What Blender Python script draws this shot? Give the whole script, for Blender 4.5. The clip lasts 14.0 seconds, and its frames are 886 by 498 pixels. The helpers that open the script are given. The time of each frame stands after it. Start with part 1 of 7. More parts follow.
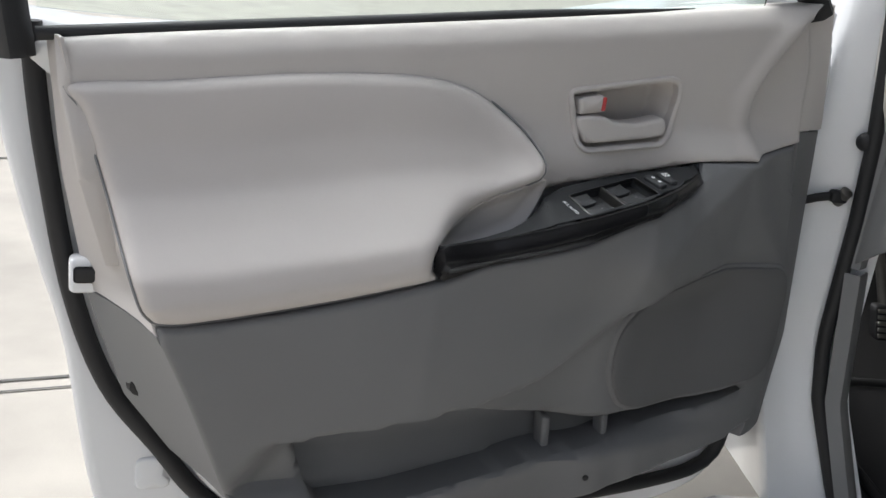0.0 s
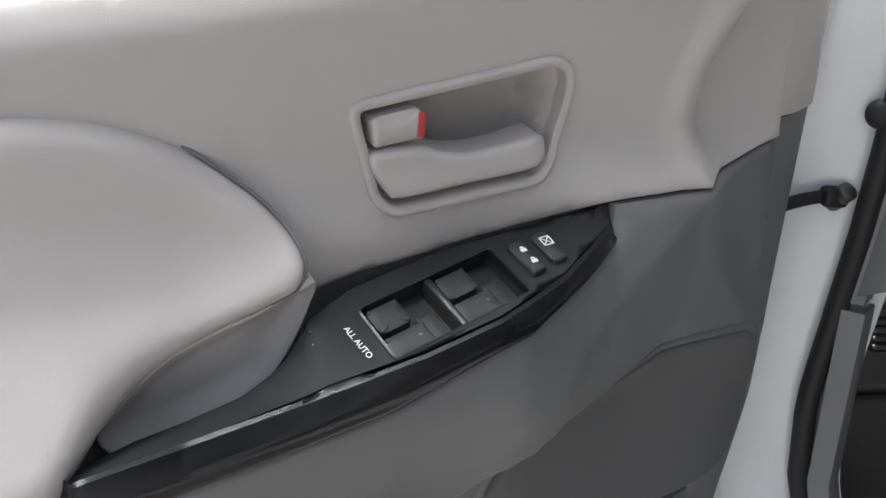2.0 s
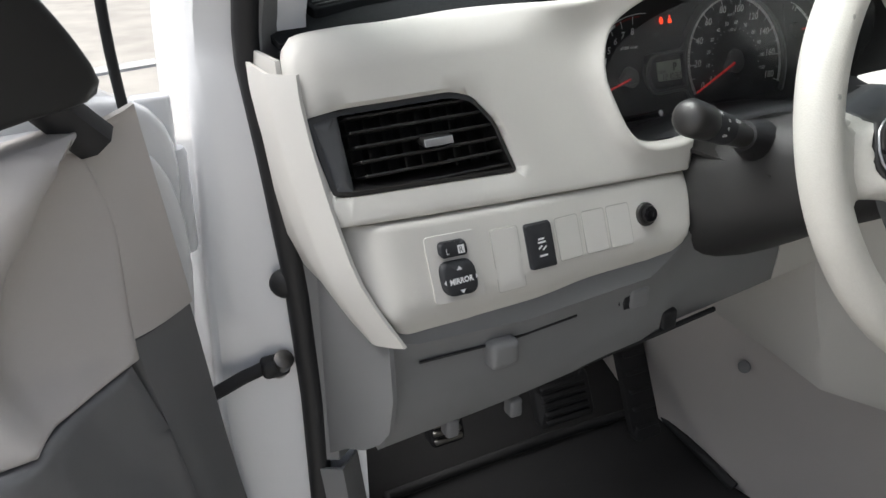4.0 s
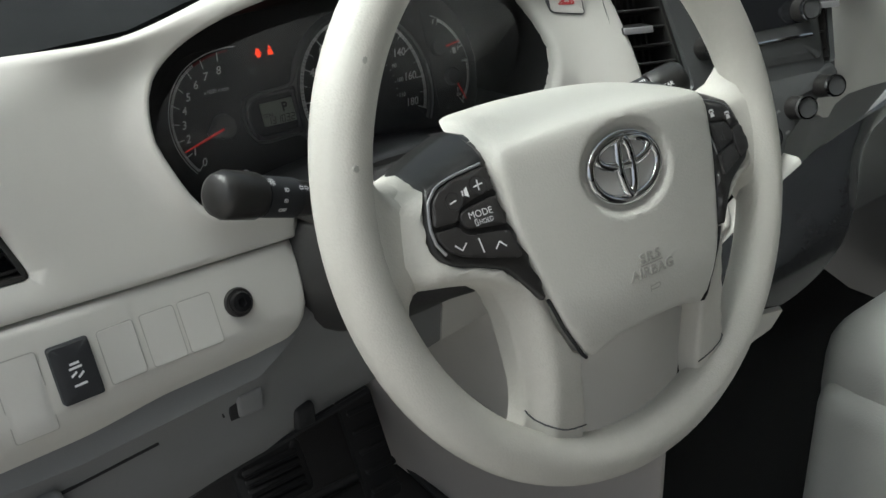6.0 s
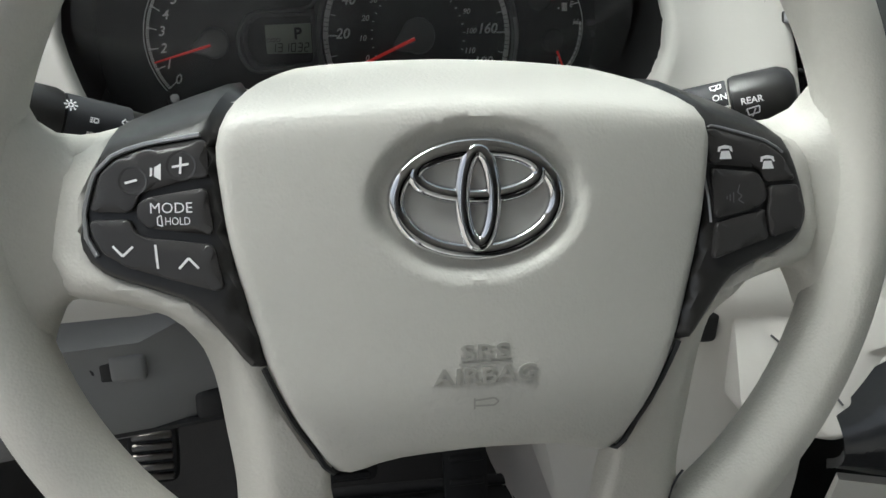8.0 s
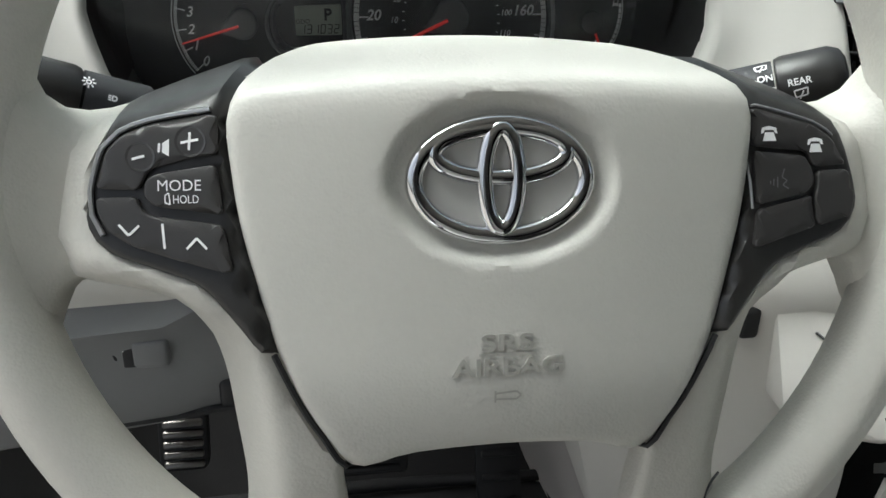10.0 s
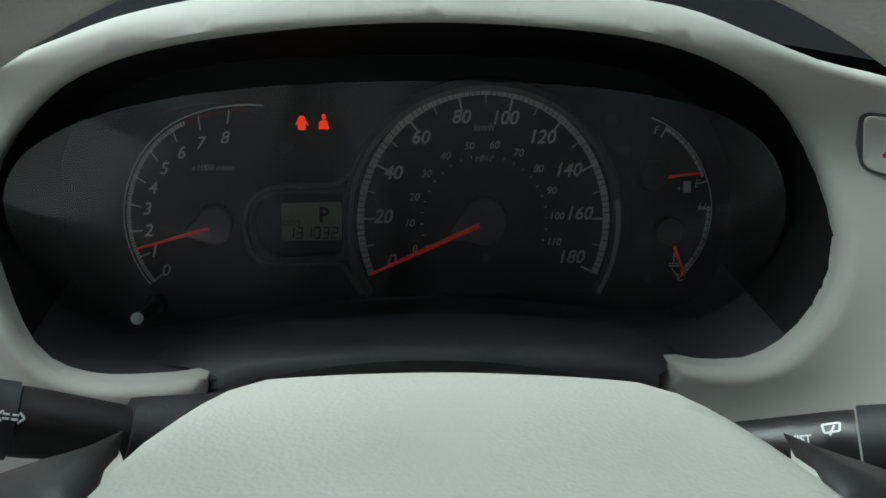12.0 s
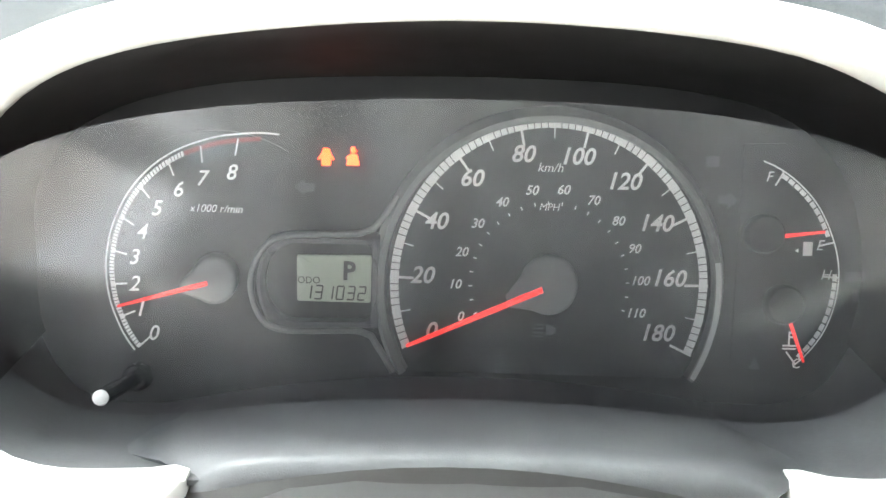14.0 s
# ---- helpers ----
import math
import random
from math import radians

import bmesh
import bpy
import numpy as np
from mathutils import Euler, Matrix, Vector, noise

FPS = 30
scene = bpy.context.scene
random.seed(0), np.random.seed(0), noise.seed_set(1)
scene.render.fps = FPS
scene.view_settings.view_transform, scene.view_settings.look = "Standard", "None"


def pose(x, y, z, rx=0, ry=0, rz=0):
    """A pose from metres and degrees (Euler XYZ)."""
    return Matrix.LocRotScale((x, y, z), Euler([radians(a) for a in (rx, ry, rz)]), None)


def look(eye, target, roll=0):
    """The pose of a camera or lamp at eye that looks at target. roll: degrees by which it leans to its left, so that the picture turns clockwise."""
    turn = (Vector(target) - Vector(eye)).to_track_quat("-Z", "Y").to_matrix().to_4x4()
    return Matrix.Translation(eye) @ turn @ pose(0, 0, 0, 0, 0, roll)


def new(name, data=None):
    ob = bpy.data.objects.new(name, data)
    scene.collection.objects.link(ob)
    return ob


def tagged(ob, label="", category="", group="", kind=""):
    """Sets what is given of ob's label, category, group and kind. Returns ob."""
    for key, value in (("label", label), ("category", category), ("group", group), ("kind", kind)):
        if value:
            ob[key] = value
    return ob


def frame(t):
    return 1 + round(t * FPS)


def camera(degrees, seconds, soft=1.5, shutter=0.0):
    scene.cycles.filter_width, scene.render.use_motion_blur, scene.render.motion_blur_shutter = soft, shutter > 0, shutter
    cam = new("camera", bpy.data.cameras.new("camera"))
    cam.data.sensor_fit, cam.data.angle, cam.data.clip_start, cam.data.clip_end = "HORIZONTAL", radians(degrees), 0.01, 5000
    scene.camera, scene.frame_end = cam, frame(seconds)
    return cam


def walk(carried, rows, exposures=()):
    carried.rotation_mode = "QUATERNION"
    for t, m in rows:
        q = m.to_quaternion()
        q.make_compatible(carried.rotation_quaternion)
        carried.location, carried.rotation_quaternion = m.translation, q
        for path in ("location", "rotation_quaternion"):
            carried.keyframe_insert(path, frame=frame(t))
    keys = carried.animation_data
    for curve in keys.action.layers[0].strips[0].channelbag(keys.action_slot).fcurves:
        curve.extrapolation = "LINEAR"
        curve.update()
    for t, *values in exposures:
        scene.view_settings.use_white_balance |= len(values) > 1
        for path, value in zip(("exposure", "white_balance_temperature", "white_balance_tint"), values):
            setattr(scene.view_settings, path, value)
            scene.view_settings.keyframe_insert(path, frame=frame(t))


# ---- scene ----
cam = camera(52.6, 14.0, shutter=0.0)
PATH = [
    (0.0, pose(-1.1788, -0.8257, 1.1362, 71.897, -7.692, -5.805)),
    (0.5, pose(-1.1604, -0.6935, 1.1650, 70.387, -7.796, -9.985)),
    (1.0, pose(-1.1341, -0.5703, 1.1558, 68.614, -8.681, -10.396)),
    (1.5, pose(-1.0581, -0.4543, 1.1566, 66.438, -6.808, -9.670)),
    (2.0, pose(-0.9662, -0.3407, 1.1735, 63.492, -5.889, -9.529)),
    (2.5, pose(-0.8836, -0.3023, 1.1982, 63.097, -4.047, -11.288)),
    (3.0, pose(-0.8011, -0.3177, 1.2362, 64.290, -2.019, -15.892)),
    (3.5, pose(-0.7287, -0.3566, 1.2768, 66.377, -1.303, -22.013)),
    (4.0, pose(-0.6463, -0.3419, 1.3058, 66.114, 0.536, -27.866)),
    (4.2, pose(-0.6228, -0.3219, 1.3064, 66.285, 0.458, -30.420)),
    (6.3, pose(-0.3282, -0.3069, 1.2986, 65.417, 2.650, -39.424)),
    (6.5, pose(-0.2879, -0.3079, 1.2867, 65.534, 2.568, -35.830)),
    (7.0, pose(-0.1853, -0.2953, 1.2639, 65.491, 1.985, -26.934)),
    (7.5, pose(-0.1083, -0.2695, 1.2517, 64.667, 0.242, -18.166)),
    (8.0, pose(-0.0723, -0.2693, 1.2490, 63.641, -1.417, -11.381)),
    (8.2, pose(-0.0687, -0.2683, 1.2476, 63.327, -1.626, -10.004)),
    (10.3, pose(-0.0627, -0.2561, 1.2383, 63.198, -1.038, -8.522)),
    (10.5, pose(-0.0633, -0.2541, 1.2487, 63.620, -1.378, -8.529)),
    (11.0, pose(-0.0618, -0.2180, 1.2742, 65.476, -2.384, -8.578)),
    (11.5, pose(-0.0386, -0.1596, 1.2798, 66.694, -1.618, -7.469)),
    (12.0, pose(-0.0183, -0.0938, 1.2716, 66.965, -1.352, -3.672)),
    (12.5, pose(-0.0091, -0.0458, 1.2563, 69.435, -1.540, -1.379)),
    (13.0, pose(-0.0096, -0.0145, 1.2456, 70.227, -1.514, 0.407)),
    (13.5, pose(-0.0147, -0.0079, 1.2388, 70.822, -1.674, 0.031)),
    (14.0, pose(-0.0131, -0.0112, 1.2429, 70.235, -1.781, 0.071)),
]
walk(cam, PATH, exposures=[(0,0.65,6200,9),(1.5,0.85,6200,10),(3,1.08,6220,11),(4,0.78,6250,10),(6.3,0.33,6250,5.5),(8,0.6,6230,6.5),(10.3,0.7,6200,6),(11,0.2,6000,2),(11.5,-0.05,5850,-3),(12,-0.4,5800,-4),(12.6,0.75,6100,5),(13.0,1.75,6250,8),(13.5,2.95,6200,7),(14,3.65,6200,7)])

world = bpy.data.worlds.new("world")
scene.world = world
world.use_nodes = True
wt = world.node_tree
sky = wt.nodes.new("ShaderNodeTexSky")
sky.sky_type = "NISHITA"
sky.sun_disc = False
SUN_ELEVATION, SUN_AZIMUTH = 58, -60       # degrees; azimuth clockwise from the car's nose
sky.sun_elevation, sky.sun_rotation = radians(SUN_ELEVATION), radians(SUN_AZIMUTH)
sky.air_density, sky.dust_density = 1.0, 6.0
background = wt.nodes["Background"]
cloud = wt.nodes.new("ShaderNodeHueSaturation")      # thin cloud takes most of the blue
cloud.inputs["Saturation"].default_value = 0.45
wt.links.new(sky.outputs[0], cloud.inputs["Color"])
wt.links.new(cloud.outputs[0], background.inputs[0])
background.inputs[1].default_value = 0.11

sun_data = bpy.data.lights.new("sun", "SUN")
sun_data.energy, sun_data.angle, sun_data.color = 2.3, radians(40), (1.0, 0.985, 0.96)
sun = new("sun", sun_data)
_e, _a = radians(SUN_ELEVATION), radians(SUN_AZIMUTH)
sun.matrix_world = look((0, 0, 0), (-math.cos(_e) * math.sin(_a), -math.cos(_e) * math.cos(_a), -math.sin(_e)))


def node_mat(name, base, rough=0.5, metal=0.0, grain=None, bump=0.0, mottle=0.06, mottle_scale=9.0, coat=0.0, spec=0.5, deep=0.0006):
    """Principled material: two scales of colour variation, and a leather or moulded grain as relief.
    grain: None, or (kind, scale) with kind 'noise', 'voronoi' or 'weave'."""
    m = bpy.data.materials.new(name)
    m.use_nodes = True
    nt = m.node_tree
    b = nt.nodes["Principled BSDF"]
    b.inputs["Roughness"].default_value = rough
    b.inputs["Metallic"].default_value = metal
    b.inputs["Coat Weight"].default_value = coat
    b.inputs["Coat Roughness"].default_value = 0.05
    b.inputs["Specular IOR Level"].default_value = spec
    co = nt.nodes.new("ShaderNodeTexCoord")
    big = nt.nodes.new("ShaderNodeTexNoise")
    big.inputs["Scale"].default_value = mottle_scale
    big.inputs["Detail"].default_value = 6
    nt.links.new(co.outputs["Object"], big.inputs["Vector"])
    fine = nt.nodes.new("ShaderNodeTexNoise")
    fine.inputs["Scale"].default_value = 420
    fine.inputs["Detail"].default_value = 3
    nt.links.new(co.outputs["Object"], fine.inputs["Vector"])
    add = nt.nodes.new("ShaderNodeMath")
    add.operation = "MULTIPLY_ADD"
    nt.links.new(fine.outputs[0], add.inputs[0])
    add.inputs[1].default_value = 0.35
    nt.links.new(big.outputs[0], add.inputs[2])
    ramp = nt.nodes.new("ShaderNodeMapRange")
    ramp.inputs["From Min"].default_value, ramp.inputs["From Max"].default_value = 0.35, 1.0
    ramp.inputs["To Min"].default_value, ramp.inputs["To Max"].default_value = 1 - mottle, 1 + mottle
    nt.links.new(add.outputs[0], ramp.inputs["Value"])
    mul = nt.nodes.new("ShaderNodeVectorMath")
    mul.operation = "SCALE"
    mul.inputs[0].default_value = base
    nt.links.new(ramp.outputs[0], mul.inputs["Scale"])
    nt.links.new(mul.outputs[0], b.inputs["Base Color"])
    rr = nt.nodes.new("ShaderNodeMapRange")
    rr.inputs["To Min"].default_value, rr.inputs["To Max"].default_value = max(0.02, rough * 0.85), min(1, rough * 1.15)
    nt.links.new(big.outputs[0], rr.inputs["Value"])
    nt.links.new(rr.outputs[0], b.inputs["Roughness"])
    if grain:
        kind, scale = grain
        if kind == "voronoi":
            warp = nt.nodes.new("ShaderNodeTexNoise")
            warp.inputs["Scale"].default_value = scale * 0.6
            nt.links.new(co.outputs["Object"], warp.inputs["Vector"])
            mix = nt.nodes.new("ShaderNodeVectorMath")
            mix.operation = "MULTIPLY_ADD"
            nt.links.new(warp.outputs["Color"], mix.inputs[0])
            mix.inputs[1].default_value = (0.9 / scale,) * 3
            nt.links.new(co.outputs["Object"], mix.inputs[2])
            tex = nt.nodes.new("ShaderNodeTexVoronoi")
            tex.feature = "DISTANCE_TO_EDGE"
            tex.inputs["Scale"].default_value = scale
            nt.links.new(mix.outputs[0], tex.inputs["Vector"])
            clip = nt.nodes.new("ShaderNodeMapRange")
            clip.inputs["From Max"].default_value = 0.18
            nt.links.new(tex.outputs["Distance"], clip.inputs["Value"])
            height = clip.outputs[0]
        elif kind == "pebble":
            tex = nt.nodes.new("ShaderNodeTexVoronoi")
            tex.feature = "SMOOTH_F1"
            tex.inputs["Scale"].default_value = scale
            tex.inputs["Smoothness"].default_value = 0.6
            warp = nt.nodes.new("ShaderNodeTexNoise")
            warp.inputs["Scale"].default_value = scale * 0.5
            warp.inputs["Detail"].default_value = 3
            nt.links.new(co.outputs["Object"], warp.inputs["Vector"])
            mix = nt.nodes.new("ShaderNodeVectorMath")
            mix.operation = "MULTIPLY_ADD"
            nt.links.new(warp.outputs["Color"], mix.inputs[0])
            mix.inputs[1].default_value = (1.1 / scale,) * 3
            nt.links.new(co.outputs["Object"], mix.inputs[2])
            nt.links.new(mix.outputs[0], tex.inputs["Vector"])
            inv = nt.nodes.new("ShaderNodeMath")
            inv.operation = "SUBTRACT"
            inv.inputs[0].default_value = 1.0
            nt.links.new(tex.outputs["Distance"], inv.inputs[1])
            height = inv.outputs[0]
        elif kind == "weave":
            tex = nt.nodes.new("ShaderNodeTexWave")
            tex.bands_direction = "Z"
            tex.inputs["Scale"].default_value = scale
            tex.inputs["Distortion"].default_value = 2.5
            tex.inputs["Detail"].default_value = 3
            tex.inputs["Detail Scale"].default_value = 6
            nt.links.new(co.outputs["Object"], tex.inputs["Vector"])
            height = tex.outputs["Fac"]
        else:
            tex = nt.nodes.new("ShaderNodeTexNoise")
            tex.inputs["Scale"].default_value = scale
            tex.inputs["Detail"].default_value = 4
            nt.links.new(co.outputs["Object"], tex.inputs["Vector"])
            height = tex.outputs[0]
        bn = nt.nodes.new("ShaderNodeBump")
        bn.inputs["Strength"].default_value = bump
        bn.inputs["Distance"].default_value = deep
        nt.links.new(height, bn.inputs["Height"])
        nt.links.new(bn.outputs[0], b.inputs["Normal"])
    return m


def glow_mat(name, colour, strength):
    m = bpy.data.materials.new(name)
    m.use_nodes = True
    b = m.node_tree.nodes["Principled BSDF"]
    b.inputs["Base Color"].default_value = (*colour, 1)
    b.inputs["Emission Color"].default_value = (*colour, 1)
    b.inputs["Emission Strength"].default_value = strength
    return m


def glass_mat(name, tint, rough=0.0):
    m = bpy.data.materials.new(name)
    m.use_nodes = True
    b = m.node_tree.nodes["Principled BSDF"]
    b.inputs["Base Color"].default_value = (*tint, 1)
    b.inputs["Transmission Weight"].default_value = 1.0
    b.inputs["Roughness"].default_value = rough
    b.inputs["IOR"].default_value = 1.45
    return m


M_DOOR_LIGHT = node_mat("door_light_plastic", (0.52, 0.49, 0.465), 0.55, grain=("voronoi", 1100), bump=0.28, mottle=0.03)
M_PAD = node_mat("door_padded_vinyl", (0.50, 0.468, 0.445), 0.5, grain=("voronoi", 1000), bump=0.16, mottle=0.03)
M_DOOR_DARK = node_mat("door_grey_plastic", (0.16, 0.16, 0.163), 0.6, grain=("voronoi", 1500), bump=0.2, mottle=0.05)
M_DOOR_MID = node_mat("grey_trim_plastic", (0.195, 0.195, 0.198), 0.6, grain=("voronoi", 1500), bump=0.2, mottle=0.05)
M_GRILLE = node_mat("speaker_mesh", (0.138, 0.138, 0.14), 0.7, grain=("voronoi", 2200), bump=0.6, mottle=0.05)
M_GLOSS = node_mat("gloss_black_trim", (0.010, 0.010, 0.011), 0.2, coat=0.0, spec=0.3, mottle=0.25, mottle_scale=30)
M_SATIN = node_mat("satin_black_plastic", (0.023, 0.022, 0.021), 0.34, grain=("noise", 1800), bump=0.1)
M_SWITCH = node_mat("switch_black_plastic", (0.022, 0.023, 0.026), 0.58, grain=("noise", 2500), bump=0.1)
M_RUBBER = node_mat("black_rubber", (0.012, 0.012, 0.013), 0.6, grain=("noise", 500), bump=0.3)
M_WHITE = node_mat("white_car_paint", (0.78, 0.79, 0.80), 0.25, coat=0.6, mottle=0.02)
M_DASH = node_mat("dash_beige_plastic", (0.60, 0.585, 0.545), 0.6, grain=("weave", 420), bump=0.05, mottle=0.03)
M_DASH_SMOOTH = node_mat("dash_beige_smooth", (0.60, 0.585, 0.55), 0.55, grain=("voronoi", 1500), bump=0.1, mottle=0.03)
M_WHEEL = node_mat("wheel_urethane", (0.60, 0.585, 0.535), 0.45, grain=("pebble", 820), bump=0.2, mottle=0.07, mottle_scale=14, deep=0.0007)
M_AIRBAG = node_mat("airbag_cover", (0.60, 0.59, 0.545), 0.45, grain=("pebble", 800), bump=0.2, mottle=0.05, deep=0.0007)
M_DASH_TOP = node_mat("dash_top_grey", (0.019, 0.020, 0.021), 0.9, grain=("voronoi", 1200), bump=0.3, spec=0.05)
M_SHROUD = node_mat("cluster_shroud", (0.08, 0.082, 0.086), 0.5, grain=("noise", 1600), bump=0.25, mottle=0.12, mottle_scale=40)
M_DIAL = node_mat("dial_face", (0.018, 0.018, 0.0195), 0.6, mottle=0.1)
# shroud plastic in two tones: underside darkened as shade, ledge lighter as lit
M_LINER = node_mat("hood_liner_shaded", (0.010, 0.0097, 0.0093), 0.7, grain=("noise", 1600), bump=0.25, mottle=0.15, mottle_scale=40)
M_LEDGE = node_mat("dusty_ledge_lit", (0.075, 0.076, 0.079), 0.55, grain=("noise", 1600), bump=0.25, mottle=0.2, mottle_scale=50)
M_DIAL_RING = node_mat("dial_ring", (0.15, 0.15, 0.155), 0.4, metal=0.3)
M_SILVER = node_mat("silver_paint", (0.42, 0.42, 0.43), 0.35, metal=0.6)
M_CHROME = node_mat("chrome", (0.72, 0.72, 0.73), 0.05, metal=1.0, mottle=0.02)
M_PRINT = node_mat("white_print", (0.80, 0.80, 0.80), 0.6, mottle=0.02)
M_DIAL_PRINT = node_mat("dial_print", (0.78, 0.78, 0.78), 0.6, mottle=0.02)
M_GREY_PRINT = node_mat("grey_print", (0.06, 0.06, 0.063), 0.6, mottle=0.02)
M_RED = node_mat("red_plastic", (0.48, 0.06, 0.06), 0.5, mottle=0.05)
M_NEEDLE = glow_mat("needle_red", (0.75, 0.035, 0.03), 0.12)
M_WARN = glow_mat("warning_lamp_glow", (1.0, 0.045, 0.006), 0.9)
M_LCD = node_mat("display_glass", (0.40, 0.44, 0.36), 0.4, mottle=0.03)
M_LCD_INK = node_mat("display_ink", (0.02, 0.022, 0.02), 0.6)
M_CARPET = node_mat("dark_carpet", (0.020, 0.0195, 0.0195), 0.95, grain=("noise", 900), bump=1.0, mottle=0.25, mottle_scale=60)
M_MAT = node_mat("rubber_mat", (0.012, 0.012, 0.0125), 0.7, grain=("noise", 300), bump=0.5)
M_METAL = node_mat("bare_metal", (0.20, 0.19, 0.175), 0.35, metal=0.9, mottle=0.2, mottle_scale=60)
M_SEAT = node_mat("seat_vinyl", (0.55, 0.55, 0.52), 0.55, grain=("pebble", 500), bump=0.4, mottle=0.05)
M_CONCRETE = node_mat("concrete", (0.37, 0.345, 0.305), 0.85, grain=("noise", 60), bump=0.5, mottle=0.3, mottle_scale=2.5)
M_JOINT = node_mat("concrete_joint", (0.12, 0.115, 0.105), 0.9, mottle=0.2)
M_FASCIA_GREY = node_mat("stack_grey_plastic", (0.065, 0.067, 0.068), 0.5, mottle=0.05)
M_SCREEN = node_mat("dark_screen", (0.016, 0.017, 0.019), 0.12, coat=0.3)
M_HEADLINER = node_mat("headliner", (0.42, 0.41, 0.39), 0.9, grain=("noise", 700), bump=0.4)
M_GLASS = glass_mat("window_glass", (0.86, 0.93, 0.89))
M_LIGHT_CUT = glass_mat("light_cut_glass", (0.16, 0.18, 0.175))
M_LENS = glass_mat("cluster_lens", (0.97, 0.97, 0.98), 0.02)


def cover_mat(name):
    """Clear plastic: see-through, with a Fresnel gloss and a thin pale film that paints in reflected haze."""
    m = bpy.data.materials.new(name)
    m.use_nodes = True
    nt = m.node_tree
    nt.nodes.remove(nt.nodes["Principled BSDF"])
    out = nt.nodes["Material Output"]
    clear, gloss, haze = nt.nodes.new("ShaderNodeBsdfTransparent"), nt.nodes.new("ShaderNodeBsdfGlossy"), nt.nodes.new("ShaderNodeBsdfDiffuse")
    gloss.inputs["Roughness"].default_value = 0.12
    haze.inputs["Color"].default_value = (0.6, 0.6, 0.6, 1)
    fres = nt.nodes.new("ShaderNodeFresnel")
    fres.inputs["IOR"].default_value = 1.49
    co, tex, ramp = nt.nodes.new("ShaderNodeTexCoord"), nt.nodes.new("ShaderNodeTexNoise"), nt.nodes.new("ShaderNodeMapRange")
    tex.inputs["Scale"].default_value, tex.inputs["Detail"].default_value = 14, 6
    # noise stretched upright, so the film imitates vertical bands of reflected light
    squash = nt.nodes.new("ShaderNodeVectorMath")
    squash.operation = "MULTIPLY"
    squash.inputs[1].default_value = (3.2, 1.0, 0.12)
    nt.links.new(co.outputs["Object"], squash.inputs[0])
    nt.links.new(squash.outputs[0], tex.inputs["Vector"])
    ramp.inputs["From Min"].default_value, ramp.inputs["From Max"].default_value = 0.3, 0.8
    ramp.inputs["To Min"].default_value, ramp.inputs["To Max"].default_value = 0.04, 0.15
    nt.links.new(tex.outputs[0], ramp.inputs["Value"])
    a, b = nt.nodes.new("ShaderNodeMixShader"), nt.nodes.new("ShaderNodeMixShader")
    nt.links.new(ramp.outputs[0], a.inputs[0])
    nt.links.new(clear.outputs[0], a.inputs[1])
    nt.links.new(haze.outputs[0], a.inputs[2])
    nt.links.new(fres.outputs[0], b.inputs[0])
    nt.links.new(a.outputs[0], b.inputs[1])
    nt.links.new(gloss.outputs[0], b.inputs[2])
    nt.links.new(b.outputs[0], out.inputs[0])
    return m


M_COVER = cover_mat("lens_plastic")

M_CONSOLE = node_mat("console_dark_gloss", (0.022, 0.023, 0.025), 0.22, mottle=0.12, mottle_scale=25, coat=0.5)

M_TRIM_TOP = node_mat("trim_top_satin", (0.024, 0.025, 0.027), 0.6, grain=("noise", 900), bump=0.12, mottle=0.1, spec=0.2)

M_KEY = node_mat("key_black_plastic", (0.034, 0.032, 0.031), 0.36, grain=("noise", 2500), bump=0.1)

# darker beige: edge shade of embossing put into colour; also nicks and cover grooves
M_EMBOSS = node_mat("emboss_shade_and_nick", (0.40, 0.39, 0.355), 0.35, mottle=0.03)
M_KEY_DISH = node_mat("key_dish_plastic", (0.05, 0.049, 0.048), 0.22, mottle=0.05)
M_BADGE = node_mat("badge_plate", (0.55, 0.545, 0.52), 0.3, coat=0.4, mottle=0.03)
M_COLUMN = node_mat("column_grey_plastic", (0.028, 0.0275, 0.027), 0.55, grain=("noise", 1400), bump=0.25, mottle=0.08)


from mathutils.geometry import delaunay_2d_cdt

UP = Vector((0, 0, 1))


def thing(name, at, label, category, group="", kind=""):
    ob = new(name)
    ob.empty_display_size = 0.02
    ob.location = at
    return tagged(ob, label, category, group, kind)


def part(name, me, material, parent=None, label=""):
    """Links a mesh, given in world metres, as one object under a thing or a part."""
    if isinstance(me, bmesh.types.BMesh):
        bm, me = me, bpy.data.meshes.new(name)
        bm.to_mesh(me)
        bm.free()
    if not me.materials:
        me.materials.append(material)
    ob = new(name, me)
    if parent is not None:
        ob.parent = parent
        if parent.parent is None:
            ob.matrix_parent_inverse = Matrix.Translation(parent.location).inverted()
    if label:
        ob["label"] = label
    return ob


def mesh_of(name, verts, faces, smooth=True):
    me = bpy.data.meshes.new(name)
    me.from_pydata([tuple(v) for v in verts], [], faces)
    me.validate()
    if smooth:
        me.shade_smooth()
    return me


def sharpen(me, degrees=40):
    """Marks edges sharper than this as sharp, with normals made to point outwards."""
    bm = bmesh.new()
    bm.from_mesh(me)
    bmesh.ops.remove_doubles(bm, verts=bm.verts, dist=1e-5)
    bmesh.ops.recalc_face_normals(bm, faces=bm.faces)
    for e in bm.edges:
        e.smooth = not (len(e.link_faces) == 2 and e.calc_face_angle(0) > radians(degrees))
    for f in bm.faces:
        f.smooth = True
    bm.to_mesh(me)
    bm.free()
    return me


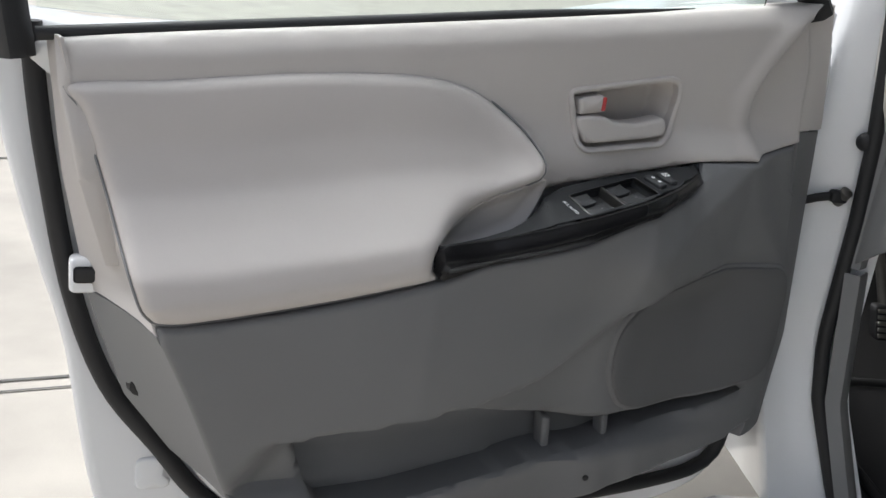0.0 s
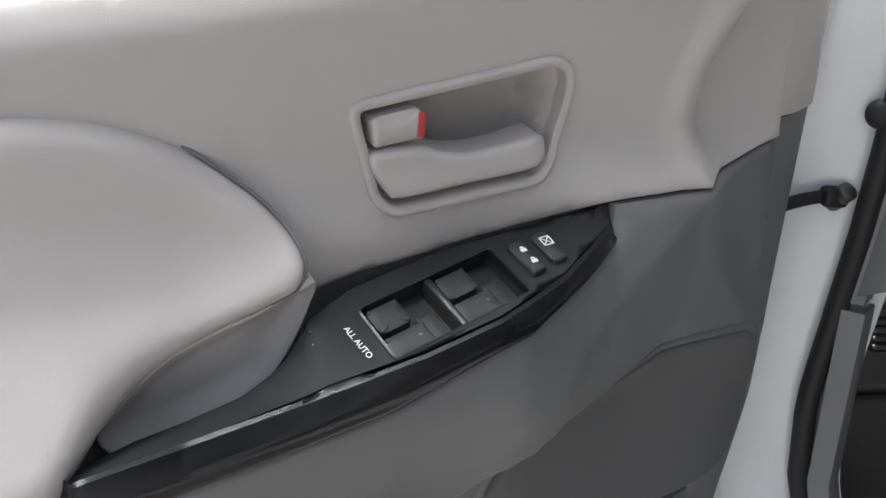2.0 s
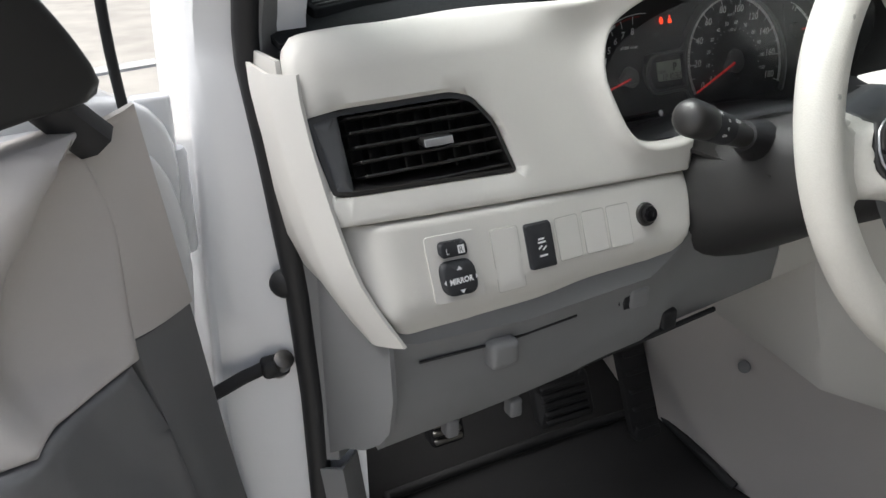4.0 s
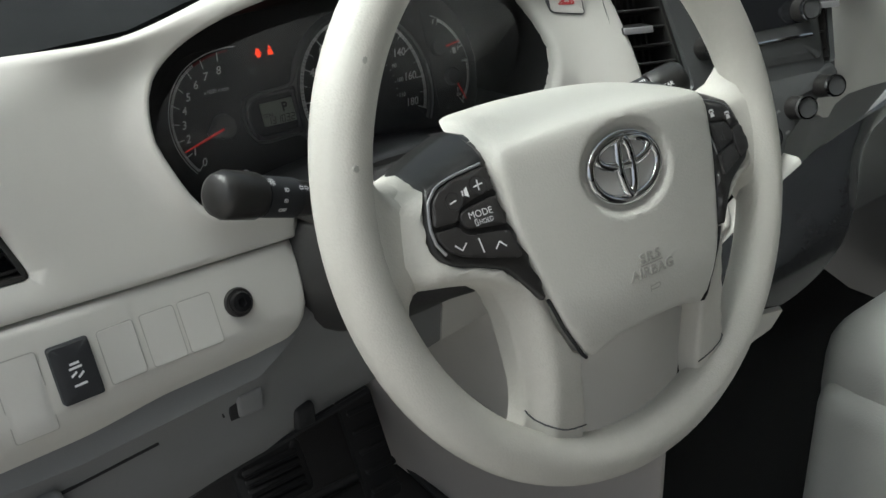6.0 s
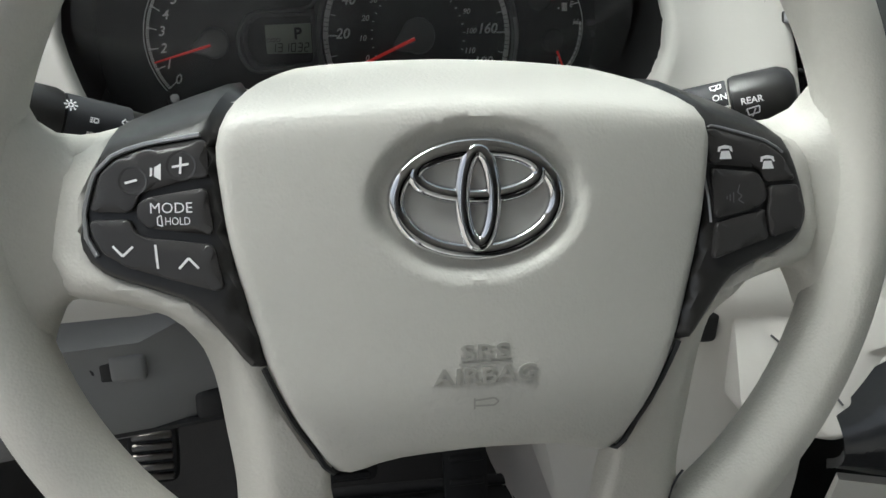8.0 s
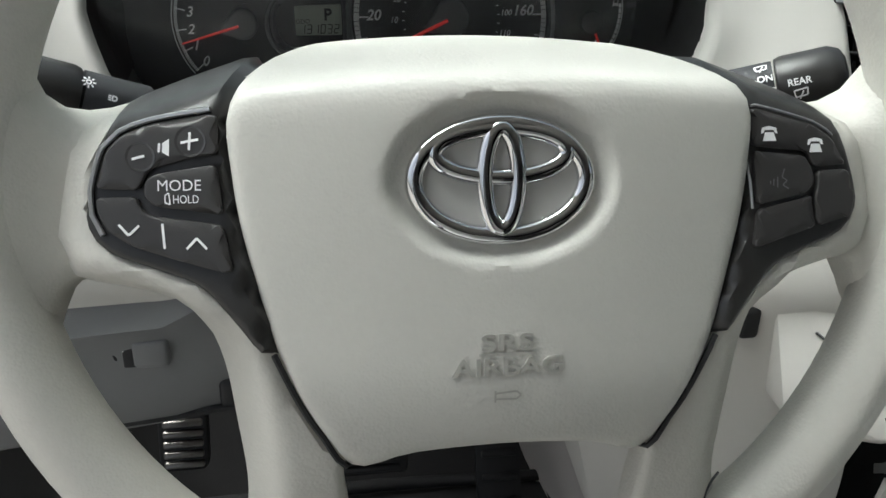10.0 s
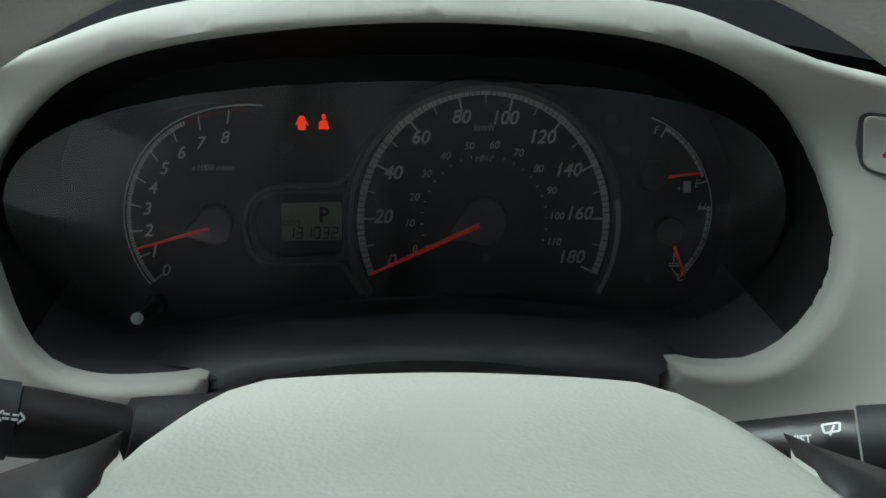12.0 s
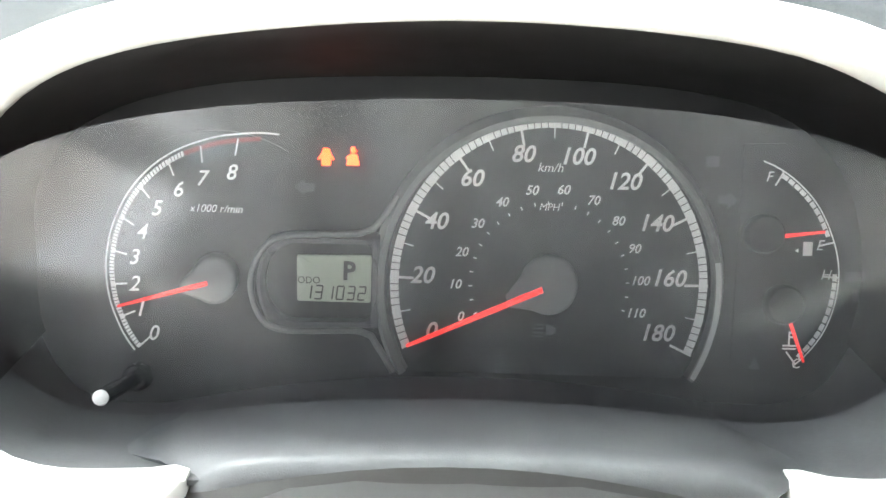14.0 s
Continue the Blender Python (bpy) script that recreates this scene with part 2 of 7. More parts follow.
def curve(points, closed=True, step=0.006):
    """A smooth line through 2D or 3D points (Catmull-Rom), sampled about every step metres."""
    p = [np.array(q, float) for q in points]
    n = len(p)
    out = []
    for i in range(n if closed else n - 1):
        a, b, c, d = (p[(i + k) % n] if closed else p[min(max(i + k, 0), n - 1)] for k in (-1, 0, 1, 2))
        m = max(1, int(np.linalg.norm(c - b) / step))
        for k in range(m):
            t = k / m
            out.append(0.5 * (2 * b + (c - a) * t + (2 * a - 5 * b + 4 * c - d) * t * t + (3 * b - a - 3 * c + d) * t ** 3))
    if not closed:
        out.append(p[-1])
    return np.array(out)


def poly(points, step=0.006, closed=True):
    """A closed line with straight sides, sampled about every step metres."""
    out = []
    for i, q in enumerate(points if closed else points[:-1]):
        a, b = np.array(q, float), np.array(points[(i + 1) % len(points)], float)
        m = max(1, int(np.linalg.norm(b - a) / step))
        out += [a + (b - a) * k / m for k in range(m)]
    return np.array(out)


def rounded(points, r, n=5):
    """A closed line with straight sides and corners rounded by r."""
    out = []
    k = len(points)
    for i in range(k):
        a, b, c = (np.array(points[(i + j) % k], float) for j in (-1, 0, 1))
        u, v = a - b, c - b
        lu, lv = np.linalg.norm(u), np.linalg.norm(v)
        q = min(r, lu * 0.45, lv * 0.45)
        s, e = b + u / lu * q, b + v / lv * q
        for j in range(n + 1):
            t = j / n
            out.append((1 - t) ** 2 * s + 2 * t * (1 - t) * b + t * t * e)
    return np.array(out)


def inside(pts, ring):
    x, y = pts[:, 0][:, None], pts[:, 1][:, None]
    a, b = ring, np.roll(ring, -1, 0)
    cross = ((a[:, 1] > y) != (b[:, 1] > y)) & (x < (b[:, 0] - a[:, 0]) * (y - a[:, 1]) / (b[:, 1] - a[:, 1] + 1e-15) + a[:, 0])
    return cross.sum(1) % 2 == 1


def gap(pts, ring):
    """Distance from points to a closed line."""
    a, b = ring, np.roll(ring, -1, 0)
    d = b - a
    out = np.full(len(pts), 9.0)
    for i in range(0, len(pts), 2000):
        p = pts[i:i + 2000]
        t = np.clip(((p[:, None] - a) * d).sum(2) / ((d * d).sum(1) + 1e-15), 0, 1)
        out[i:i + 2000] = np.linalg.norm(p[:, None] - (a + t[..., None] * d), axis=2).min(1)
    return out


def offset_ring(ring, d):
    a = np.roll(ring, 1, 0)
    b = np.roll(ring, -1, 0)
    t = b - a
    nrm = np.stack([-t[:, 1], t[:, 0]], 1) / (np.linalg.norm(t, axis=1)[:, None] + 1e-12)
    area = np.sum(ring[:, 0] * np.roll(ring[:, 1], -1) - np.roll(ring[:, 0], -1) * ring[:, 1])
    return ring + nrm * d * (1 if area > 0 else -1)


def relief(name, ring, height, place, cell=0.012, roll=0.004, depth=0.012, holes=(), hole_depth=None, hole_roll=0.0):
    """A moulded panel: the area inside ring (2D), raised by height(a, b), its edge rolled over by roll and turned back by depth.
    place(a, b, h) gives the world point. Holes are cut through, with a wall hole_depth deep."""
    holes = [np.array(h) for h in holes]
    ring = np.array(ring)
    lo, hi = ring.min(0), ring.max(0)
    ga, gb = np.meshgrid(np.arange(lo[0], hi[0], cell), np.arange(lo[1], hi[1], cell * 0.9))
    ga = ga + (np.arange(ga.shape[0]) % 2)[:, None] * cell * 0.5
    free = np.stack([ga.ravel(), gb.ravel()], 1)
    steps = [roll * k for k in (0.12, 0.35, 0.7, 1.1)] if roll > 0 else []
    for k in steps:
        r = offset_ring(ring, k)
        r = r[inside(r, ring)]
        free = np.concatenate([free, r[gap(r, ring) > k * 0.93]])
    keep = inside(free, ring)
    free = free[keep]
    dist = gap(free, ring)
    last = steps[-1] if steps else 0
    ok = np.ones(len(free), bool)
    n_grid = int(keep[:ga.size].sum())
    ok[:n_grid] = dist[:n_grid] > last + cell * 0.3
    hole_d = np.full(len(free), 9.0)
    for h in holes:
        g = gap(free, h)
        ok &= ~inside(free, h) & (g > cell * 0.25)
        hole_d = np.minimum(hole_d, g)
    free = free[ok]
    rings = [ring] + holes
    verts = [tuple(p) for r in rings for p in r]
    edges = []
    at = 0
    for r in rings:
        m = len(r)
        edges += [(at + i, at + (i + 1) % m) for i in range(m)]
        at += m
    verts += [tuple(p) for p in free]
    co, _, faces, *_ = delaunay_2d_cdt([Vector(v) for v in verts], edges, [], 0, 1e-7)
    co = np.array([tuple(c) for c in co])
    mid = np.array([co[list(f)].mean(0) for f in faces])
    good = inside(mid, ring)
    for h in holes:
        good &= ~inside(mid, h)
    faces = [tuple(f) for f, g in zip(faces, good) if g]
    d = gap(co, ring)
    h0 = np.array([height(a, b) for a, b in co])
    if roll > 0:
        q = np.clip(1 - d / roll, 0, 1)
        h0 = h0 - roll * (1 - np.sqrt(np.clip(1 - q * q, 0, 1)))
    if hole_roll:
        for h in holes:
            q = np.clip(1 - gap(co, h) / hole_roll, 0, 1)
            h0 = h0 - hole_roll * (1 - np.sqrt(np.clip(1 - q * q, 0, 1)))
    pts = [place(a, b, h) for (a, b), h in zip(co, h0)]
    out_faces = list(faces)

    def wall(r, dep, drop):
        first = len(pts)
        m = len(r)
        hs = [height(a, b) - drop for a, b in r]
        for (a, b), h in zip(r, hs):
            pts.append(place(a, b, h))
        for (a, b), h in zip(r, hs):
            pts.append(place(a, b, h - dep))
        for i in range(m):
            j = (i + 1) % m
            out_faces.append((first + i, first + j, first + m + j, first + m + i))

    if depth:
        wall(ring, depth, roll)
    for h in holes:
        if hole_depth:
            wall(h, hole_depth, hole_roll)
    me = mesh_of(name, pts, out_faces)
    return sharpen(me, 50)


def tube(name, path, radius, sides=10, closed=False, caps=True, flat=1.0, up=None):
    """A round bar along 3D points; radius may be a number or one for each point; flat squeezes it across."""
    path = [Vector(p) for p in path]
    n = len(path)
    rad = radius if hasattr(radius, "__len__") else [radius] * n
    verts, faces = [], []
    prev = None
    for i, p in enumerate(path):
        if closed:
            t = (path[(i + 1) % n] - path[i - 1]).normalized()
        else:
            t = (path[min(i + 1, n - 1)] - path[max(i - 1, 0)]).normalized()
        ref = Vector(up) if up is not None else (prev if prev is not None else (UP if abs(t.z) < 0.9 else Vector((1, 0, 0))))
        x = (ref - t * ref.dot(t)).normalized()
        prev = x
        y = t.cross(x)
        for k in range(sides):
            a = 2 * math.pi * k / sides
            verts.append(p + x * math.cos(a) * rad[i] * flat + y * math.sin(a) * rad[i])
    for i in range(n if closed else n - 1):
        j = (i + 1) % n
        for k in range(sides):
            l = (k + 1) % sides
            faces.append((i * sides + k, j * sides + k, j * sides + l, i * sides + l))
    if caps and not closed:
        faces.append(tuple(range(sides))[::-1])
        faces.append(tuple((n - 1) * sides + k for k in range(sides)))
    return sharpen(mesh_of(name, verts, faces), 50)


def turned(name, profile, origin, axis, sides=24):
    """A body of revolution: profile of (radius, distance along axis)."""
    axis = Vector(axis).normalized()
    x = axis.orthogonal().normalized()
    y = axis.cross(x)
    o = Vector(origin)
    verts, faces = [], []
    for r, d in profile:
        for k in range(sides):
            a = 2 * math.pi * k / sides
            verts.append(o + axis * d + (x * math.cos(a) + y * math.sin(a)) * max(r, 1e-5))
    for i in range(len(profile) - 1):
        for k in range(sides):
            l = (k + 1) % sides
            faces.append((i * sides + k, i * sides + l, (i + 1) * sides + l, (i + 1) * sides + k))
    faces.append(tuple(range(sides))[::-1])
    faces.append(tuple((len(profile) - 1) * sides + k for k in range(sides)))
    return sharpen(mesh_of(name, verts, faces), 40)


def block(name, lo, hi, bevel=0.004, place=None, segments=3):
    """A bevelled box between two corners; place(a, b, c) may lay it into another frame."""
    bm = bmesh.new()
    bmesh.ops.create_cube(bm, size=1)
    for v in bm.verts:
        v.co = Vector([lo[i] + (hi[i] - lo[i]) * (v.co[i] + 0.5) for i in range(3)])
    if bevel:
        bmesh.ops.bevel(bm, geom=bm.edges[:], offset=bevel, segments=segments, profile=0.5, affect="EDGES")
    if place:
        for v in bm.verts:
            v.co = Vector(place(*v.co))
    me = bpy.data.meshes.new(name)
    bmesh.ops.recalc_face_normals(bm, faces=bm.faces)
    bm.to_mesh(me)
    bm.free()
    return sharpen(me, 35)


def sheet(name, rows, thick=0.0, closed=False):
    """A surface through rows of 3D points (all rows of equal length); thick gives it depth against its normal."""
    rows = [[Vector(p) for p in r] for r in rows]
    n, m = len(rows), len(rows[0])
    verts = [p for r in rows for p in r]
    faces = []
    for i in range(n - 1):
        for j in range(m if closed else m - 1):
            k = (j + 1) % m
            faces.append((i * m + j, i * m + k, (i + 1) * m + k, (i + 1) * m + j))
    me = mesh_of(name, verts, faces)
    if thick:
        bm = bmesh.new()
        bm.from_mesh(me)
        bmesh.ops.recalc_face_normals(bm, faces=bm.faces)
        bmesh.ops.solidify(bm, geom=bm.faces[:], thickness=thick)
        bm.to_mesh(me)
        bm.free()
    return sharpen(me, 45)


def lettering(name, text, size, place, centre, slant=0.0, turn=0.0, lift=0.0004, bold=0.0, thick=0.0):
    """Words as a mesh, laid by place(a, b, h) about centre (a, b)."""
    c = bpy.data.curves.new(name, "FONT")
    c.body, c.size, c.shear, c.offset, c.extrude = text, size, slant, bold, thick
    c.align_x, c.align_y = "CENTER", "CENTER"
    c.resolution_u = 3
    ob = bpy.data.objects.new(name, c)
    scene.collection.objects.link(ob)
    bpy.context.view_layer.update()
    me = bpy.data.meshes.new_from_object(ob.evaluated_get(bpy.context.evaluated_depsgraph_get()))
    bpy.data.objects.remove(ob)
    bpy.data.curves.remove(c)
    ca, sa = math.cos(turn), math.sin(turn)
    xs, ys = [v.co.x for v in me.vertices], [v.co.y for v in me.vertices]
    x0, y0 = (min(xs) + max(xs)) / 2, (min(ys) + max(ys)) / 2
    for v in me.vertices:
        x, y = v.co.x - x0, v.co.y - y0
        v.co = Vector(place(centre[0] + x * ca - y * sa, centre[1] + x * sa + y * ca, lift + v.co.z))
    me.materials.clear()
    return me


def flat_shape(name, rings, place, lift=0.0005):
    """Thin printed shapes: each ring of 2D points becomes one face."""
    verts, faces = [], []
    for r in rings:
        faces.append(tuple(range(len(verts), len(verts) + len(r))))
        verts += [place(a, b, lift) for a, b in r]
    return mesh_of(name, verts, faces, smooth=False)


def bars(name, strokes, width, place, lift=0.0005):
    """Thin printed strokes, each from (a, b) to (a, b)."""
    rings = []
    for (a0, b0), (a1, b1) in strokes:
        d = np.array([a1 - a0, b1 - b0])
        n = np.array([-d[1], d[0]]) / (np.linalg.norm(d) + 1e-9) * width / 2
        rings.append([(a0 + n[0], b0 + n[1]), (a0 - n[0], b0 - n[1]), (a1 - n[0], b1 - n[1]), (a1 + n[0], b1 + n[1])])
    return flat_shape(name, rings, place, lift)


def smooth(a, b, x):
    t = min(max((x - a) / (b - a), 0.0), 1.0)
    return t * t * (3 - 2 * t)


def lerp(x, xs, ys):
    return float(np.interp(x, xs, ys))


# ---- the open driver's door: s runs from its hinge edge to its rear edge, n towards the cabin side ----
DOOR_O = Vector((-0.5743, 0.2547, 0.0))
DOOR_D = Vector((-0.9586, -0.285, 0.0)).normalized()
DOOR_N = Vector((0.285, -0.9586, 0.0)).normalized()


def on_door(s, z, n):
    return DOOR_O + DOOR_D * s + UP * z + DOOR_N * n


def belt(s):
    return lerp(s, [0.0, 0.255, 0.54, 0.79, 0.95], [1.150, 1.113, 1.074, 1.041, 1.020])


def crease(z):
    return lerp(z, [0.944, 0.96, 0.994, 1.026, 1.069, 1.119, 1.15], [0.078, 0.092, 0.107, 0.106, 0.084, 0.047, 0.012])


def ridge_n(s):
    return lerp(s, [-0.06, 0.0, 0.095, 0.18, 0.24, 0.376, 0.53, 0.8, 0.87], [-0.01, 0.0, 0.024, 0.032, 0.052, 0.078, 0.1, 0.096, 0.07])


def rest_n(s):
    return lerp(s, [-0.06, 0.0, 0.095, 0.18, 0.22, 0.27, 0.36, 0.43, 0.53, 0.8, 0.87], [-0.01, 0.0, 0.024, 0.034, 0.060, 0.086, 0.094, 0.096, 0.1, 0.096, 0.07])


def upper_n(s, z):
    n = 0.004 + 0.0225 * smooth(0.99, 0.945, z) * min(max(s / 0.096, 0.0), 1.0) * smooth(0.30, 0.16, s)
    n += 0.012 * smooth(0.985, 0.93, z) * smooth(0.2, 0.34, s)
    n -= lerp(z, [0.96, 0.98, 1.05, 1.15], [0.004, 0.011, 0.028, 0.046]) * smooth(0.0, 0.014, crease(z) - s)
    n -= 0.012 * smooth(0.03, 0.0, belt(s) - z)
    n += 0.006 * math.exp(-((crease(z) - s + 0.014) / 0.013) ** 2)
    return n


PAD_BOTTOM = ([0.38, 0.527, 0.633, 0.74, 0.79, 0.86], [0.852, 0.826, 0.806, 0.79, 0.786, 0.785])
PAD_TOP = ([0.384, 0.397, 0.431, 0.476, 0.53, 0.598, 0.683, 0.787, 0.88], [0.95, 0.955, 0.985, 1.01, 1.02, 1.019, 1.011, 0.998, 0.988])


CUP_EDGE = curve([(0.396, 0.930), (0.404, 0.922), (0.426, 0.913), (0.459, 0.900), (0.48, 0.888), (0.500, 0.868), (0.508, 0.855)], False, 0.006)


def pad_n(s, z):
    b, t = lerp(s, *PAD_BOTTOM), lerp(s, *PAD_TOP)
    k = min(max((z - b) / (t - b), 0), 1)
    bulge = lerp(k, [0, 0.1, 0.22, 0.36, 0.52, 0.7, 0.86, 1.0], [0.094, 0.104, 0.096, 0.066, 0.038, 0.024, 0.018, 0.012])
    ease = smooth(0.375, 0.47, s)
    n = bulge * ease + (0.036 + 0.012 * (1 - k)) * (1 - ease)
    near = min(math.hypot(s - a, z - c) for a, c in CUP_EDGE)
    return n + (0.052 - n) * math.exp(-(near / 0.020) ** 2)


def swoop(z):
    return lerp(z, [0.5, 0.64, 0.655, 0.667, 0.687, 0.716, 0.766, 0.80, 0.82], [0.80, 0.70, 0.56, 0.456, 0.383, 0.339, 0.29, 0.20, 0.12])


def lower_n(s, z):
    n = ridge_n(s) - 0.004 + (rest_n(s) - ridge_n(s)) * smooth(0.77, 0.86, z)
    n -= 0.10 * smooth(0.80, 0.45, z) * 0.35 * smooth(0.0, 0.3, s)
    n -= 0.034 * smooth(0.0, 0.06, swoop(z) - s) * smooth(0.83, 0.76, z) * smooth(-0.02, 0.16, s)
    top, foot = lerp(s, [0.096, 0.178, 0.207, 0.25, 0.30], [0.95, 0.945, 0.917, 0.902, 0.885]), lerp(s, [0.096, 0.15, 0.20, 0.27], [0.95, 0.905, 0.87, 0.83])
    n += 0.38 * max(0.0, top - max(z, foot)) * smooth(0.09, 0.11, s) * smooth(0.34, 0.22, s)
    n += 0.024 * smooth(0.575, 0.555, z) * smooth(0.0, 0.15, s)
    q = s - lerp(z, [0.78, 0.85, 0.90, 0.95], [-0.035, 0.03, 0.075, 0.096])
    n += 0.012 * max(0.0, 1 - (q / 0.10 if q > 0 else -q / 0.04)) * smooth(0.72, 0.80, z) * smooth(0.975, 0.945, z)
    return n


door = thing("door_1", tuple(on_door(0.4, 0.36, -0.06)), "open white car door with pale grey and dark grey inner trim", "car door", kind="structure")

# painted shell with its outer flange
shell_ring = curve([(-0.05, 1.14), (-0.06, 0.9), (-0.09, 0.7), (-0.08, 0.5), (0.0, 0.40), (0.3, 0.37), (0.68, 0.365), (0.80, 0.40), (0.845, 0.50), (0.876, 0.69), (0.897, 0.77), (0.92, 0.86), (0.938, 0.95), (0.945, 1.03), (0.79, 1.03), (0.4, 1.075)], step=0.02)
part("door_shell", relief("door_shell", shell_ring, lambda s, z: -0.075, on_door, cell=0.05, roll=0.012, depth=0.075), M_WHITE, door, "white painted door shell")
stamp = rounded([(0.80, 0.548), (0.768, 0.548), (0.758, 0.505), (0.80, 0.505)], 0.012)
part("stamped_panel", relief("stamped_panel", stamp, lambda s, z: -0.0715, on_door, cell=0.01, roll=0.0035, depth=0.004), M_WHITE, door)
# inner carrier behind the trim, painted white at the rear edge
carrier = curve([(-0.03, 1.12), (-0.045, 0.78), (-0.065, 0.66), (-0.055, 0.54), (0.02, 0.50), (0.3, 0.475), (0.60, 0.455), (0.70, 0.49), (0.765, 0.58), (0.815, 0.66), (0.848, 0.76), (0.868, 0.88), (0.885, 0.98), (0.89, 1.02), (0.5, 1.06)], step=0.02)
part("inner_frame", relief("inner_frame", carrier, lambda s, z: -0.052 + 0.012 * smooth(0.72, 0.8, s), on_door, cell=0.05, roll=0.01, depth=0.03), M_WHITE, door)
# weatherstrip round the rear and lower edge
strip = curve([(0.905, 1.03), (0.902, 0.98), (0.892, 0.895), (0.868, 0.758), (0.832, 0.652), (0.777, 0.57), (0.72, 0.492), (0.64, 0.455), (0.3, 0.43), (0.0, 0.45), (-0.05, 0.52)], closed=False, step=0.015)
part("weatherstrip", tube("weatherstrip", [on_door(s, z, -0.062) for s, z in strip], 0.0105, 10), M_RUBBER, door, "black rubber weatherstrip")

# light upper trim, cut out for the inner handle
bez = [(0.362, 1.014), (0.232, 1.038), (0.219, 1.034), (0.216, 1.018), (0.224, 0.975), (0.234, 0.963), (0.334, 0.951), (0.345, 0.958)]
bez_ring = offset_ring(rounded(bez, 0.008), -0.004)
upper_ring = curve([(0.885, 1.022), (0.79, 1.036), (0.54, 1.069), (0.255, 1.108), (0.05, 1.139), (0.016, 1.143)], False, 0.012).tolist() \
    + curve([(0.006, 1.12), (-0.004, 1.07), (0.001, 1.01), (0.004, 0.972)], False, 0.012).tolist() \
    + poly([(0.004, 0.9705), (0.093, 0.9535)], 0.008, False).tolist() + curve([(0.096, 0.9500), (0.135, 0.9475), (0.18, 0.945), (0.25, 0.929), (0.306, 0.919), (0.369, 0.908), (0.43, 0.88), (0.53, 0.845), (0.70, 0.82), (0.84, 0.815)], False, 0.012).tolist() \
    + curve([(0.865, 0.90), (0.882, 0.98)], False, 0.012).tolist()
part("upper_panel", relief("upper_panel", upper_ring, upper_n, on_door, cell=0.007, roll=0.006, depth=0.03, holes=[offset_ring(bez_ring, 0.004)], hole_depth=0.03), M_DOOR_LIGHT, door, "pale warm grey moulded upper panel")
part("belt_seal", tube("belt_seal", [on_door(s, belt(s) - 0.003, -0.022) for s in np.linspace(0.20, 0.9, 30)], [0.0065 * smooth(0.14, 0.45, s) for s in np.linspace(0.20, 0.9, 30)], 8), M_RUBBER, door, "black belt seal under the window")
# padded insert with the arm rest
pad_ring = curve([(0.872, 0.986), (0.787, 0.996), (0.683, 1.01), (0.598, 1.017), (0.53, 1.018), (0.476, 1.006), (0.431, 0.978), (0.407, 0.955), (0.399, 0.938), (0.404, 0.924), (0.426, 0.914), (0.459, 0.901), (0.48, 0.889), (0.500, 0.869), (0.516, 0.857), (0.535, 0.851), (0.538, 0.838), (0.529, 0.826), (0.633, 0.805), (0.74, 0.789), (0.79, 0.785), (0.809, 0.795), (0.823, 0.83), (0.843, 0.9), (0.861, 0.96)], step=0.006)
part("padded_insert", relief("padded_insert", pad_ring, pad_n, on_door, cell=0.009, roll=0.012, depth=0.06), M_PAD, door, "padded warm grey vinyl insert with arm rest")
part("insert_seam", tube("insert_seam", [on_door(s, z, pad_n(s, z) - 0.0108) for s, z in offset_ring(pad_ring, -0.0013)], 0.0013, 6, closed=True), M_DOOR_MID, door, "dark seam round the insert")
# pull cup between insert and switch panel
cup_ring = curve([(0.514, 0.850), (0.503, 0.868), (0.481, 0.891), (0.459, 0.903), (0.43, 0.9135), (0.405, 0.918), (0.388, 0.919), (0.392, 0.905), (0.402, 0.885), (0.42, 0.865), (0.46, 0.845), (0.50, 0.835)], step=0.006)
part("pull_cup", relief("pull_cup", cup_ring, lambda s, z: lerp(s, [0.385, 0.41, 0.43], [0.030, 0.040, 0.047]) - 0.012 * smooth(0.0, 0.014, float(gap(np.array([[s, z]]), cup_ring)[0])), on_door, cell=0.006, roll=0.002, depth=0.02), M_DOOR_LIGHT, door, "pale pull cup behind the switch panel")

# dark lower trim, with the pocket cut through it
lower_ring = curve([(0.80, 0.782), (0.74, 0.786), (0.633, 0.802), (0.53, 0.824), (0.477, 0.842), (0.426, 0.850), (0.36, 0.863), (0.30, 0.885), (0.25, 0.899), (0.22, 0.9045), (0.203, 0.908), (0.188, 0.916), (0.180, 0.926), (0.177, 0.945)], False, 0.01).tolist() \
    + curve([(0.14, 0.946), (0.0965, 0.9488)], False, 0.01).tolist() + poly([(0.093, 0.9523), (0.003, 0.9695)], 0.008, False).tolist() \
    + curve([(-0.012, 0.90), (-0.033, 0.796), (-0.042, 0.763), (-0.058, 0.67), (-0.056, 0.60), (-0.045, 0.555)], False, 0.01).tolist() \
    + curve([(0.0, 0.535), (0.1, 0.515), (0.25, 0.492), (0.45, 0.465), (0.62, 0.452), (0.68, 0.462)], False, 0.012).tolist() \
    + curve([(0.722, 0.574), (0.768, 0.698), (0.796, 0.765)], False, 0.012).tolist()
pocket_ring = curve([(0.652, 0.632), (0.64, 0.646), (0.55, 0.651), (0.45, 0.642), (0.36, 0.622), (0.24, 0.602), (0.1, 0.604), (0.0, 0.620), (-0.012, 0.612), (0.1, 0.582), (0.25, 0.564), (0.4, 0.549), (0.58, 0.536), (0.62, 0.545)], step=0.01)
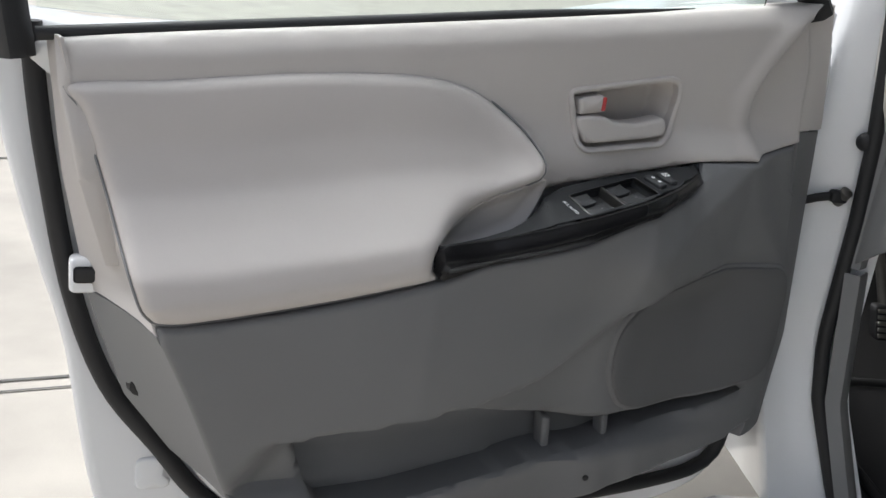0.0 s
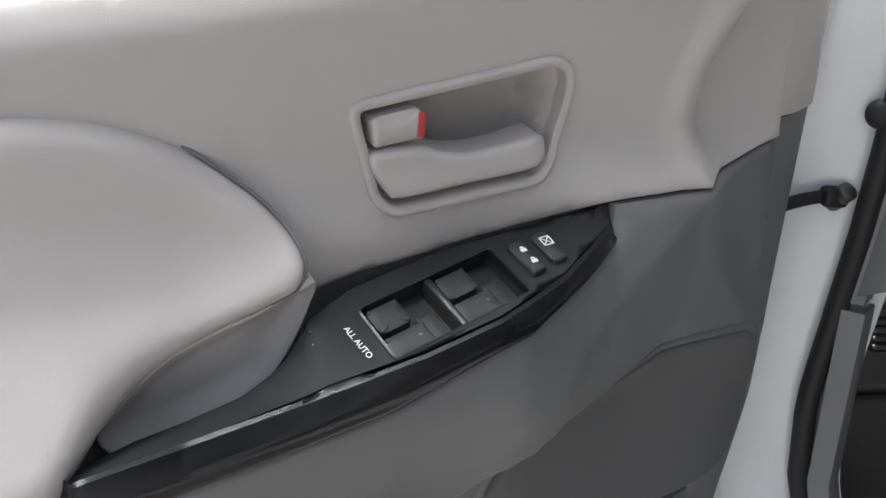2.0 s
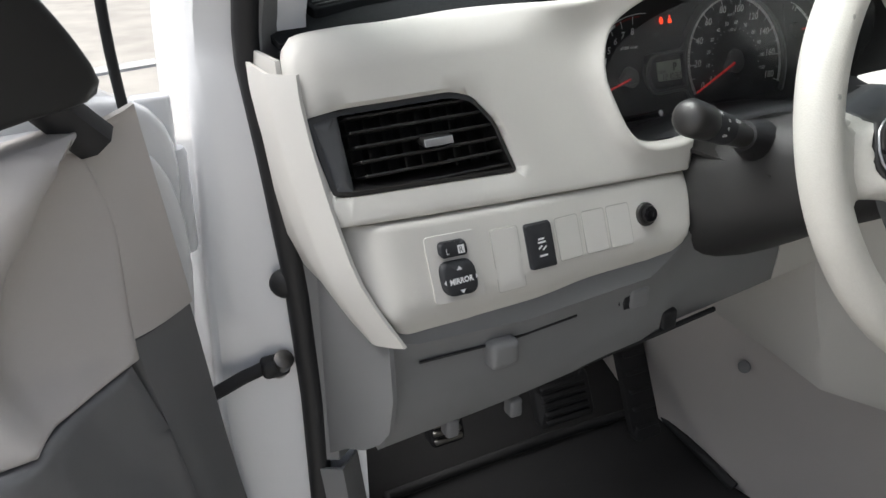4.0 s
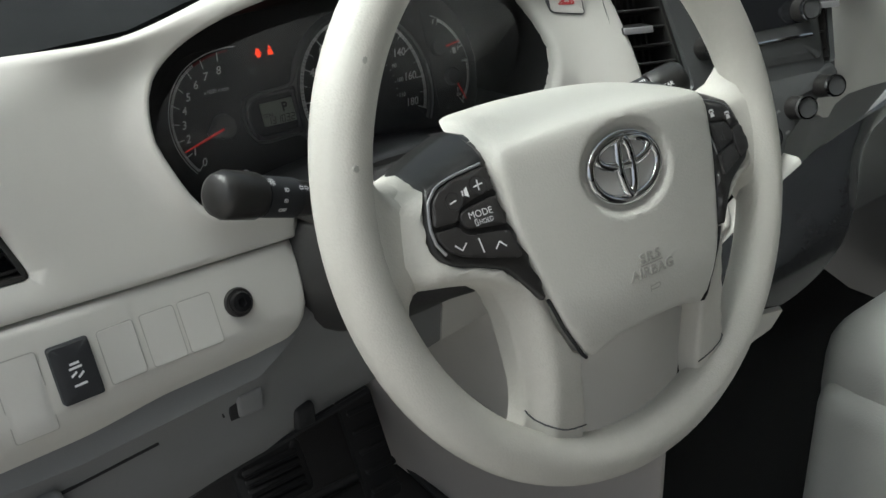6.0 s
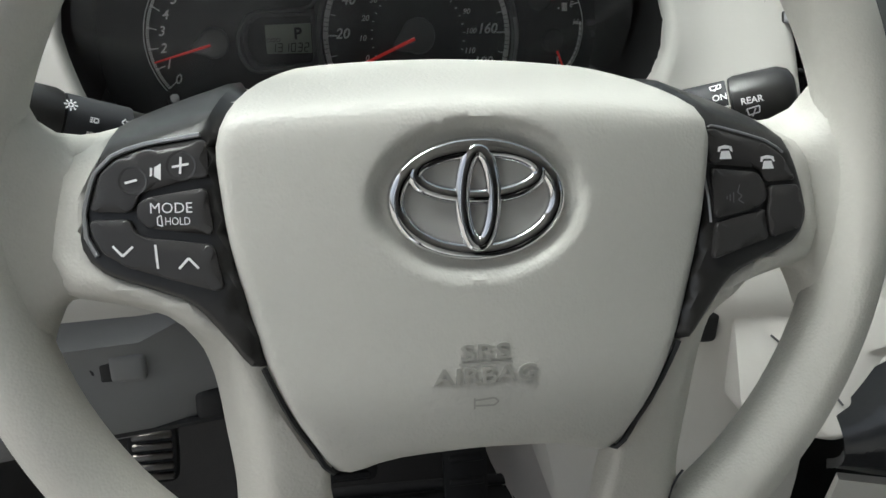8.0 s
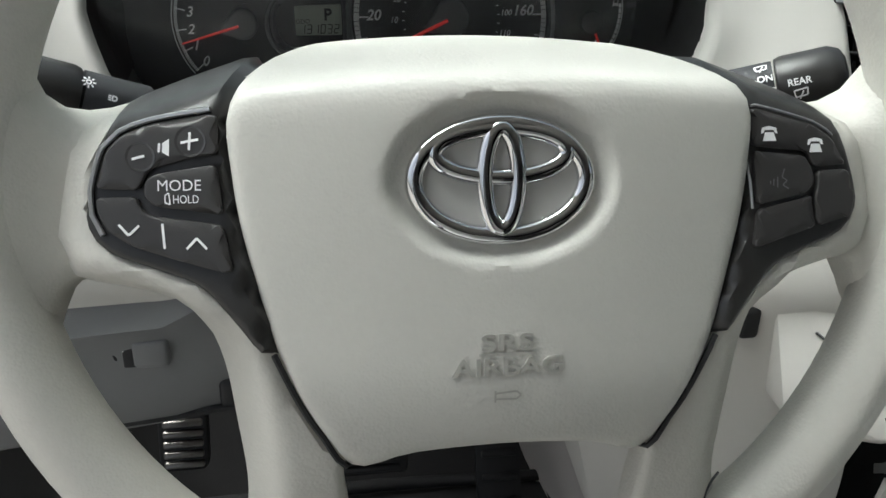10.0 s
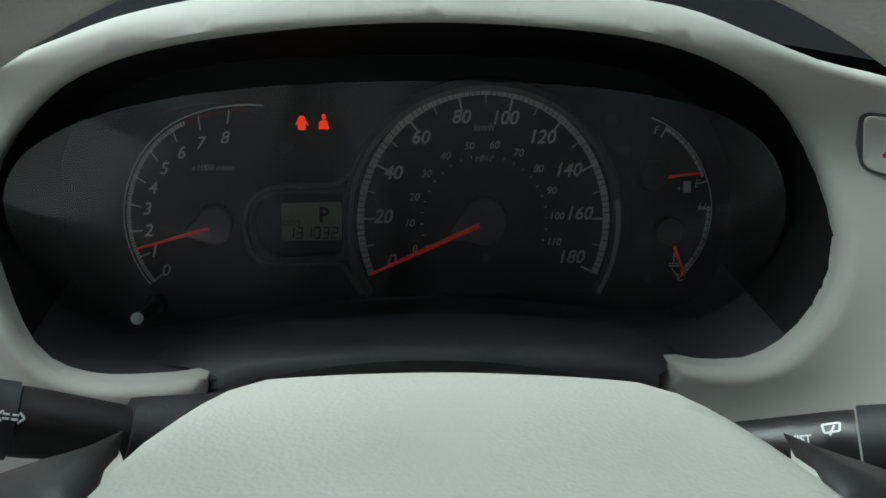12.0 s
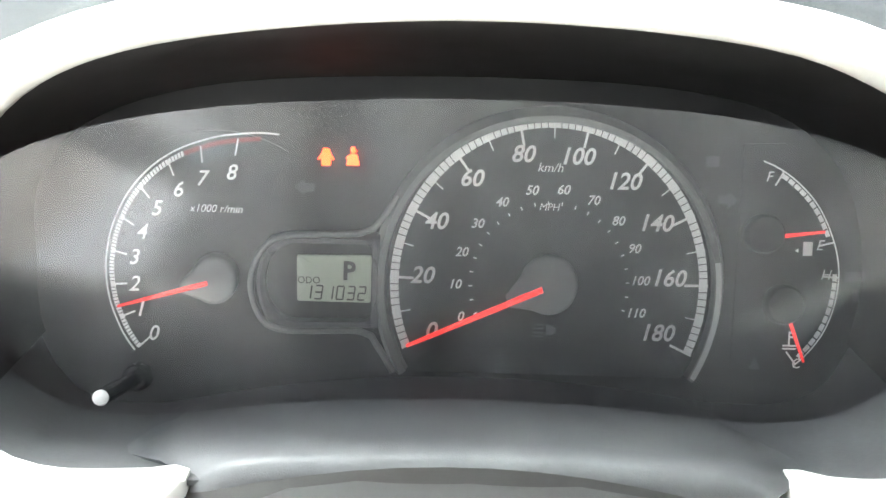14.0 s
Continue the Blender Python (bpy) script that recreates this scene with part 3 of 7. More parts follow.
part("lower_panel", relief("lower_panel", lower_ring, lower_n, on_door, cell=0.008, roll=0.006, depth=0.04, holes=[pocket_ring], hole_depth=0.055, hole_roll=0.006), M_DOOR_DARK, door, "dark grey grained lower panel")
part("map_pocket", relief("map_pocket", offset_ring(pocket_ring, -0.010), lambda s, z: max(lower_n(s, z) - 0.054, -0.046), on_door, cell=0.03, roll=0, depth=0.004), M_DOOR_DARK, door, "dark door pocket")
for s0, z0 in ((0.305, 0.585), (0.215, 0.583)):
    part("pocket_rib", block("pocket_rib", (s0 - 0.006, z0 - 0.028, -0.055), (s0 + 0.006, z0 + 0.012, -0.028), 0.004, lambda a, b, c: on_door(a, b, lower_n(a, 0.56) + c * (1.0 + 6 * (b - z0)))), M_DOOR_MID, door)
grille_ring = curve([(0.02, 0.806), (0.085, 0.809), (0.132, 0.804), (0.195, 0.782), (0.243, 0.748), (0.253, 0.705), (0.24, 0.655), (0.198, 0.613), (0.121, 0.612), (0.03, 0.627), (-0.034, 0.643), (-0.046, 0.694), (-0.034, 0.763), (-0.01, 0.80)], step=0.008)
part("grille_rim", relief("grille_rim", offset_ring(grille_ring, -0.006), lambda s, z: lower_n(s, z) + 0.004, on_door, cell=0.014, roll=0.006, depth=0.012), M_DOOR_DARK, door)
part("speaker_grille", relief("speaker_grille", grille_ring, lambda s, z: lower_n(s, z) + 0.008, on_door, cell=0.012, roll=0.004, depth=0.008), M_GRILLE, door, "dark speaker grille")
part("trim_screw", turned("trim_screw", [(0.004, 0), (0.0042, 0.002), (0.002, 0.003)], on_door(0.255, 0.525, lower_n(0.255, 0.525)), DOOR_N, 12), M_RUBBER, door)

# rear return face of the trim, light above and grey below, with catch and buffer
def edge_face(name, z0, z1, mat_, label=""):
    rows = []
    for k in np.linspace(0, 1, 14):
        z = z0 + (z1 - z0) * k
        inner = lerp(z, [0.45, 0.574, 0.698, 0.785, 0.9, 0.985, 1.03], [0.668, 0.716, 0.764, 0.806, 0.846, 0.872, 0.882])
        outer = lerp(z, [0.45, 0.511, 0.57, 0.652, 0.758, 0.895, 1.03], [0.62, 0.70, 0.762, 0.818, 0.852, 0.879, 0.893])
        outer = max(outer, inner + 0.006)
        n_in = lower_n(min(inner, 0.8), z) - 0.006 if z < 0.79 else pad_n(min(inner, 0.85), z) * 0.4 + 0.0
        rows.append([on_door(inner + (outer - inner) * t, z, n_in + (-0.04 - n_in) * (t ** 0.8)) for t in np.linspace(0, 1, 6)])
    part(name, sheet(name, rows, 0.003), mat_, door, label)


edge_face("rear_return_light", 0.775, 1.025, M_DOOR_LIGHT)
edge_face("rear_return_dark", 0.455, 0.772, M_DOOR_MID, "grey return face of the lower panel")
catch = part("door_catch", block("door_catch", (0.838, 0.77, -0.05), (0.872, 0.808, -0.028), 0.006, on_door), M_WHITE, door, "white painted latch plate")
part("catch_slot", block("catch_slot", (0.842, 0.783, -0.03), (0.868, 0.80, -0.025), 0.004, on_door), M_RUBBER, catch)
part("rubber_buffer", turned("rubber_buffer", [(0.014, 0), (0.014, 0.004), (0.011, 0.008), (0.011, 0.014), (0.006, 0.016), (0.002, 0.012)], on_door(0.802, 0.668, -0.034), DOOR_N, 20), M_RUBBER, door, "round black rubber buffer")

# front end of the trim towards the hinges
def front_face(name, z0, z1, mat_):
    rows = []
    for k in np.linspace(0, 1, 16):
        z = z0 + (z1 - z0) * k
        s = lerp(z, [0.5, 0.555, 0.60, 0.67, 0.763, 0.796, 0.90, 0.972, 1.01, 1.07, 1.12, 1.15], [-0.03, -0.045, -0.056, -0.058, -0.042, -0.033, -0.012, 0.004, 0.001, -0.004, 0.006, 0.016])
        n = (lower_n(s, z) if z < 0.97 else upper_n(s, z)) - 0.006
        s1 = lerp(z, [0.55, 0.68, 0.85, 1.0, 1.16], [-0.104, -0.108, -0.078, -0.058, -0.042]) + 0.004
        n1 = lerp(z, [0.55, 0.68, 0.85, 1.0, 1.16], [-0.052, -0.052, -0.044, -0.042, -0.058]) + 0.003
        rows.append([on_door(s + 0.010, z, n - 0.012)] + [on_door(s + (s1 - s) * t, z, n + (n1 - n) * t ** 1.3) for t in np.linspace(0, 1, 5)])
    part(name, sheet(name, rows, 0.003), mat_, door)


front_face("front_return_light", 0.985, 1.145, M_DOOR_LIGHT)
front_face("front_return_dark", 0.53, 0.983, M_DOOR_DARK)
part("hinge_edge_seal", tube("hinge_edge_seal", [on_door(s + 0.004, z, n - 0.010) for s, z, n in curve([(-0.035, 1.62, -0.02), (-0.038, 1.3, -0.05), (-0.042, 1.16, -0.058), (-0.058, 1.0, -0.042), (-0.078, 0.85, -0.044), (-0.108, 0.68, -0.052), (-0.104, 0.55, -0.052)], False, 0.02)], 0.004, 8), M_RUBBER, door)

# gloss black switch panel: a flat shelf from the wall out to a ridge, then a glossy front
SHELF_S = [0.18, 0.25, 0.306, 0.369, 0.398, 0.409, 0.423, 0.441, 0.469, 0.499, 0.525, 0.54]
SHELF_N = [0.020, 0.014, 0.014, 0.030, 0.046, 0.050, 0.056, 0.060, 0.060, 0.062, 0.072, 0.082]
SHELF_Z = [0.944, 0.929, 0.920, 0.912, 0.905, 0.888, 0.879, 0.871, 0.862, 0.856, 0.854, 0.852]
RIDGE_S = [0.18, 0.19, 0.246, 0.295, 0.341, 0.405, 0.475, 0.53, 0.54]
RIDGE_N = [0.032, 0.040, 0.075, 0.090, 0.092, 0.090, 0.091, 0.100, 0.098]
RIDGE_Z = [0.931, 0.932, 0.922, 0.911, 0.898, 0.882, 0.869, 0.866, 0.858]
FRONT_S = [0.18, 0.19, 0.205, 0.22, 0.24, 0.291, 0.36, 0.426, 0.477, 0.529, 0.54]
FRONT_Z = [0.920, 0.917, 0.909, 0.9065, 0.9035, 0.889, 0.866, 0.853, 0.845, 0.829, 0.842]


def shelf_z(s, n):
    n0, z0, n1, z1 = lerp(s, SHELF_S, SHELF_N), lerp(s, SHELF_S, SHELF_Z), lerp(s, RIDGE_S, RIDGE_N), lerp(s, RIDGE_S, RIDGE_Z)
    return z0 + (z1 - z0) * (n - n0) / (n1 - n0)


def on_trim(s, n, h):
    return on_door(s, shelf_z(s, n) + 0.98 * h, n + 0.19 * h)


rows = []
for s in np.linspace(0.1815, 0.5395, 90):
    n0, z0 = lerp(s, SHELF_S, SHELF_N), lerp(s, SHELF_S, SHELF_Z)
    n1, z1, z2 = lerp(s, RIDGE_S, RIDGE_N), lerp(s, RIDGE_S, RIDGE_Z), lerp(s, FRONT_S, FRONT_Z)
    n2 = rest_n(s) - 0.001
    dive = 0.030 * smooth(0.5315, 0.5395, s)
    n1, n2 = max(n0, n1 - dive), n2 - dive
    k = smooth(0.0, 0.01, n1 - n0)
    sec = [(n0 - 0.006, z0 - 0.012), (n0 - 0.001, z0 - 0.003), (n0 + 0.0015, z0)]
    cut = 0.017 * smooth(0.262, 0.268, s) * smooth(0.376, 0.370, s)
    sec += [(n0 + (n1 - n0) * t, z0 + (z1 - z0) * t - cut) for t in (0.25, 0.5, 0.75, 0.9)]
    sec += [(n1 - 0.003 * k, z1 + 0.0012 * k), (n1, z1 + 0.0004), (n1 + 0.0015 * k, z1 - 0.003 * k)]
    sec += [(n1 + (n2 - n1) * t + 0.006 * math.sin(t * math.pi), z1 + (z2 - z1) * t) for t in (0.35, 0.65, 0.9, 1.0)]
    sec += [(n2 - 0.012, z2 - 0.002)]
    rows.append([on_door(s, z, n) for n, z in sec])
panel = part("switch_panel", sheet("switch_panel", rows), M_GLOSS, door, "gloss black arm rest switch panel")
well = [(0.370, 0.047), (0.2715, 0.026), (0.268, 0.076), (0.361, 0.0875)]


def in_well(u, v):
    a, b, c, d = (np.array(p) for p in well)
    return a * (1 - u) * (1 - v) + b * u * (1 - v) + c * u * v + d * (1 - u) * v


def well_poly(u0, u1, v0, v1, r=0.002):
    return rounded([in_well(u, v) for u, v in ((u0, v0), (u1, v0), (u1, v1), (u0, v1))], r)


well_hole = well_poly(0.02, 0.98, 0.03, 0.97, 0.003)
top_in = [(s, lerp(s, SHELF_S, SHELF_N) + 0.0025) for s in np.linspace(0.188, 0.533, 60)]
top_out = [(s, lerp(s, RIDGE_S, RIDGE_N) - 0.005) for s in np.linspace(0.533, 0.188, 60)]
part("panel_top", relief("panel_top", top_in + top_out, lambda a, b: 0.0012, on_trim, cell=0.008, roll=0, depth=0.001, holes=[well_hole], hole_depth=0.011), M_TRIM_TOP, panel, "satin dark grey top of the panel")
part("switch_well", relief("switch_well", rounded(well, 0.005), lambda a, b: 0.0024, on_trim, cell=0.006, roll=0.0008, depth=0.002, holes=[well_hole], hole_depth=0.006), M_SATIN, panel)
part("well_floor", relief("well_floor", well_poly(0.01, 0.99, 0.02, 0.98), lambda a, b: -0.0095, on_trim, cell=0.01, roll=0, depth=0.002), M_RUBBER, panel)
part("well_divider", relief("well_divider", well_poly(0.475, 0.525, 0.02, 0.98, 0.001), lambda a, b: 0.0014, on_trim, cell=0.006, roll=0.001, depth=0.011), M_SATIN, panel)
for u0, u1 in ((0.05, 0.46), (0.54, 0.95)):
    du = u1 - u0
    sw = part("window_switch", relief("window_switch", well_poly(u0, u0 + 0.52 * du, 0.07, 0.50, 0.0025), lambda a, b: 0.0004, on_trim, cell=0.004, roll=0.0012, depth=0.009), M_SWITCH, panel)
    part("switch_dish", relief("switch_dish", well_poly(u0, u0 + 0.66 * du, 0.55, 0.94, 0.0025), lambda a, b: -0.0022, on_trim, cell=0.004, roll=0.0010, depth=0.007), M_SWITCH, sw)
    part("switch_ramp", relief("switch_ramp", well_poly(u0 + 0.66 * du, u0 + 0.94 * du, 0.40, 0.94, 0.0015), lambda a, b: -0.0065, on_trim, cell=0.004, roll=0.0008, depth=0.003), M_SWITCH, sw)
    part("switch_mark", bars("switch_mark", [(in_well(u0 + 0.47 * du, 0.74), in_well(u0 + 0.52 * du, 0.74))], 0.0016, on_trim, -0.0019), M_DIAL_RING, sw)
LOCKS = (([(0.264, 0.032), (0.2525, 0.0305), (0.251, 0.062), (0.262, 0.0642)], ((0.2575, 0.0415), (0.2565, 0.0535))), ([(0.246, 0.030), (0.235, 0.0293), (0.234, 0.0582), (0.2445, 0.0594)], ((0.2400, 0.040),)))
for ring, marks in LOCKS:
    key = part("lock_switch", relief("lock_switch", rounded(ring, 0.003), lambda a, b: 0.0055, on_trim, cell=0.004, roll=0.0018, depth=0.006), M_SWITCH, panel)
    for a, b in marks:
        if len(marks) == 2:
            part("padlock_mark", flat_shape("padlock_mark", [[(a + 0.002, b + 0.0022), (a - 0.002, b + 0.0022), (a - 0.002, b - 0.001), (a + 0.002, b - 0.001)], [(a + 0.0014, b - 0.0014), (a - 0.0014, b - 0.0014), (a - 0.001, b - 0.003), (a + 0.001, b - 0.003)]], on_trim, 0.0060), M_PRINT, key)
        else:
            part("window_lock_mark", bars("window_lock_mark", [((a + 0.0032, b + 0.004), (a - 0.0032, b + 0.004)), ((a + 0.0032, b - 0.004), (a - 0.0032, b - 0.004)), ((a + 0.0032, b + 0.004), (a + 0.0032, b - 0.004)), ((a - 0.0032, b + 0.004), (a - 0.0032, b - 0.004)), ((a + 0.0032, b + 0.004), (a - 0.0032, b - 0.004)), ((a - 0.0032, b + 0.004), (a + 0.0032, b - 0.004))], 0.001, on_trim, 0.0060), M_PRINT, key)
part("lettering", lettering("lettering", "ALL AUTO", 0.0050, lambda a, b, h: on_trim(0.376 - a, 0.0685 - b, h), (0.0, 0.0), turn=radians(-73), lift=0.0026, bold=0.0001), M_PRINT, panel, "white words ALL AUTO")

# inner handle in its recessed bezel
def hf(a, b):
    return upper_n(a, b)


part("handle_bezel", relief("handle_bezel", bez_ring, lambda a, b: hf(a, b) + 0.004, on_door, cell=0.006, roll=0.003, depth=0.006, holes=[offset_ring(bez_ring, 0.0065)], hole_depth=0.012, hole_roll=0.002), M_DOOR_LIGHT, door)
part("handle_recess", relief("handle_recess", offset_ring(bez_ring, 0.003), lambda a, b: hf(a, b) - 0.006 - 0.034 * smooth(0.0, 0.012, float(gap(np.array([[a, b]]), bez_ring)[0]) - 0.005), on_door, cell=0.006, roll=0, depth=0.002), M_DOOR_LIGHT, door)
lever_ring = curve([(0.351, 0.986), (0.318, 0.99), (0.305, 0.986), (0.285, 0.984), (0.262, 0.987), (0.236, 0.9925), (0.231, 0.985), (0.233, 0.974), (0.252, 0.969), (0.29, 0.964), (0.33, 0.96), (0.34, 0.963)], step=0.004)
part("door_handle", relief("door_handle", lever_ring, lambda a, b: hf(a, b) + 0.009, on_door, cell=0.005, roll=0.005, depth=0.02), M_DOOR_LIGHT, door, "pale grey pull lever")
knob = part("lock_knob", relief("lock_knob", rounded([(0.352, 1.008), (0.321, 1.014), (0.316, 0.995), (0.349, 0.990)], 0.004), lambda a, b: hf(a, b) + 0.007, on_door, cell=0.005, roll=0.004, depth=0.014), M_DOOR_LIGHT, door, "pale lock slider showing a red edge")
part("red_flag", block("red_flag", (0.3178, 0.9965, 0.002), (0.3228, 1.0115, 0.0074), 0.0006, lambda a, b, c: on_door(a, b, hf(a, b) + c)), M_RED, knob, "red lock indicator")

# window: glass, black frame, mirror sail and mirror
glass_rows = [[on_door(s, z, -0.03 + 0.16 * max(0, z - 1.05) ** 1.3) for s in np.linspace(0.10, 0.90, 14)] for z in np.linspace(1.046, 1.58, 8)]
pane = part("window_pane", sheet("window_pane", glass_rows, 0.004), M_GLASS, door, "clear tinted side window")
pane.visible_shadow = False
frame_path = [on_door(s, z, -0.04 + 0.16 * max(0, z - 1.05) ** 1.3) for s, z in curve([(0.915, 1.0), (0.925, 1.12), (0.905, 1.40), (0.86, 1.58), (0.70, 1.63), (0.45, 1.60), (0.25, 1.45), (0.06, 1.20), (0.0, 1.13)], False, 0.03)]
part("window_frame", tube("window_frame", frame_path, 0.02, 8, flat=0.8), M_RUBBER, door, "black window frame")
sail = curve([(0.002, 1.166), (0.05, 1.157), (0.096, 1.1515), (0.104, 1.160), (0.104, 1.24), (0.09, 1.31), (0.05, 1.26), (0.01, 1.20)], step=0.01)
part("mirror_sail", relief("mirror_sail", sail, lambda s, z: -0.004, on_door, cell=0.02, roll=0.006, depth=0.03), M_SATIN, door, "black mirror corner cover")
mirror = curve([(0.02, 1.135), (0.06, 1.132), (0.095, 1.145), (0.108, 1.175), (0.112, 1.26), (0.10, 1.32), (0.04, 1.33), (0.01, 1.25)], step=0.012)
part("side_mirror", relief("side_mirror", mirror, lambda s, z: -0.10, on_door, cell=0.02, roll=0.02, depth=0.11), M_SATIN, door, "black side mirror housing outside the glass")
for z in (1.035, 0.62):
    hinge = part("door_hinge", block("door_hinge", (-0.540, 0.372, z - 0.032), (-0.514, 0.40, z + 0.028), 0.006), M_WHITE, door, "white painted hinge")
    part("hinge_pin", turned("hinge_pin", [(0.009, -0.045), (0.011, -0.04), (0.011, 0.04), (0.009, 0.045)], (-0.517, 0.374, z + 0.01), UP, 14), M_WHITE, hinge)
part("hinge_bracket", block("hinge_bracket", (-0.545, 0.366, 1.082), (-0.514, 0.384, 1.135), 0.004), M_WHITE, door)

strap_thing = thing("check_strap", (-0.5, 0.34, 0.87), "black door check strap bolted to the white pillar", "door stop")
part("arm", tube("arm", [(-0.575, 0.325, 0.865), (-0.53, 0.335, 0.874), (-0.49, 0.337, 0.886), (-0.466, 0.338, 0.8905)], 0.0055, 8, flat=1.2), M_RUBBER, strap_thing)
part("bracket", block("bracket", (-0.474, 0.326, 0.882), (-0.449, 0.343, 0.900), 0.005), M_RUBBER, strap_thing)
part("pivot_pin", turned("pivot_pin", [(0.008, -0.013), (0.009, -0.01), (0.009, 0.012), (0.004, 0.014)], (-0.456, 0.334, 0.891), (0.1, -0.6, 0.75), 14), M_METAL, strap_thing)


# ---- ground and the car's own shell ----
ground = bpy.data.meshes.new("ground")
ground.from_pydata([(-400, -400, 0), (400, -400, 0), (400, 400, 0), (-400, 400, 0)], [], [(0, 1, 2, 3)])
tagged(part("ground", ground, M_CONCRETE), "pale sunlit concrete yard with expansion joints", "ground", kind="structure")


def joint(name, pts, width):
    rows = [[(x - width / 2 * wy, y + width / 2 * wx, 0.004), (x + width / 2 * wy, y - width / 2 * wx, 0.004)] for (x, y, wx, wy) in pts]
    return sheet(name, rows)


joints = thing("pavement_joint", (-2, 1.2, 0.0), "dark expansion joints between concrete slabs", "joint", kind="structure")
for k, (p, q, w) in enumerate((((-2.6, 1.02), (-0.9, 1.62), 0.012), ((-2.6, 0.96), (-0.9, 1.56), 0.008), ((-2.4, 0.48), (-0.9, 1.02), 0.018), ((-4, 2.9), (3, 5.2), 0.02), ((-3.4, 6), (-1.2, -3), 0.015))):
    d = Vector((q[0] - p[0], q[1] - p[1])).normalized()
    rng = random.Random(k)
    pts = []
    for t in np.linspace(0, 1, 24):
        j = rng.uniform(-0.006, 0.006) if k == 2 else 0
        pts.append((p[0] + (q[0] - p[0]) * t - d.y * j, p[1] + (q[1] - p[1]) * t + d.x * j, d.x, d.y))
    part("joint", joint("joint", pts, w), M_JOINT, joints)

body = thing("minivan", (0.4, 0.6, 0.3), "white minivan with open doorway, hinge pillar and pale headliner", "car")


def pillar_row(z):
    xs = lerp(z, [0.40, 0.587, 0.672, 0.86, 0.974, 1.077, 1.17, 1.21, 1.31], [-0.365, -0.423, -0.436, -0.437, -0.443, -0.453, -0.464, -0.462, -0.452])
    y = lerp(z, [0.40, 0.587, 0.7, 0.97, 1.17, 1.21, 1.31], [0.27, 0.318, 0.327, 0.331, 0.342, 0.336, 0.29])
    xe = lerp(z, [0.40, 0.6, 0.86, 0.962, 1.073, 1.17, 1.31], [-0.46, -0.50, -0.509, -0.506, -0.501, -0.498, -0.488])
    return [(xs + 0.05, y - 0.012, z), (xs, y, z), (xs - 0.03, y + 0.016, z), (xe + 0.004, y + 0.022, z), (xe, y + 0.028, z), (xe + 0.004, y + 0.06, z), (xe + 0.012, y + 0.22, z)]


part("hinge_pillar", sheet("hinge_pillar", [pillar_row(z) for z in np.linspace(0.40, 1.31, 32)], 0.004), M_WHITE, body, "white painted hinge pillar")
part("windscreen_pillar", tube("windscreen_pillar", [(-0.455, 0.345, 1.30), (-0.45, 0.25, 1.37), (-0.44, 0.12, 1.47), (-0.42, -0.12, 1.62)], 0.036, 10), M_WHITE, body)
seal_path = []
for z in np.linspace(0.44, 1.31, 36):
    r = pillar_row(z)
    seal_path.append((r[1][0] + 0.003, r[1][1] - 0.011, z))
seal_path = [(-0.33, 0.10, 0.428), (-0.335, 0.18, 0.428), (-0.35, 0.245, 0.433)] + seal_path + [(-0.44, 0.22, 1.37), (-0.43, 0.08, 1.47), (-0.41, -0.1, 1.58)]
part("body_seal", tube("body_seal", seal_path, 0.0108, 10), M_RUBBER, body, "black rubber door seal")


def kick(z):
    x = lerp(z, [0.42, 0.587, 0.79, 0.86, 0.977, 1.078, 1.17, 1.21, 1.30], [-0.355, -0.395, -0.415, -0.414, -0.418, -0.437, -0.449, -0.444, -0.432])
    y = lerp(z, [0.42, 0.587, 0.79, 0.977, 1.17, 1.21, 1.30], [0.25, 0.30, 0.312, 0.315, 0.332, 0.328, 0.285])
    return x, y


part("pillar_trim", sheet("pillar_trim", [[(kick(z)[0] - 0.018, kick(z)[1] + 0.002, z), (kick(z)[0] - 0.004, kick(z)[1] - 0.006, z), (kick(z)[0] + 0.012, kick(z)[1] + 0.006, z), (kick(z)[0] + 0.02, kick(z)[1] + 0.12, z)] for z in np.linspace(0.795, 1.30, 19)], 0.003), M_DOOR_MID, body, "grey pillar trim")
part("kick_panel", sheet("kick_panel", [[(kick(z)[0] - 0.020, kick(z)[1] - 0.002, z), (kick(z)[0] - 0.004, kick(z)[1] - 0.012, z), (kick(z)[0] + 0.016, kick(z)[1] + 0.004, z), (kick(z)[0] + 0.03, kick(z)[1] + 0.1, z), (kick(z)[0] + 0.05, kick(z)[1] + 0.4, z)] for z in np.linspace(0.42, 0.788, 14)], 0.003), M_DOOR_MID, body, "grey kick panel beside the footwell")
for x, y, z, r in ((-0.4476, 0.327, 0.973, 0.012),):
    part("rubber_plug", turned("rubber_plug", [(r * 1.1, 0), (r * 1.1, 0.004), (r * 0.8, 0.009), (r * 0.3, 0.011)], (x, y, z), (-0.5, -0.86, 0), 20), M_RUBBER, body, "round black rubber plug")
part("sill", block("sill", (-0.56, -1.6, 0.30), (-0.36, 0.34, 0.405), 0.03), M_WHITE, body, "white painted door sill")
part("sill_step", block("sill_step", (-0.385, -1.0, 0.40), (-0.335, 0.262, 0.422), 0.006), M_RUBBER, body, "black scuff plate")
part("fender", sheet("fender", [[(-0.60 - 0.02 * math.sin(k * 3.1), 0.50 + 0.9 * k, z) for k in np.linspace(0, 1, 8)] for z in np.linspace(0.35, 1.03, 8)], 0.004), M_WHITE, body)
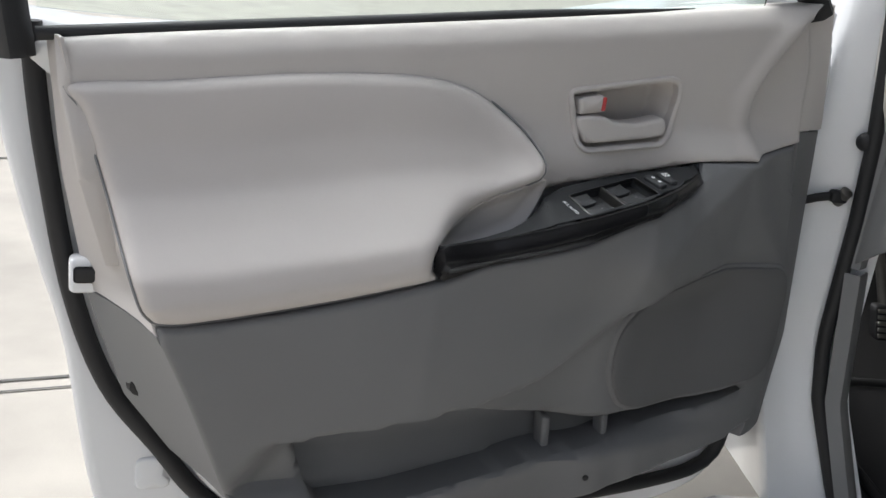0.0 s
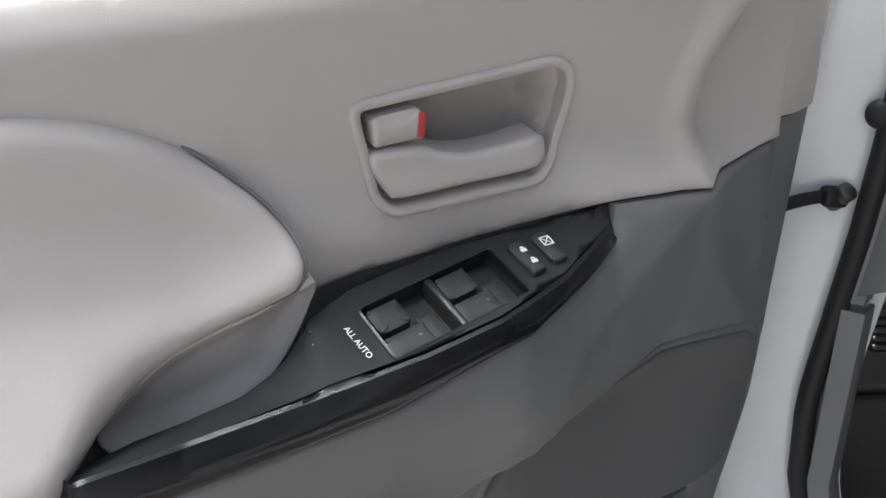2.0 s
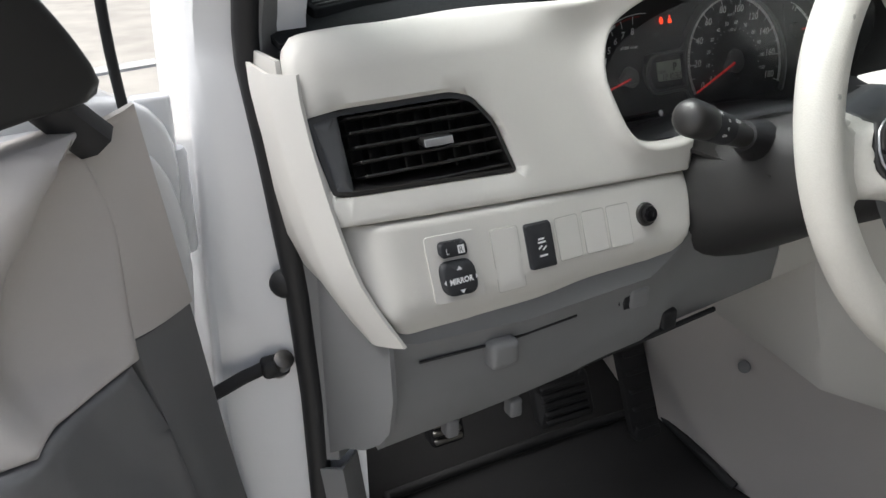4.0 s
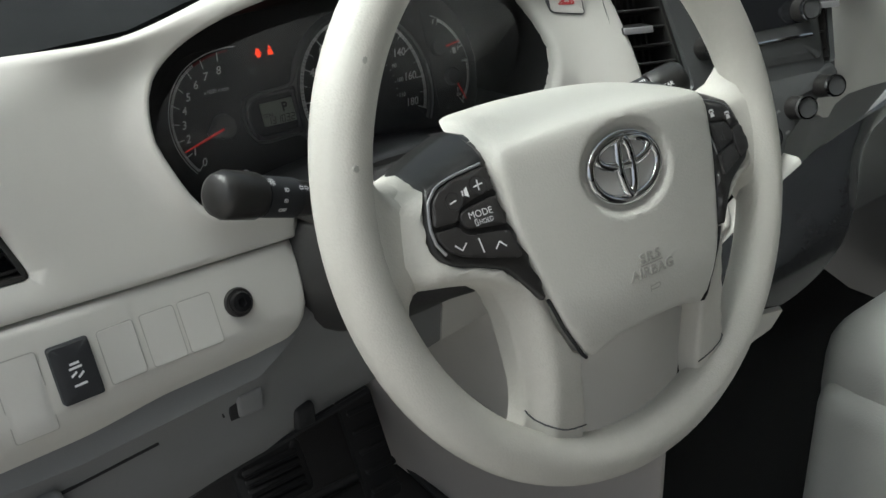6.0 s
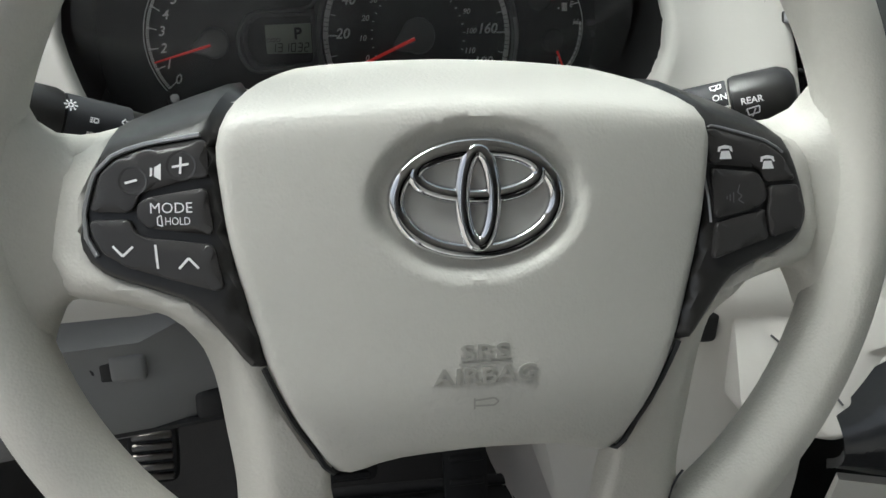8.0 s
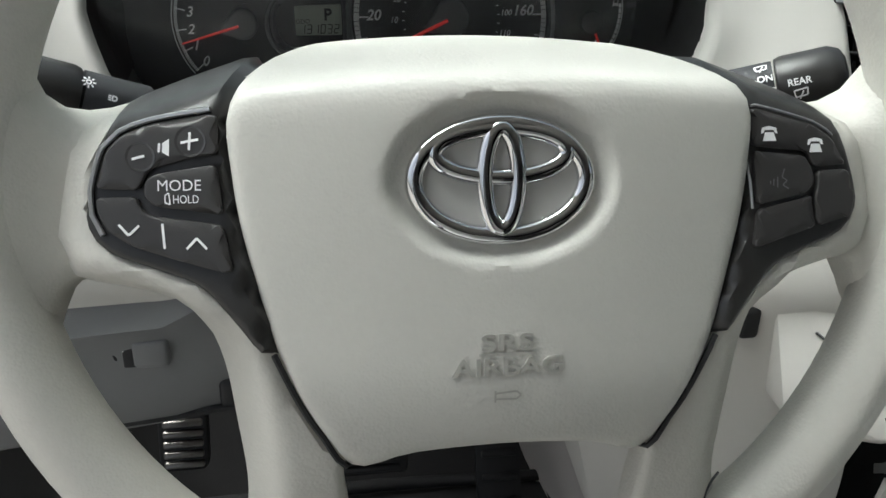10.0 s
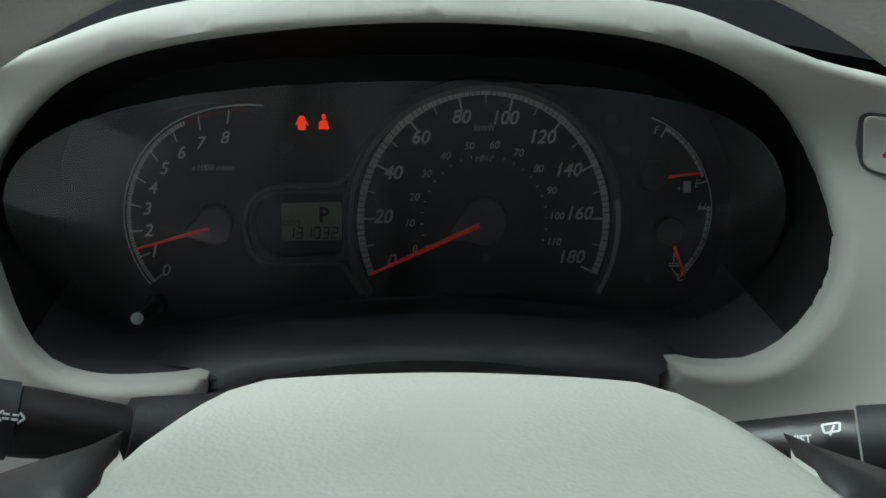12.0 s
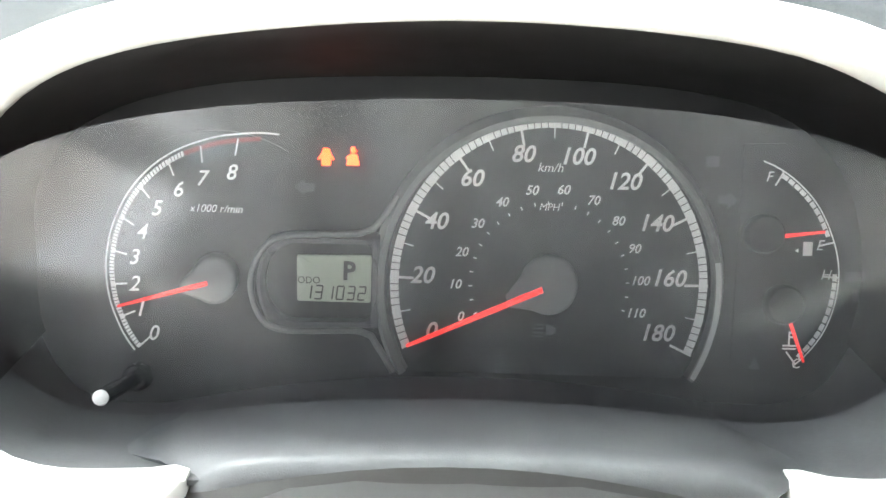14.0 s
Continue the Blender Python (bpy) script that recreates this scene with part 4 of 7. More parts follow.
# black sheet across the hinge gap, its colour stands in for deep shade
part("hinge_gap_shade", sheet("hinge_gap_shade", [[(x, 0.53, z) for x in np.linspace(-0.60, -0.45, 4)] for z in np.linspace(0.36, 1.05, 5)], 0.004), M_RUBBER, body, "dark cavity behind the door hinges")
part("hood", sheet("hood", [[(x, 0.95 + 0.8 * k, 1.09 - 0.16 * k - 0.06 * abs(x - 0.42)) for x in np.linspace(-0.5, 1.34, 8)] for k in np.linspace(0, 1, 6)], 0.004), M_WHITE, body)
part("roof", sheet("roof", [[(x, y, 1.70 - 0.05 * abs(x - 0.42) ** 2 - 0.10 * smooth(-0.6, -0.05, y)) for x in np.linspace(-0.42, 1.26, 10)] for y in np.linspace(-0.08, -3.2, 10)], 0.03), M_HEADLINER, body, "pale headliner under the roof")
part("far_side", sheet("far_side", [[(1.36 - 0.10 * smooth(1.0, 1.7, z), y, z) for y in np.linspace(0.9, -3.2, 8)] for z in np.linspace(0.35, 1.08, 6)], 0.01), M_DOOR_MID, body)
part("far_window_rail", sheet("far_window_rail", [[(1.28, y, z) for y in np.linspace(0.0, -3.2, 6)] for z in (1.60, 1.67)], 0.01), M_HEADLINER, body)
for y in (-0.65, -1.6, -2.6):
    part("far_post", tube("far_post", [(1.33, y, 1.05), (1.27, y, 1.64)], 0.04, 8), M_HEADLINER, body)
part("tailgate", sheet("tailgate", [[(x, -3.2, z) for x in np.linspace(-0.45, 1.3, 4)] for z in np.linspace(0.3, 1.1, 3)], 0.02), M_DOOR_MID, body)
for y in (-0.95, -2.2):
    part("near_post", tube("near_post", [(-0.50, y, 0.4), (-0.49, y, 1.1), (-0.43, y - 0.05, 1.66)], 0.05, 8), M_WHITE, body)
part("rear_side", sheet("rear_side", [[(-0.53, y, z) for y in np.linspace(-0.95, -3.2, 6)] for z in np.linspace(0.35, 1.08, 4)], 0.02), M_WHITE, body)
for x in (-0.53, 1.31):
    part("privacy_glass", sheet("privacy_glass", [[(x * (1 if z < 1.2 else 0.95), y, z) for y in np.linspace(-0.98, -3.2, 4)] for z in (1.06, 1.66)], 0.004), M_SCREEN, body, "dark tinted rear side glass")
# unseen pane, added dark to hold back light from the passenger side
part("far_front_glass", sheet("far_front_glass", [[(1.335 - 0.06 * k, y, 1.06 + 0.56 * k) for y in np.linspace(0.85 - 0.85 * k, -0.66, 5)] for k in np.linspace(0, 1, 4)], 0.004), M_LIGHT_CUT, body, "tinted passenger side window")
part("rear_glass", sheet("rear_glass", [[(x, -3.2, z) for x in np.linspace(-0.45, 1.3, 4)] for z in (1.08, 1.66)], 0.004), M_SCREEN, body, "dark tinted rear glass")
windscreen = part("windscreen", sheet("windscreen", [[(x, 0.95 - 1.02 * k, 1.19 + 0.43 * k) for x in np.linspace(-0.45, 1.29, 8)] for k in np.linspace(0, 1, 6)], 0.004), M_GLASS, body, "clear windscreen")
windscreen.visible_shadow = False

floor = thing("footwell_floor", (0.0, 0.2, 0.43), "dark carpet on the car floor and footwell", "carpet", kind="structure")
part("carpet", sheet("carpet", [[(x, y, z) for x in np.linspace(-0.36, 1.25, 10)] for y, z in ((-2.9, 0.43), (-0.6, 0.43), (0.25, 0.43), (0.45, 0.44), (0.60, 0.50), (0.75, 0.66), (0.82, 0.85), (0.84, 1.1))], 0.01), M_CARPET, floor)


# ---- dashboard: a runs across the car, b up, h towards the driver ----
def dash_y(x, z):
    y = 0.215 + 0.40 * (z - 1.03) + 0.05 * (x + 0.25)
    return y - 0.14 * smooth(0.10, 0.24, x) * 0.6


def on_dash(a, b, h):
    return Vector((a, dash_y(a, b) - h, b))


dash = thing("dashboard", (0.2, 0.4, 0.9), "pale beige moulded dashboard with dark grey top and knee panel", "dashboard")

cluster_hole = curve([(-0.176, 1.120), (-0.178, 1.140), (-0.168, 1.166), (-0.134, 1.1945), (-0.083, 1.2115), (-0.0025, 1.2185), (0.08, 1.2130), (0.128, 1.1965), (0.151, 1.178), (0.162, 1.158), (0.1675, 1.136), (0.1665, 1.122), (0.162, 1.106), (0.152, 1.089), (0.139, 1.0775), (0.122, 1.0728), (0.10, 1.0732), (0.0, 1.068), (-0.085, 1.0735), (-0.105, 1.0725), (-0.140, 1.0735), (-0.162, 1.086)], step=0.008)
vent_hole = rounded([(-0.4455, 1.133), (-0.42, 1.1365), (-0.325, 1.137), (-0.306, 1.1315), (-0.289, 1.1115), (-0.2755, 1.0705), (-0.4167, 1.0765), (-0.4355, 1.0785)], 0.006, 3)


def fascia_h(a, b):
    lip = 0.010 * math.exp(-(float(gap(np.array([[a, b]]), cluster_hole)[0]) / 0.012) ** 2)
    hood = 0.052 * smooth(1.165, 1.22, b) * smooth(-0.32, -0.06, a) * smooth(0.30, 0.10, a)
    return lip + hood - 0.03 * smooth(-0.435, -0.475, a) - 0.02 * smooth(1.17, 1.20, b) * smooth(-0.2, -0.3, a)


fascia_ring = np.concatenate([
    curve([(-0.450, 1.170), (-0.440, 1.184), (-0.40, 1.1875), (-0.36, 1.188), (-0.30, 1.1905), (-0.24, 1.1925), (-0.19, 1.194), (-0.166, 1.1985), (-0.14, 1.2085), (-0.119, 1.2165), (-0.087, 1.2240), (-0.045, 1.2285), (0.0, 1.2305), (0.05, 1.229), (0.10, 1.2230), (0.133, 1.2125), (0.155, 1.2050), (0.172, 1.2020)], False, 0.008)[:-1],
    poly([(0.172, 1.2020), (0.19, 1.1985), (0.214, 1.19), (0.226, 1.165), (0.2335, 1.13), (0.238, 1.09), (0.238, 1.045), (0.1095, 1.045)], 0.010, False),
    curve([(0.1095, 1.045), (0.1085, 1.06), (0.108, 1.0725)], False, 0.008),
    curve([(0.113, 1.0731), (0.122, 1.0728), (0.139, 1.0775), (0.152, 1.089), (0.162, 1.106), (0.1665, 1.122), (0.1675, 1.136), (0.162, 1.158), (0.151, 1.178), (0.128, 1.1965), (0.08, 1.2130), (-0.0025, 1.2185), (-0.083, 1.2115), (-0.134, 1.1945), (-0.168, 1.166), (-0.178, 1.14), (-0.176, 1.12), (-0.162, 1.086), (-0.14, 1.0738), (-0.105, 1.0728), (-0.096, 1.0738)], False, 0.008),
    curve([(-0.0915, 1.0725), (-0.092, 1.06), (-0.0925, 1.0445)], False, 0.008),
    poly([(-0.1, 1.0435), (-0.2, 1.047), (-0.293, 1.051), (-0.37, 1.0545), (-0.4375, 1.0585), (-0.4415, 1.075), (-0.4495, 1.12), (-0.451, 1.15), (-0.450, 1.170)], 0.010, False)])
part("fascia", relief("fascia", fascia_ring, fascia_h, on_dash, cell=0.012, roll=0.005, depth=0.007, holes=[vent_hole], hole_depth=0.006, hole_roll=0.004), M_DASH, dash, "pale beige upper fascia with fine grain")


def low_h(a, b):
    return 0.001 - 0.035 * smooth(0.995, 0.955, b) * 0.7 - 0.02 * smooth(-0.40, -0.44, a) - 0.004 * smooth(-0.28, -0.21, a)


low_ring = poly([(-0.434, 1.0565), (-0.37, 1.0525), (-0.293, 1.049), (-0.2, 1.045), (-0.101, 1.0415), (-0.100, 1.02), (-0.104, 0.998), (-0.113, 0.982), (-0.128, 0.968), (-0.147, 0.9605), (-0.22, 0.957), (-0.2865, 0.957), (-0.34, 0.9595), (-0.39, 0.9645), (-0.402, 0.974), (-0.416, 0.995), (-0.428, 1.022)], 0.008)
part("switch_fascia", relief("switch_fascia", low_ring, low_h, on_dash, cell=0.012, roll=0.004, depth=0.03), M_DASH, dash, "pale beige lower switch fascia")
part("end_cap", sheet("end_cap", [[(x - 0.004 - 0.012 * t, dash_y(x, z) + 0.022 + 0.10 * t, z + 0.004 * t) for t in np.linspace(0, 1, 4)] for x, z in ((-0.408, 0.974), (-0.418, 0.988), (-0.432, 1.02), (-0.440, 1.058), (-0.448, 1.11), (-0.451, 1.15), (-0.450, 1.170))], 0.004), M_DASH_SMOOTH, dash)
end_rows = []
for x, z in curve([(-0.412, 0.970), (-0.423, 0.99), (-0.437, 1.02), (-0.446, 1.06), (-0.453, 1.11), (-0.4555, 1.148), (-0.4545, 1.164)], False, 0.012):
    y = dash_y(x, z)
    end_rows.append([(x + 0.010, y + 0.001, z), (x + 0.007, y - 0.001, z), (x - 0.001, y + 0.005, z), (x - 0.009, y + 0.013, z), (x - 0.011, y + 0.017, z), (x - 0.011, y + 0.06, z)])
part("end_strip", sheet("end_strip", end_rows, 0.003), M_DASH_SMOOTH, dash, "pale bevelled end strip")

# dark top pad with its own slope to the windscreen
top_rows = []
for k in np.linspace(0, 1, 8):
    row = []
    for x in np.linspace(-0.442, 1.30, 90):
        z0 = lerp(x, [-0.475, -0.36, -0.24, -0.166, -0.119, 0.0, 0.10, 0.145, 0.21, 0.30, 0.42, 0.6, 1.3], [1.172, 1.187, 1.190, 1.196, 1.213, 1.2275, 1.220, 1.206, 1.195, 1.212, 1.215, 1.20, 1.18])
        y0 = 0.305 - 0.05 * smooth(0.2, 0.35, x) - 0.048 * math.exp(-(x / 0.13) ** 2)
        row.append((x, y0 + 0.65 * k, z0 + 0.026 * math.sin(min(1, k * 3) * math.pi / 2) - 0.015 * k))
    top_rows.append(row)
part("top_pad", sheet("top_pad", top_rows, 0.006), M_DASH_TOP, dash, "dark grey dashboard top")
# narrow side window demister let into the top pad
demister = thing("demister_vent", (-0.36, 0.355, 1.19), "small black slatted demister vent in the dashboard top", "air vent", "dashboard air vents")


def on_top(a, b, h):
    return Vector((a, b, 1.1935 + 0.09 * (a + 0.36) + 0.12 * (b - 0.33) + h))


dm = rounded([(-0.402, 0.338), (-0.329, 0.348), (-0.322, 0.371), (-0.337, 0.385), (-0.402, 0.373)], 0.008)
part("bezel", relief("bezel", dm, lambda a, b: 0.004, on_top, cell=0.012, roll=0.002, depth=0.012, holes=[offset_ring(dm, 0.004)], hole_depth=0.01), M_DASH_TOP, demister)
part("housing", relief("housing", offset_ring(dm, 0.002), lambda a, b: -0.004, on_top, cell=0.03, roll=0, depth=0.002), M_RUBBER, demister)
for k in range(4):
    part("slat", block("slat", (-0.396, 0.3455 + 0.008 * k, -0.004), (-0.333, 0.348 + 0.008 * k, 0.0035), 0.0008, lambda a, b, c: on_top(a, b + 0.1 * (a + 0.362), c), 1), M_SATIN, demister)

# knee panel under the fascia
def knee_row(x):
    zt = lerp(x, [-0.42, -0.394, -0.2865, -0.147, -0.10, 0.1, 0.26], [0.972, 0.963, 0.956, 0.96, 0.985, 0.985, 0.98])
    zb = lerp(x, [-0.42, -0.39, -0.33, -0.25, -0.13, 0.03, 0.10, 0.117, 0.131, 0.145, 0.26], [0.862, 0.866, 0.869, 0.874, 0.883, 0.895, 0.9, 0.83, 0.773, 0.74, 0.70])
    y0 = dash_y(x, zt) + 0.018
    return [(x, y0 + 0.012, zt + 0.02), (x, y0, zt), (x, y0 + 0.006, zt - 0.02), (x, y0 + 0.002, (zt + zb) / 2), (x, y0 + 0.006, zb + 0.012), (x, y0 + 0.02, zb), (x, y0 + 0.10, zb + 0.012), (x, y0 + 0.3, zb + 0.03)]


part("knee_panel", sheet("knee_panel", [knee_row(x) for x in np.linspace(-0.415, 0.03, 18)], 0.004), M_DOOR_MID, dash, "grey knee panel with pull and slot")
part("lower_cover", sheet("lower_cover", [knee_row(x) for x in [0.032, 0.06, 0.085, 0.10, 0.1055, 0.111, 0.117, 0.124, 0.131, 0.138, 0.145, 0.17, 0.2, 0.235, 0.27]], 0.004), M_DASH_SMOOTH, dash, "pale beige lower cover beside the column")
part("knee_seam", tube("knee_seam", curve([(-0.196, 0.2105, 0.955), (-0.187, 0.2085, 0.953), (-0.182, 0.2105, 0.937), (-0.172, 0.2100, 0.912)], False, 0.006), 0.0011, 6), M_RUBBER, dash)
part("knee_catch", block("knee_catch", (-0.172, 0.206, 0.932), (-0.151, 0.216, 0.951), 0.003), M_DOOR_MID, dash)
part("catch_recess", block("catch_recess", (-0.178, 0.2085, 0.932), (-0.170, 0.216, 0.951), 0.001), M_RUBBER, dash)
part("knee_hole", block("knee_hole", (-0.126, 0.2135, 0.893), (-0.107, 0.224, 0.914), 0.004), M_RUBBER, dash)
part("cover_slot", block("cover_slot", (0.188, 0.168, 0.948), (0.200, 0.188, 0.969), 0.003), M_RUBBER, dash)
part("panel_end", sheet("panel_end", [[(-0.414 - 0.012 * t, y, z) for t, (y, z) in zip(np.linspace(0, 1, 5), pts)] for pts in (
    ((0.205, 1.0), (0.22, 1.01), (0.24, 1.02), (0.27, 1.03), (0.31, 1.04)), ((0.19, 0.965), (0.21, 0.97), (0.235, 0.975), (0.27, 0.98), (0.31, 0.985)), ((0.186, 0.925), (0.205, 0.925), (0.235, 0.925), (0.27, 0.925), (0.31, 0.925)), ((0.196, 0.888), (0.21, 0.87), (0.235, 0.85), (0.27, 0.83), (0.31, 0.80)))], 0.004), M_DOOR_MID, dash)
part("knee_seam", tube("knee_seam", [(-0.385, 0.1985, 0.944), (-0.30, 0.2015, 0.94), (-0.232, 0.205, 0.943)], 0.0014, 6), M_RUBBER, dash)
part("knee_slot", tube("knee_slot", [(-0.250, 0.2085, 0.8865), (-0.15, 0.214, 0.8915), (-0.055, 0.221, 0.897)], 0.0028, 6), M_RUBBER, dash)
part("knee_pull", block("knee_pull", (-0.325, 0.188, 0.922), (-0.298, 0.206, 0.946), 0.005), M_DOOR_MID, dash)
for x in (-0.352, -0.29):
    part("panel_clip", block("panel_clip", (x - 0.006, 0.204, 0.858), (x + 0.006, 0.218, 0.876), 0.003), M_DOOR_DARK, dash)


def air_vent(name, ring, place, slats, tab, label, side=None):
    v = thing(name, tuple(place(*np.mean(ring, 0), -0.02)), label, "air vent", "dashboard air vents")
    lo, hi = ring.min(0), ring.max(0)
    part("housing", relief("housing", offset_ring(ring, 0.0005), lambda a, b: -0.045, place, cell=0.03, roll=0, depth=0.003), M_RUBBER, v)
    part("bezel", relief("bezel", offset_ring(ring, 0.0005), lambda a, b: -0.003, place, cell=0.02, roll=0.0015, depth=0.04, holes=[offset_ring(ring, 0.004)], hole_depth=0.03), M_SATIN, v)
    for k in range(slats):
        b = lo[1] + (hi[1] - lo[1]) * (k + 0.7) / (slats + 0.4)
        xs = [x for x in np.linspace(lo[0], hi[0], 80) if inside(np.array([[x, b]]), ring)[0]]
        if len(xs) < 4:
            continue
        x0, x1 = xs[0] + 0.003 + (side or 0), xs[-1] - 0.003
        part("slat", block("slat", (x0, b - 0.0011, -0.026), (x1, b + 0.0011, -0.005), 0.0009, lambda a, bb, c: place(a, bb + 0.35 * (c + 0.005), c), 1), M_SATIN, v)
    for x in np.linspace(lo[0] + 0.012 + (side or 0), hi[0] - 0.012, 9):
        zs = [z for z in np.linspace(lo[1], hi[1], 40) if inside(np.array([[x, z]]), ring)[0]]
        if len(zs) > 4:
            part("vane", block("vane", (x - 0.001, zs[0] + 0.003, -0.043), (x + 0.001, zs[-1] - 0.003, -0.029), 0, place), M_SATIN, v)
    t = part("tab", block("tab", (tab[0] - 0.013, tab[1] - 0.0032, -0.012), (tab[0] + 0.013, tab[1] + 0.0032, 0.002), 0.0015, place), M_SATIN, v)
    part("tab_face", block("tab_face", (tab[0] - 0.0125, tab[1] - 0.0028, 0.0012), (tab[0] + 0.0125, tab[1] + 0.0028, 0.0028), 0.0008, place), M_SILVER, t, "silver tab")
    return v


left_vent = air_vent("air_vent", vent_hole, on_dash, 6, (-0.345, 1.1055), "black slatted air vent with silver tab in beige fascia", side=0.026)
part("side_block", relief("side_block", rounded([(-0.4445, 1.1325), (-0.421, 1.136), (-0.4175, 1.0775), (-0.435, 1.079)], 0.003), lambda a, b: -0.004, on_dash, cell=0.012, roll=0.003, depth=0.03), M_SHROUD, left_vent, "dark grey side block")

# switches let into the lower fascia
def low_place(a, b, h):
    return on_dash(a, b, low_h(a, b) + h)


ms = thing("mirror_switch", tuple(low_place(-0.351, 1.016, 0)), "black mirror adjuster in a beige switch plate", "switch")
part("plate", relief("plate", rounded([(-0.3735, 1.0415), (-0.329, 1.0395), (-0.3285, 0.9915), (-0.3725, 0.9935)], 0.004), lambda a, b: 0.0012, low_place, cell=0.012, roll=0, depth=0.003), M_DASH_SMOOTH, ms)
rk = part("select_rocker", relief("select_rocker", rounded([(-0.3635, 1.0365), (-0.3395, 1.0355), (-0.3395, 1.0245), (-0.3635, 1.0255)], 0.004), lambda a, b: 0.006, low_place, cell=0.006, roll=0.002, depth=0.006), M_SWITCH, ms)
part("letter_l", lettering("letter_l", "L", 0.006, low_place, (-0.3575, 1.0305), lift=0.0066), M_PRINT, rk)
part("letter_r", lettering("letter_r", "R", 0.006, low_place, (-0.3455, 1.0302), lift=0.0066), M_LCD_INK, rk)
part("rocker_window", flat_shape("rocker_window", [[(-0.3425, 1.0272), (-0.3485, 1.0274), (-0.3485, 1.0334), (-0.3425, 1.0332)]], low_place, 0.0063), M_PRINT, rk)
pad4 = part("adjust_pad", relief("adjust_pad", rounded([(-0.3665, 1.0225), (-0.3355, 1.021), (-0.3345, 0.9965), (-0.3655, 0.998)], 0.009), lambda a, b: 0.0075 - 6 * ((a + 0.3505) ** 2 + (b - 1.0095) ** 2), low_place, cell=0.005, roll=0.003, depth=0.008), M_SWITCH, ms)
part("lettering", lettering("lettering", "MIRROR", 0.0056, low_place, (-0.3505, 1.0095), lift=0.0082, bold=0.0002), M_PRINT, pad4, "white word MIRROR")
part("arrows", flat_shape("arrows", [[(-0.353, 1.0165), (-0.348, 1.0165), (-0.3505, 1.0195)], [(-0.353, 1.0025), (-0.348, 1.0025), (-0.3505, 0.9995)], [(-0.3635, 1.0115), (-0.3635, 1.0075), (-0.3655, 1.0095)], [(-0.3375, 1.0115), (-0.3375, 1.0075), (-0.3355, 1.0095)]], low_place, 0.0072), M_PRINT, pad4)


def blank(x0, x1, z0, z1, dark=False):
    b = thing("switch_blank" if not dark else "stability_switch", tuple(low_place((x0 + x1) / 2, (z0 + z1) / 2, 0)), "beige blank switch cover beside the steering column" if not dark else "black rocker switch with white car symbol", "switch", "" if dark else "blank switch covers")
    dz = -0.03 * (x1 - x0)
    ring = rounded([(x0, z1), (x1, z1 + dz), (x1, z0 + dz), (x0, z0)], 0.0025)
    part("groove", relief("groove", offset_ring(ring, -0.0002), lambda a, c: 0.0004, low_place, cell=0.02, roll=0, depth=0.002), M_SHROUD if dark else M_EMBOSS, b)
    cap = part("cap", relief("cap", offset_ring(ring, 0.0005), lambda a, c: 0.0007 if not dark else 0.004, low_place, cell=0.006, roll=0.0 if not dark else 0.0008, depth=0.004), M_SWITCH if dark else M_DASH_SMOOTH, b)
    if dark:
        xm, zm = (x0 + x1) / 2, (z0 + z1) / 2
        part("car_mark", bars("car_mark", [((xm - 0.003, zm + 0.0055), (xm + 0.003, zm + 0.0055)), ((xm - 0.004, zm + 0.003), (xm + 0.004, zm + 0.003)), ((xm - 0.004, zm - 0.0015), (xm, zm + 0.0005)), ((xm, zm - 0.003), (xm + 0.004, zm - 0.0005)), ((xm - 0.004, zm - 0.007), (xm + 0.004, zm - 0.007))], 0.0014, low_place, 0.0045), M_PRINT, cap)
    return b


blank(-0.3155, -0.2895, 0.9885, 1.0355)
blank(-0.2840, -0.2580, 0.9995, 1.0335, True)
blank(-0.2525, -0.2280, 0.9990, 1.0320)
blank(-0.2235, -0.1995, 0.9980, 1.0312)
blank(-0.1970, -0.1725, 0.9973, 1.0305)
rb = thing("round_button", tuple(low_place(-0.168, 1.015, 0)), "round black push button in beige fascia", "button")
_o = low_place(-0.1550, 1.0165, 0)
part("collar", turned("collar", [(0.0105, -0.002), (0.0105, 0.002), (0.0095, 0.0035), (0.0085, 0.0035)], _o, (0, -0.93, 0.37), 24), M_SATIN, rb)
part("cap", turned("cap", [(0.0078, 0.0), (0.0078, 0.006), (0.0066, 0.0082), (0.003, 0.0086), (0.0025, 0.0078)], _o, (0, -0.93, 0.37), 24), M_GLOSS, rb)

hz = thing("hazard_switch", tuple(on_dash(0.186, 1.174, 0.01)), "beige hazard light switch with red triangle", "switch")


def on_hz(a, b, h):
    return on_dash(a, b, fascia_h(a, b) + h)


hz_ring = rounded([(0.1722, 1.1860), (0.1937, 1.1857), (0.1977, 1.1618), (0.1757, 1.1645)], 0.003)
part("gap", relief("gap", offset_ring(hz_ring, -0.0013), lambda a, b: 0.0014, on_hz, cell=0.01, roll=0, depth=0.008), M_SHROUD, hz)
cap = part("cap", relief("cap", hz_ring, lambda a, b: 0.0032, on_hz, cell=0.003, roll=0.0008, depth=0.005), M_DASH_SMOOTH, hz)
for r in (0.0060, 0.0036):
    c = (0.1855, 1.1735)
    tri = [(c[0] + r * math.cos(radians(a)), c[1] + r * math.sin(radians(a))) for a in (90, 210, 330)]
    part("warning_triangle", bars("warning_triangle", list(zip(tri, tri[1:] + tri[:1])), 0.0012, on_hz, 0.0042), M_RED, cap, "red triangle outline")


# ---- steering wheel, turned a little clockwise: u to the right, v up in its plane, w towards the driver ----
LEAN, TURN = radians(18.5), radians(-1.2)
WHEEL_O = Vector((0.0, 0.0167, 1.1233))
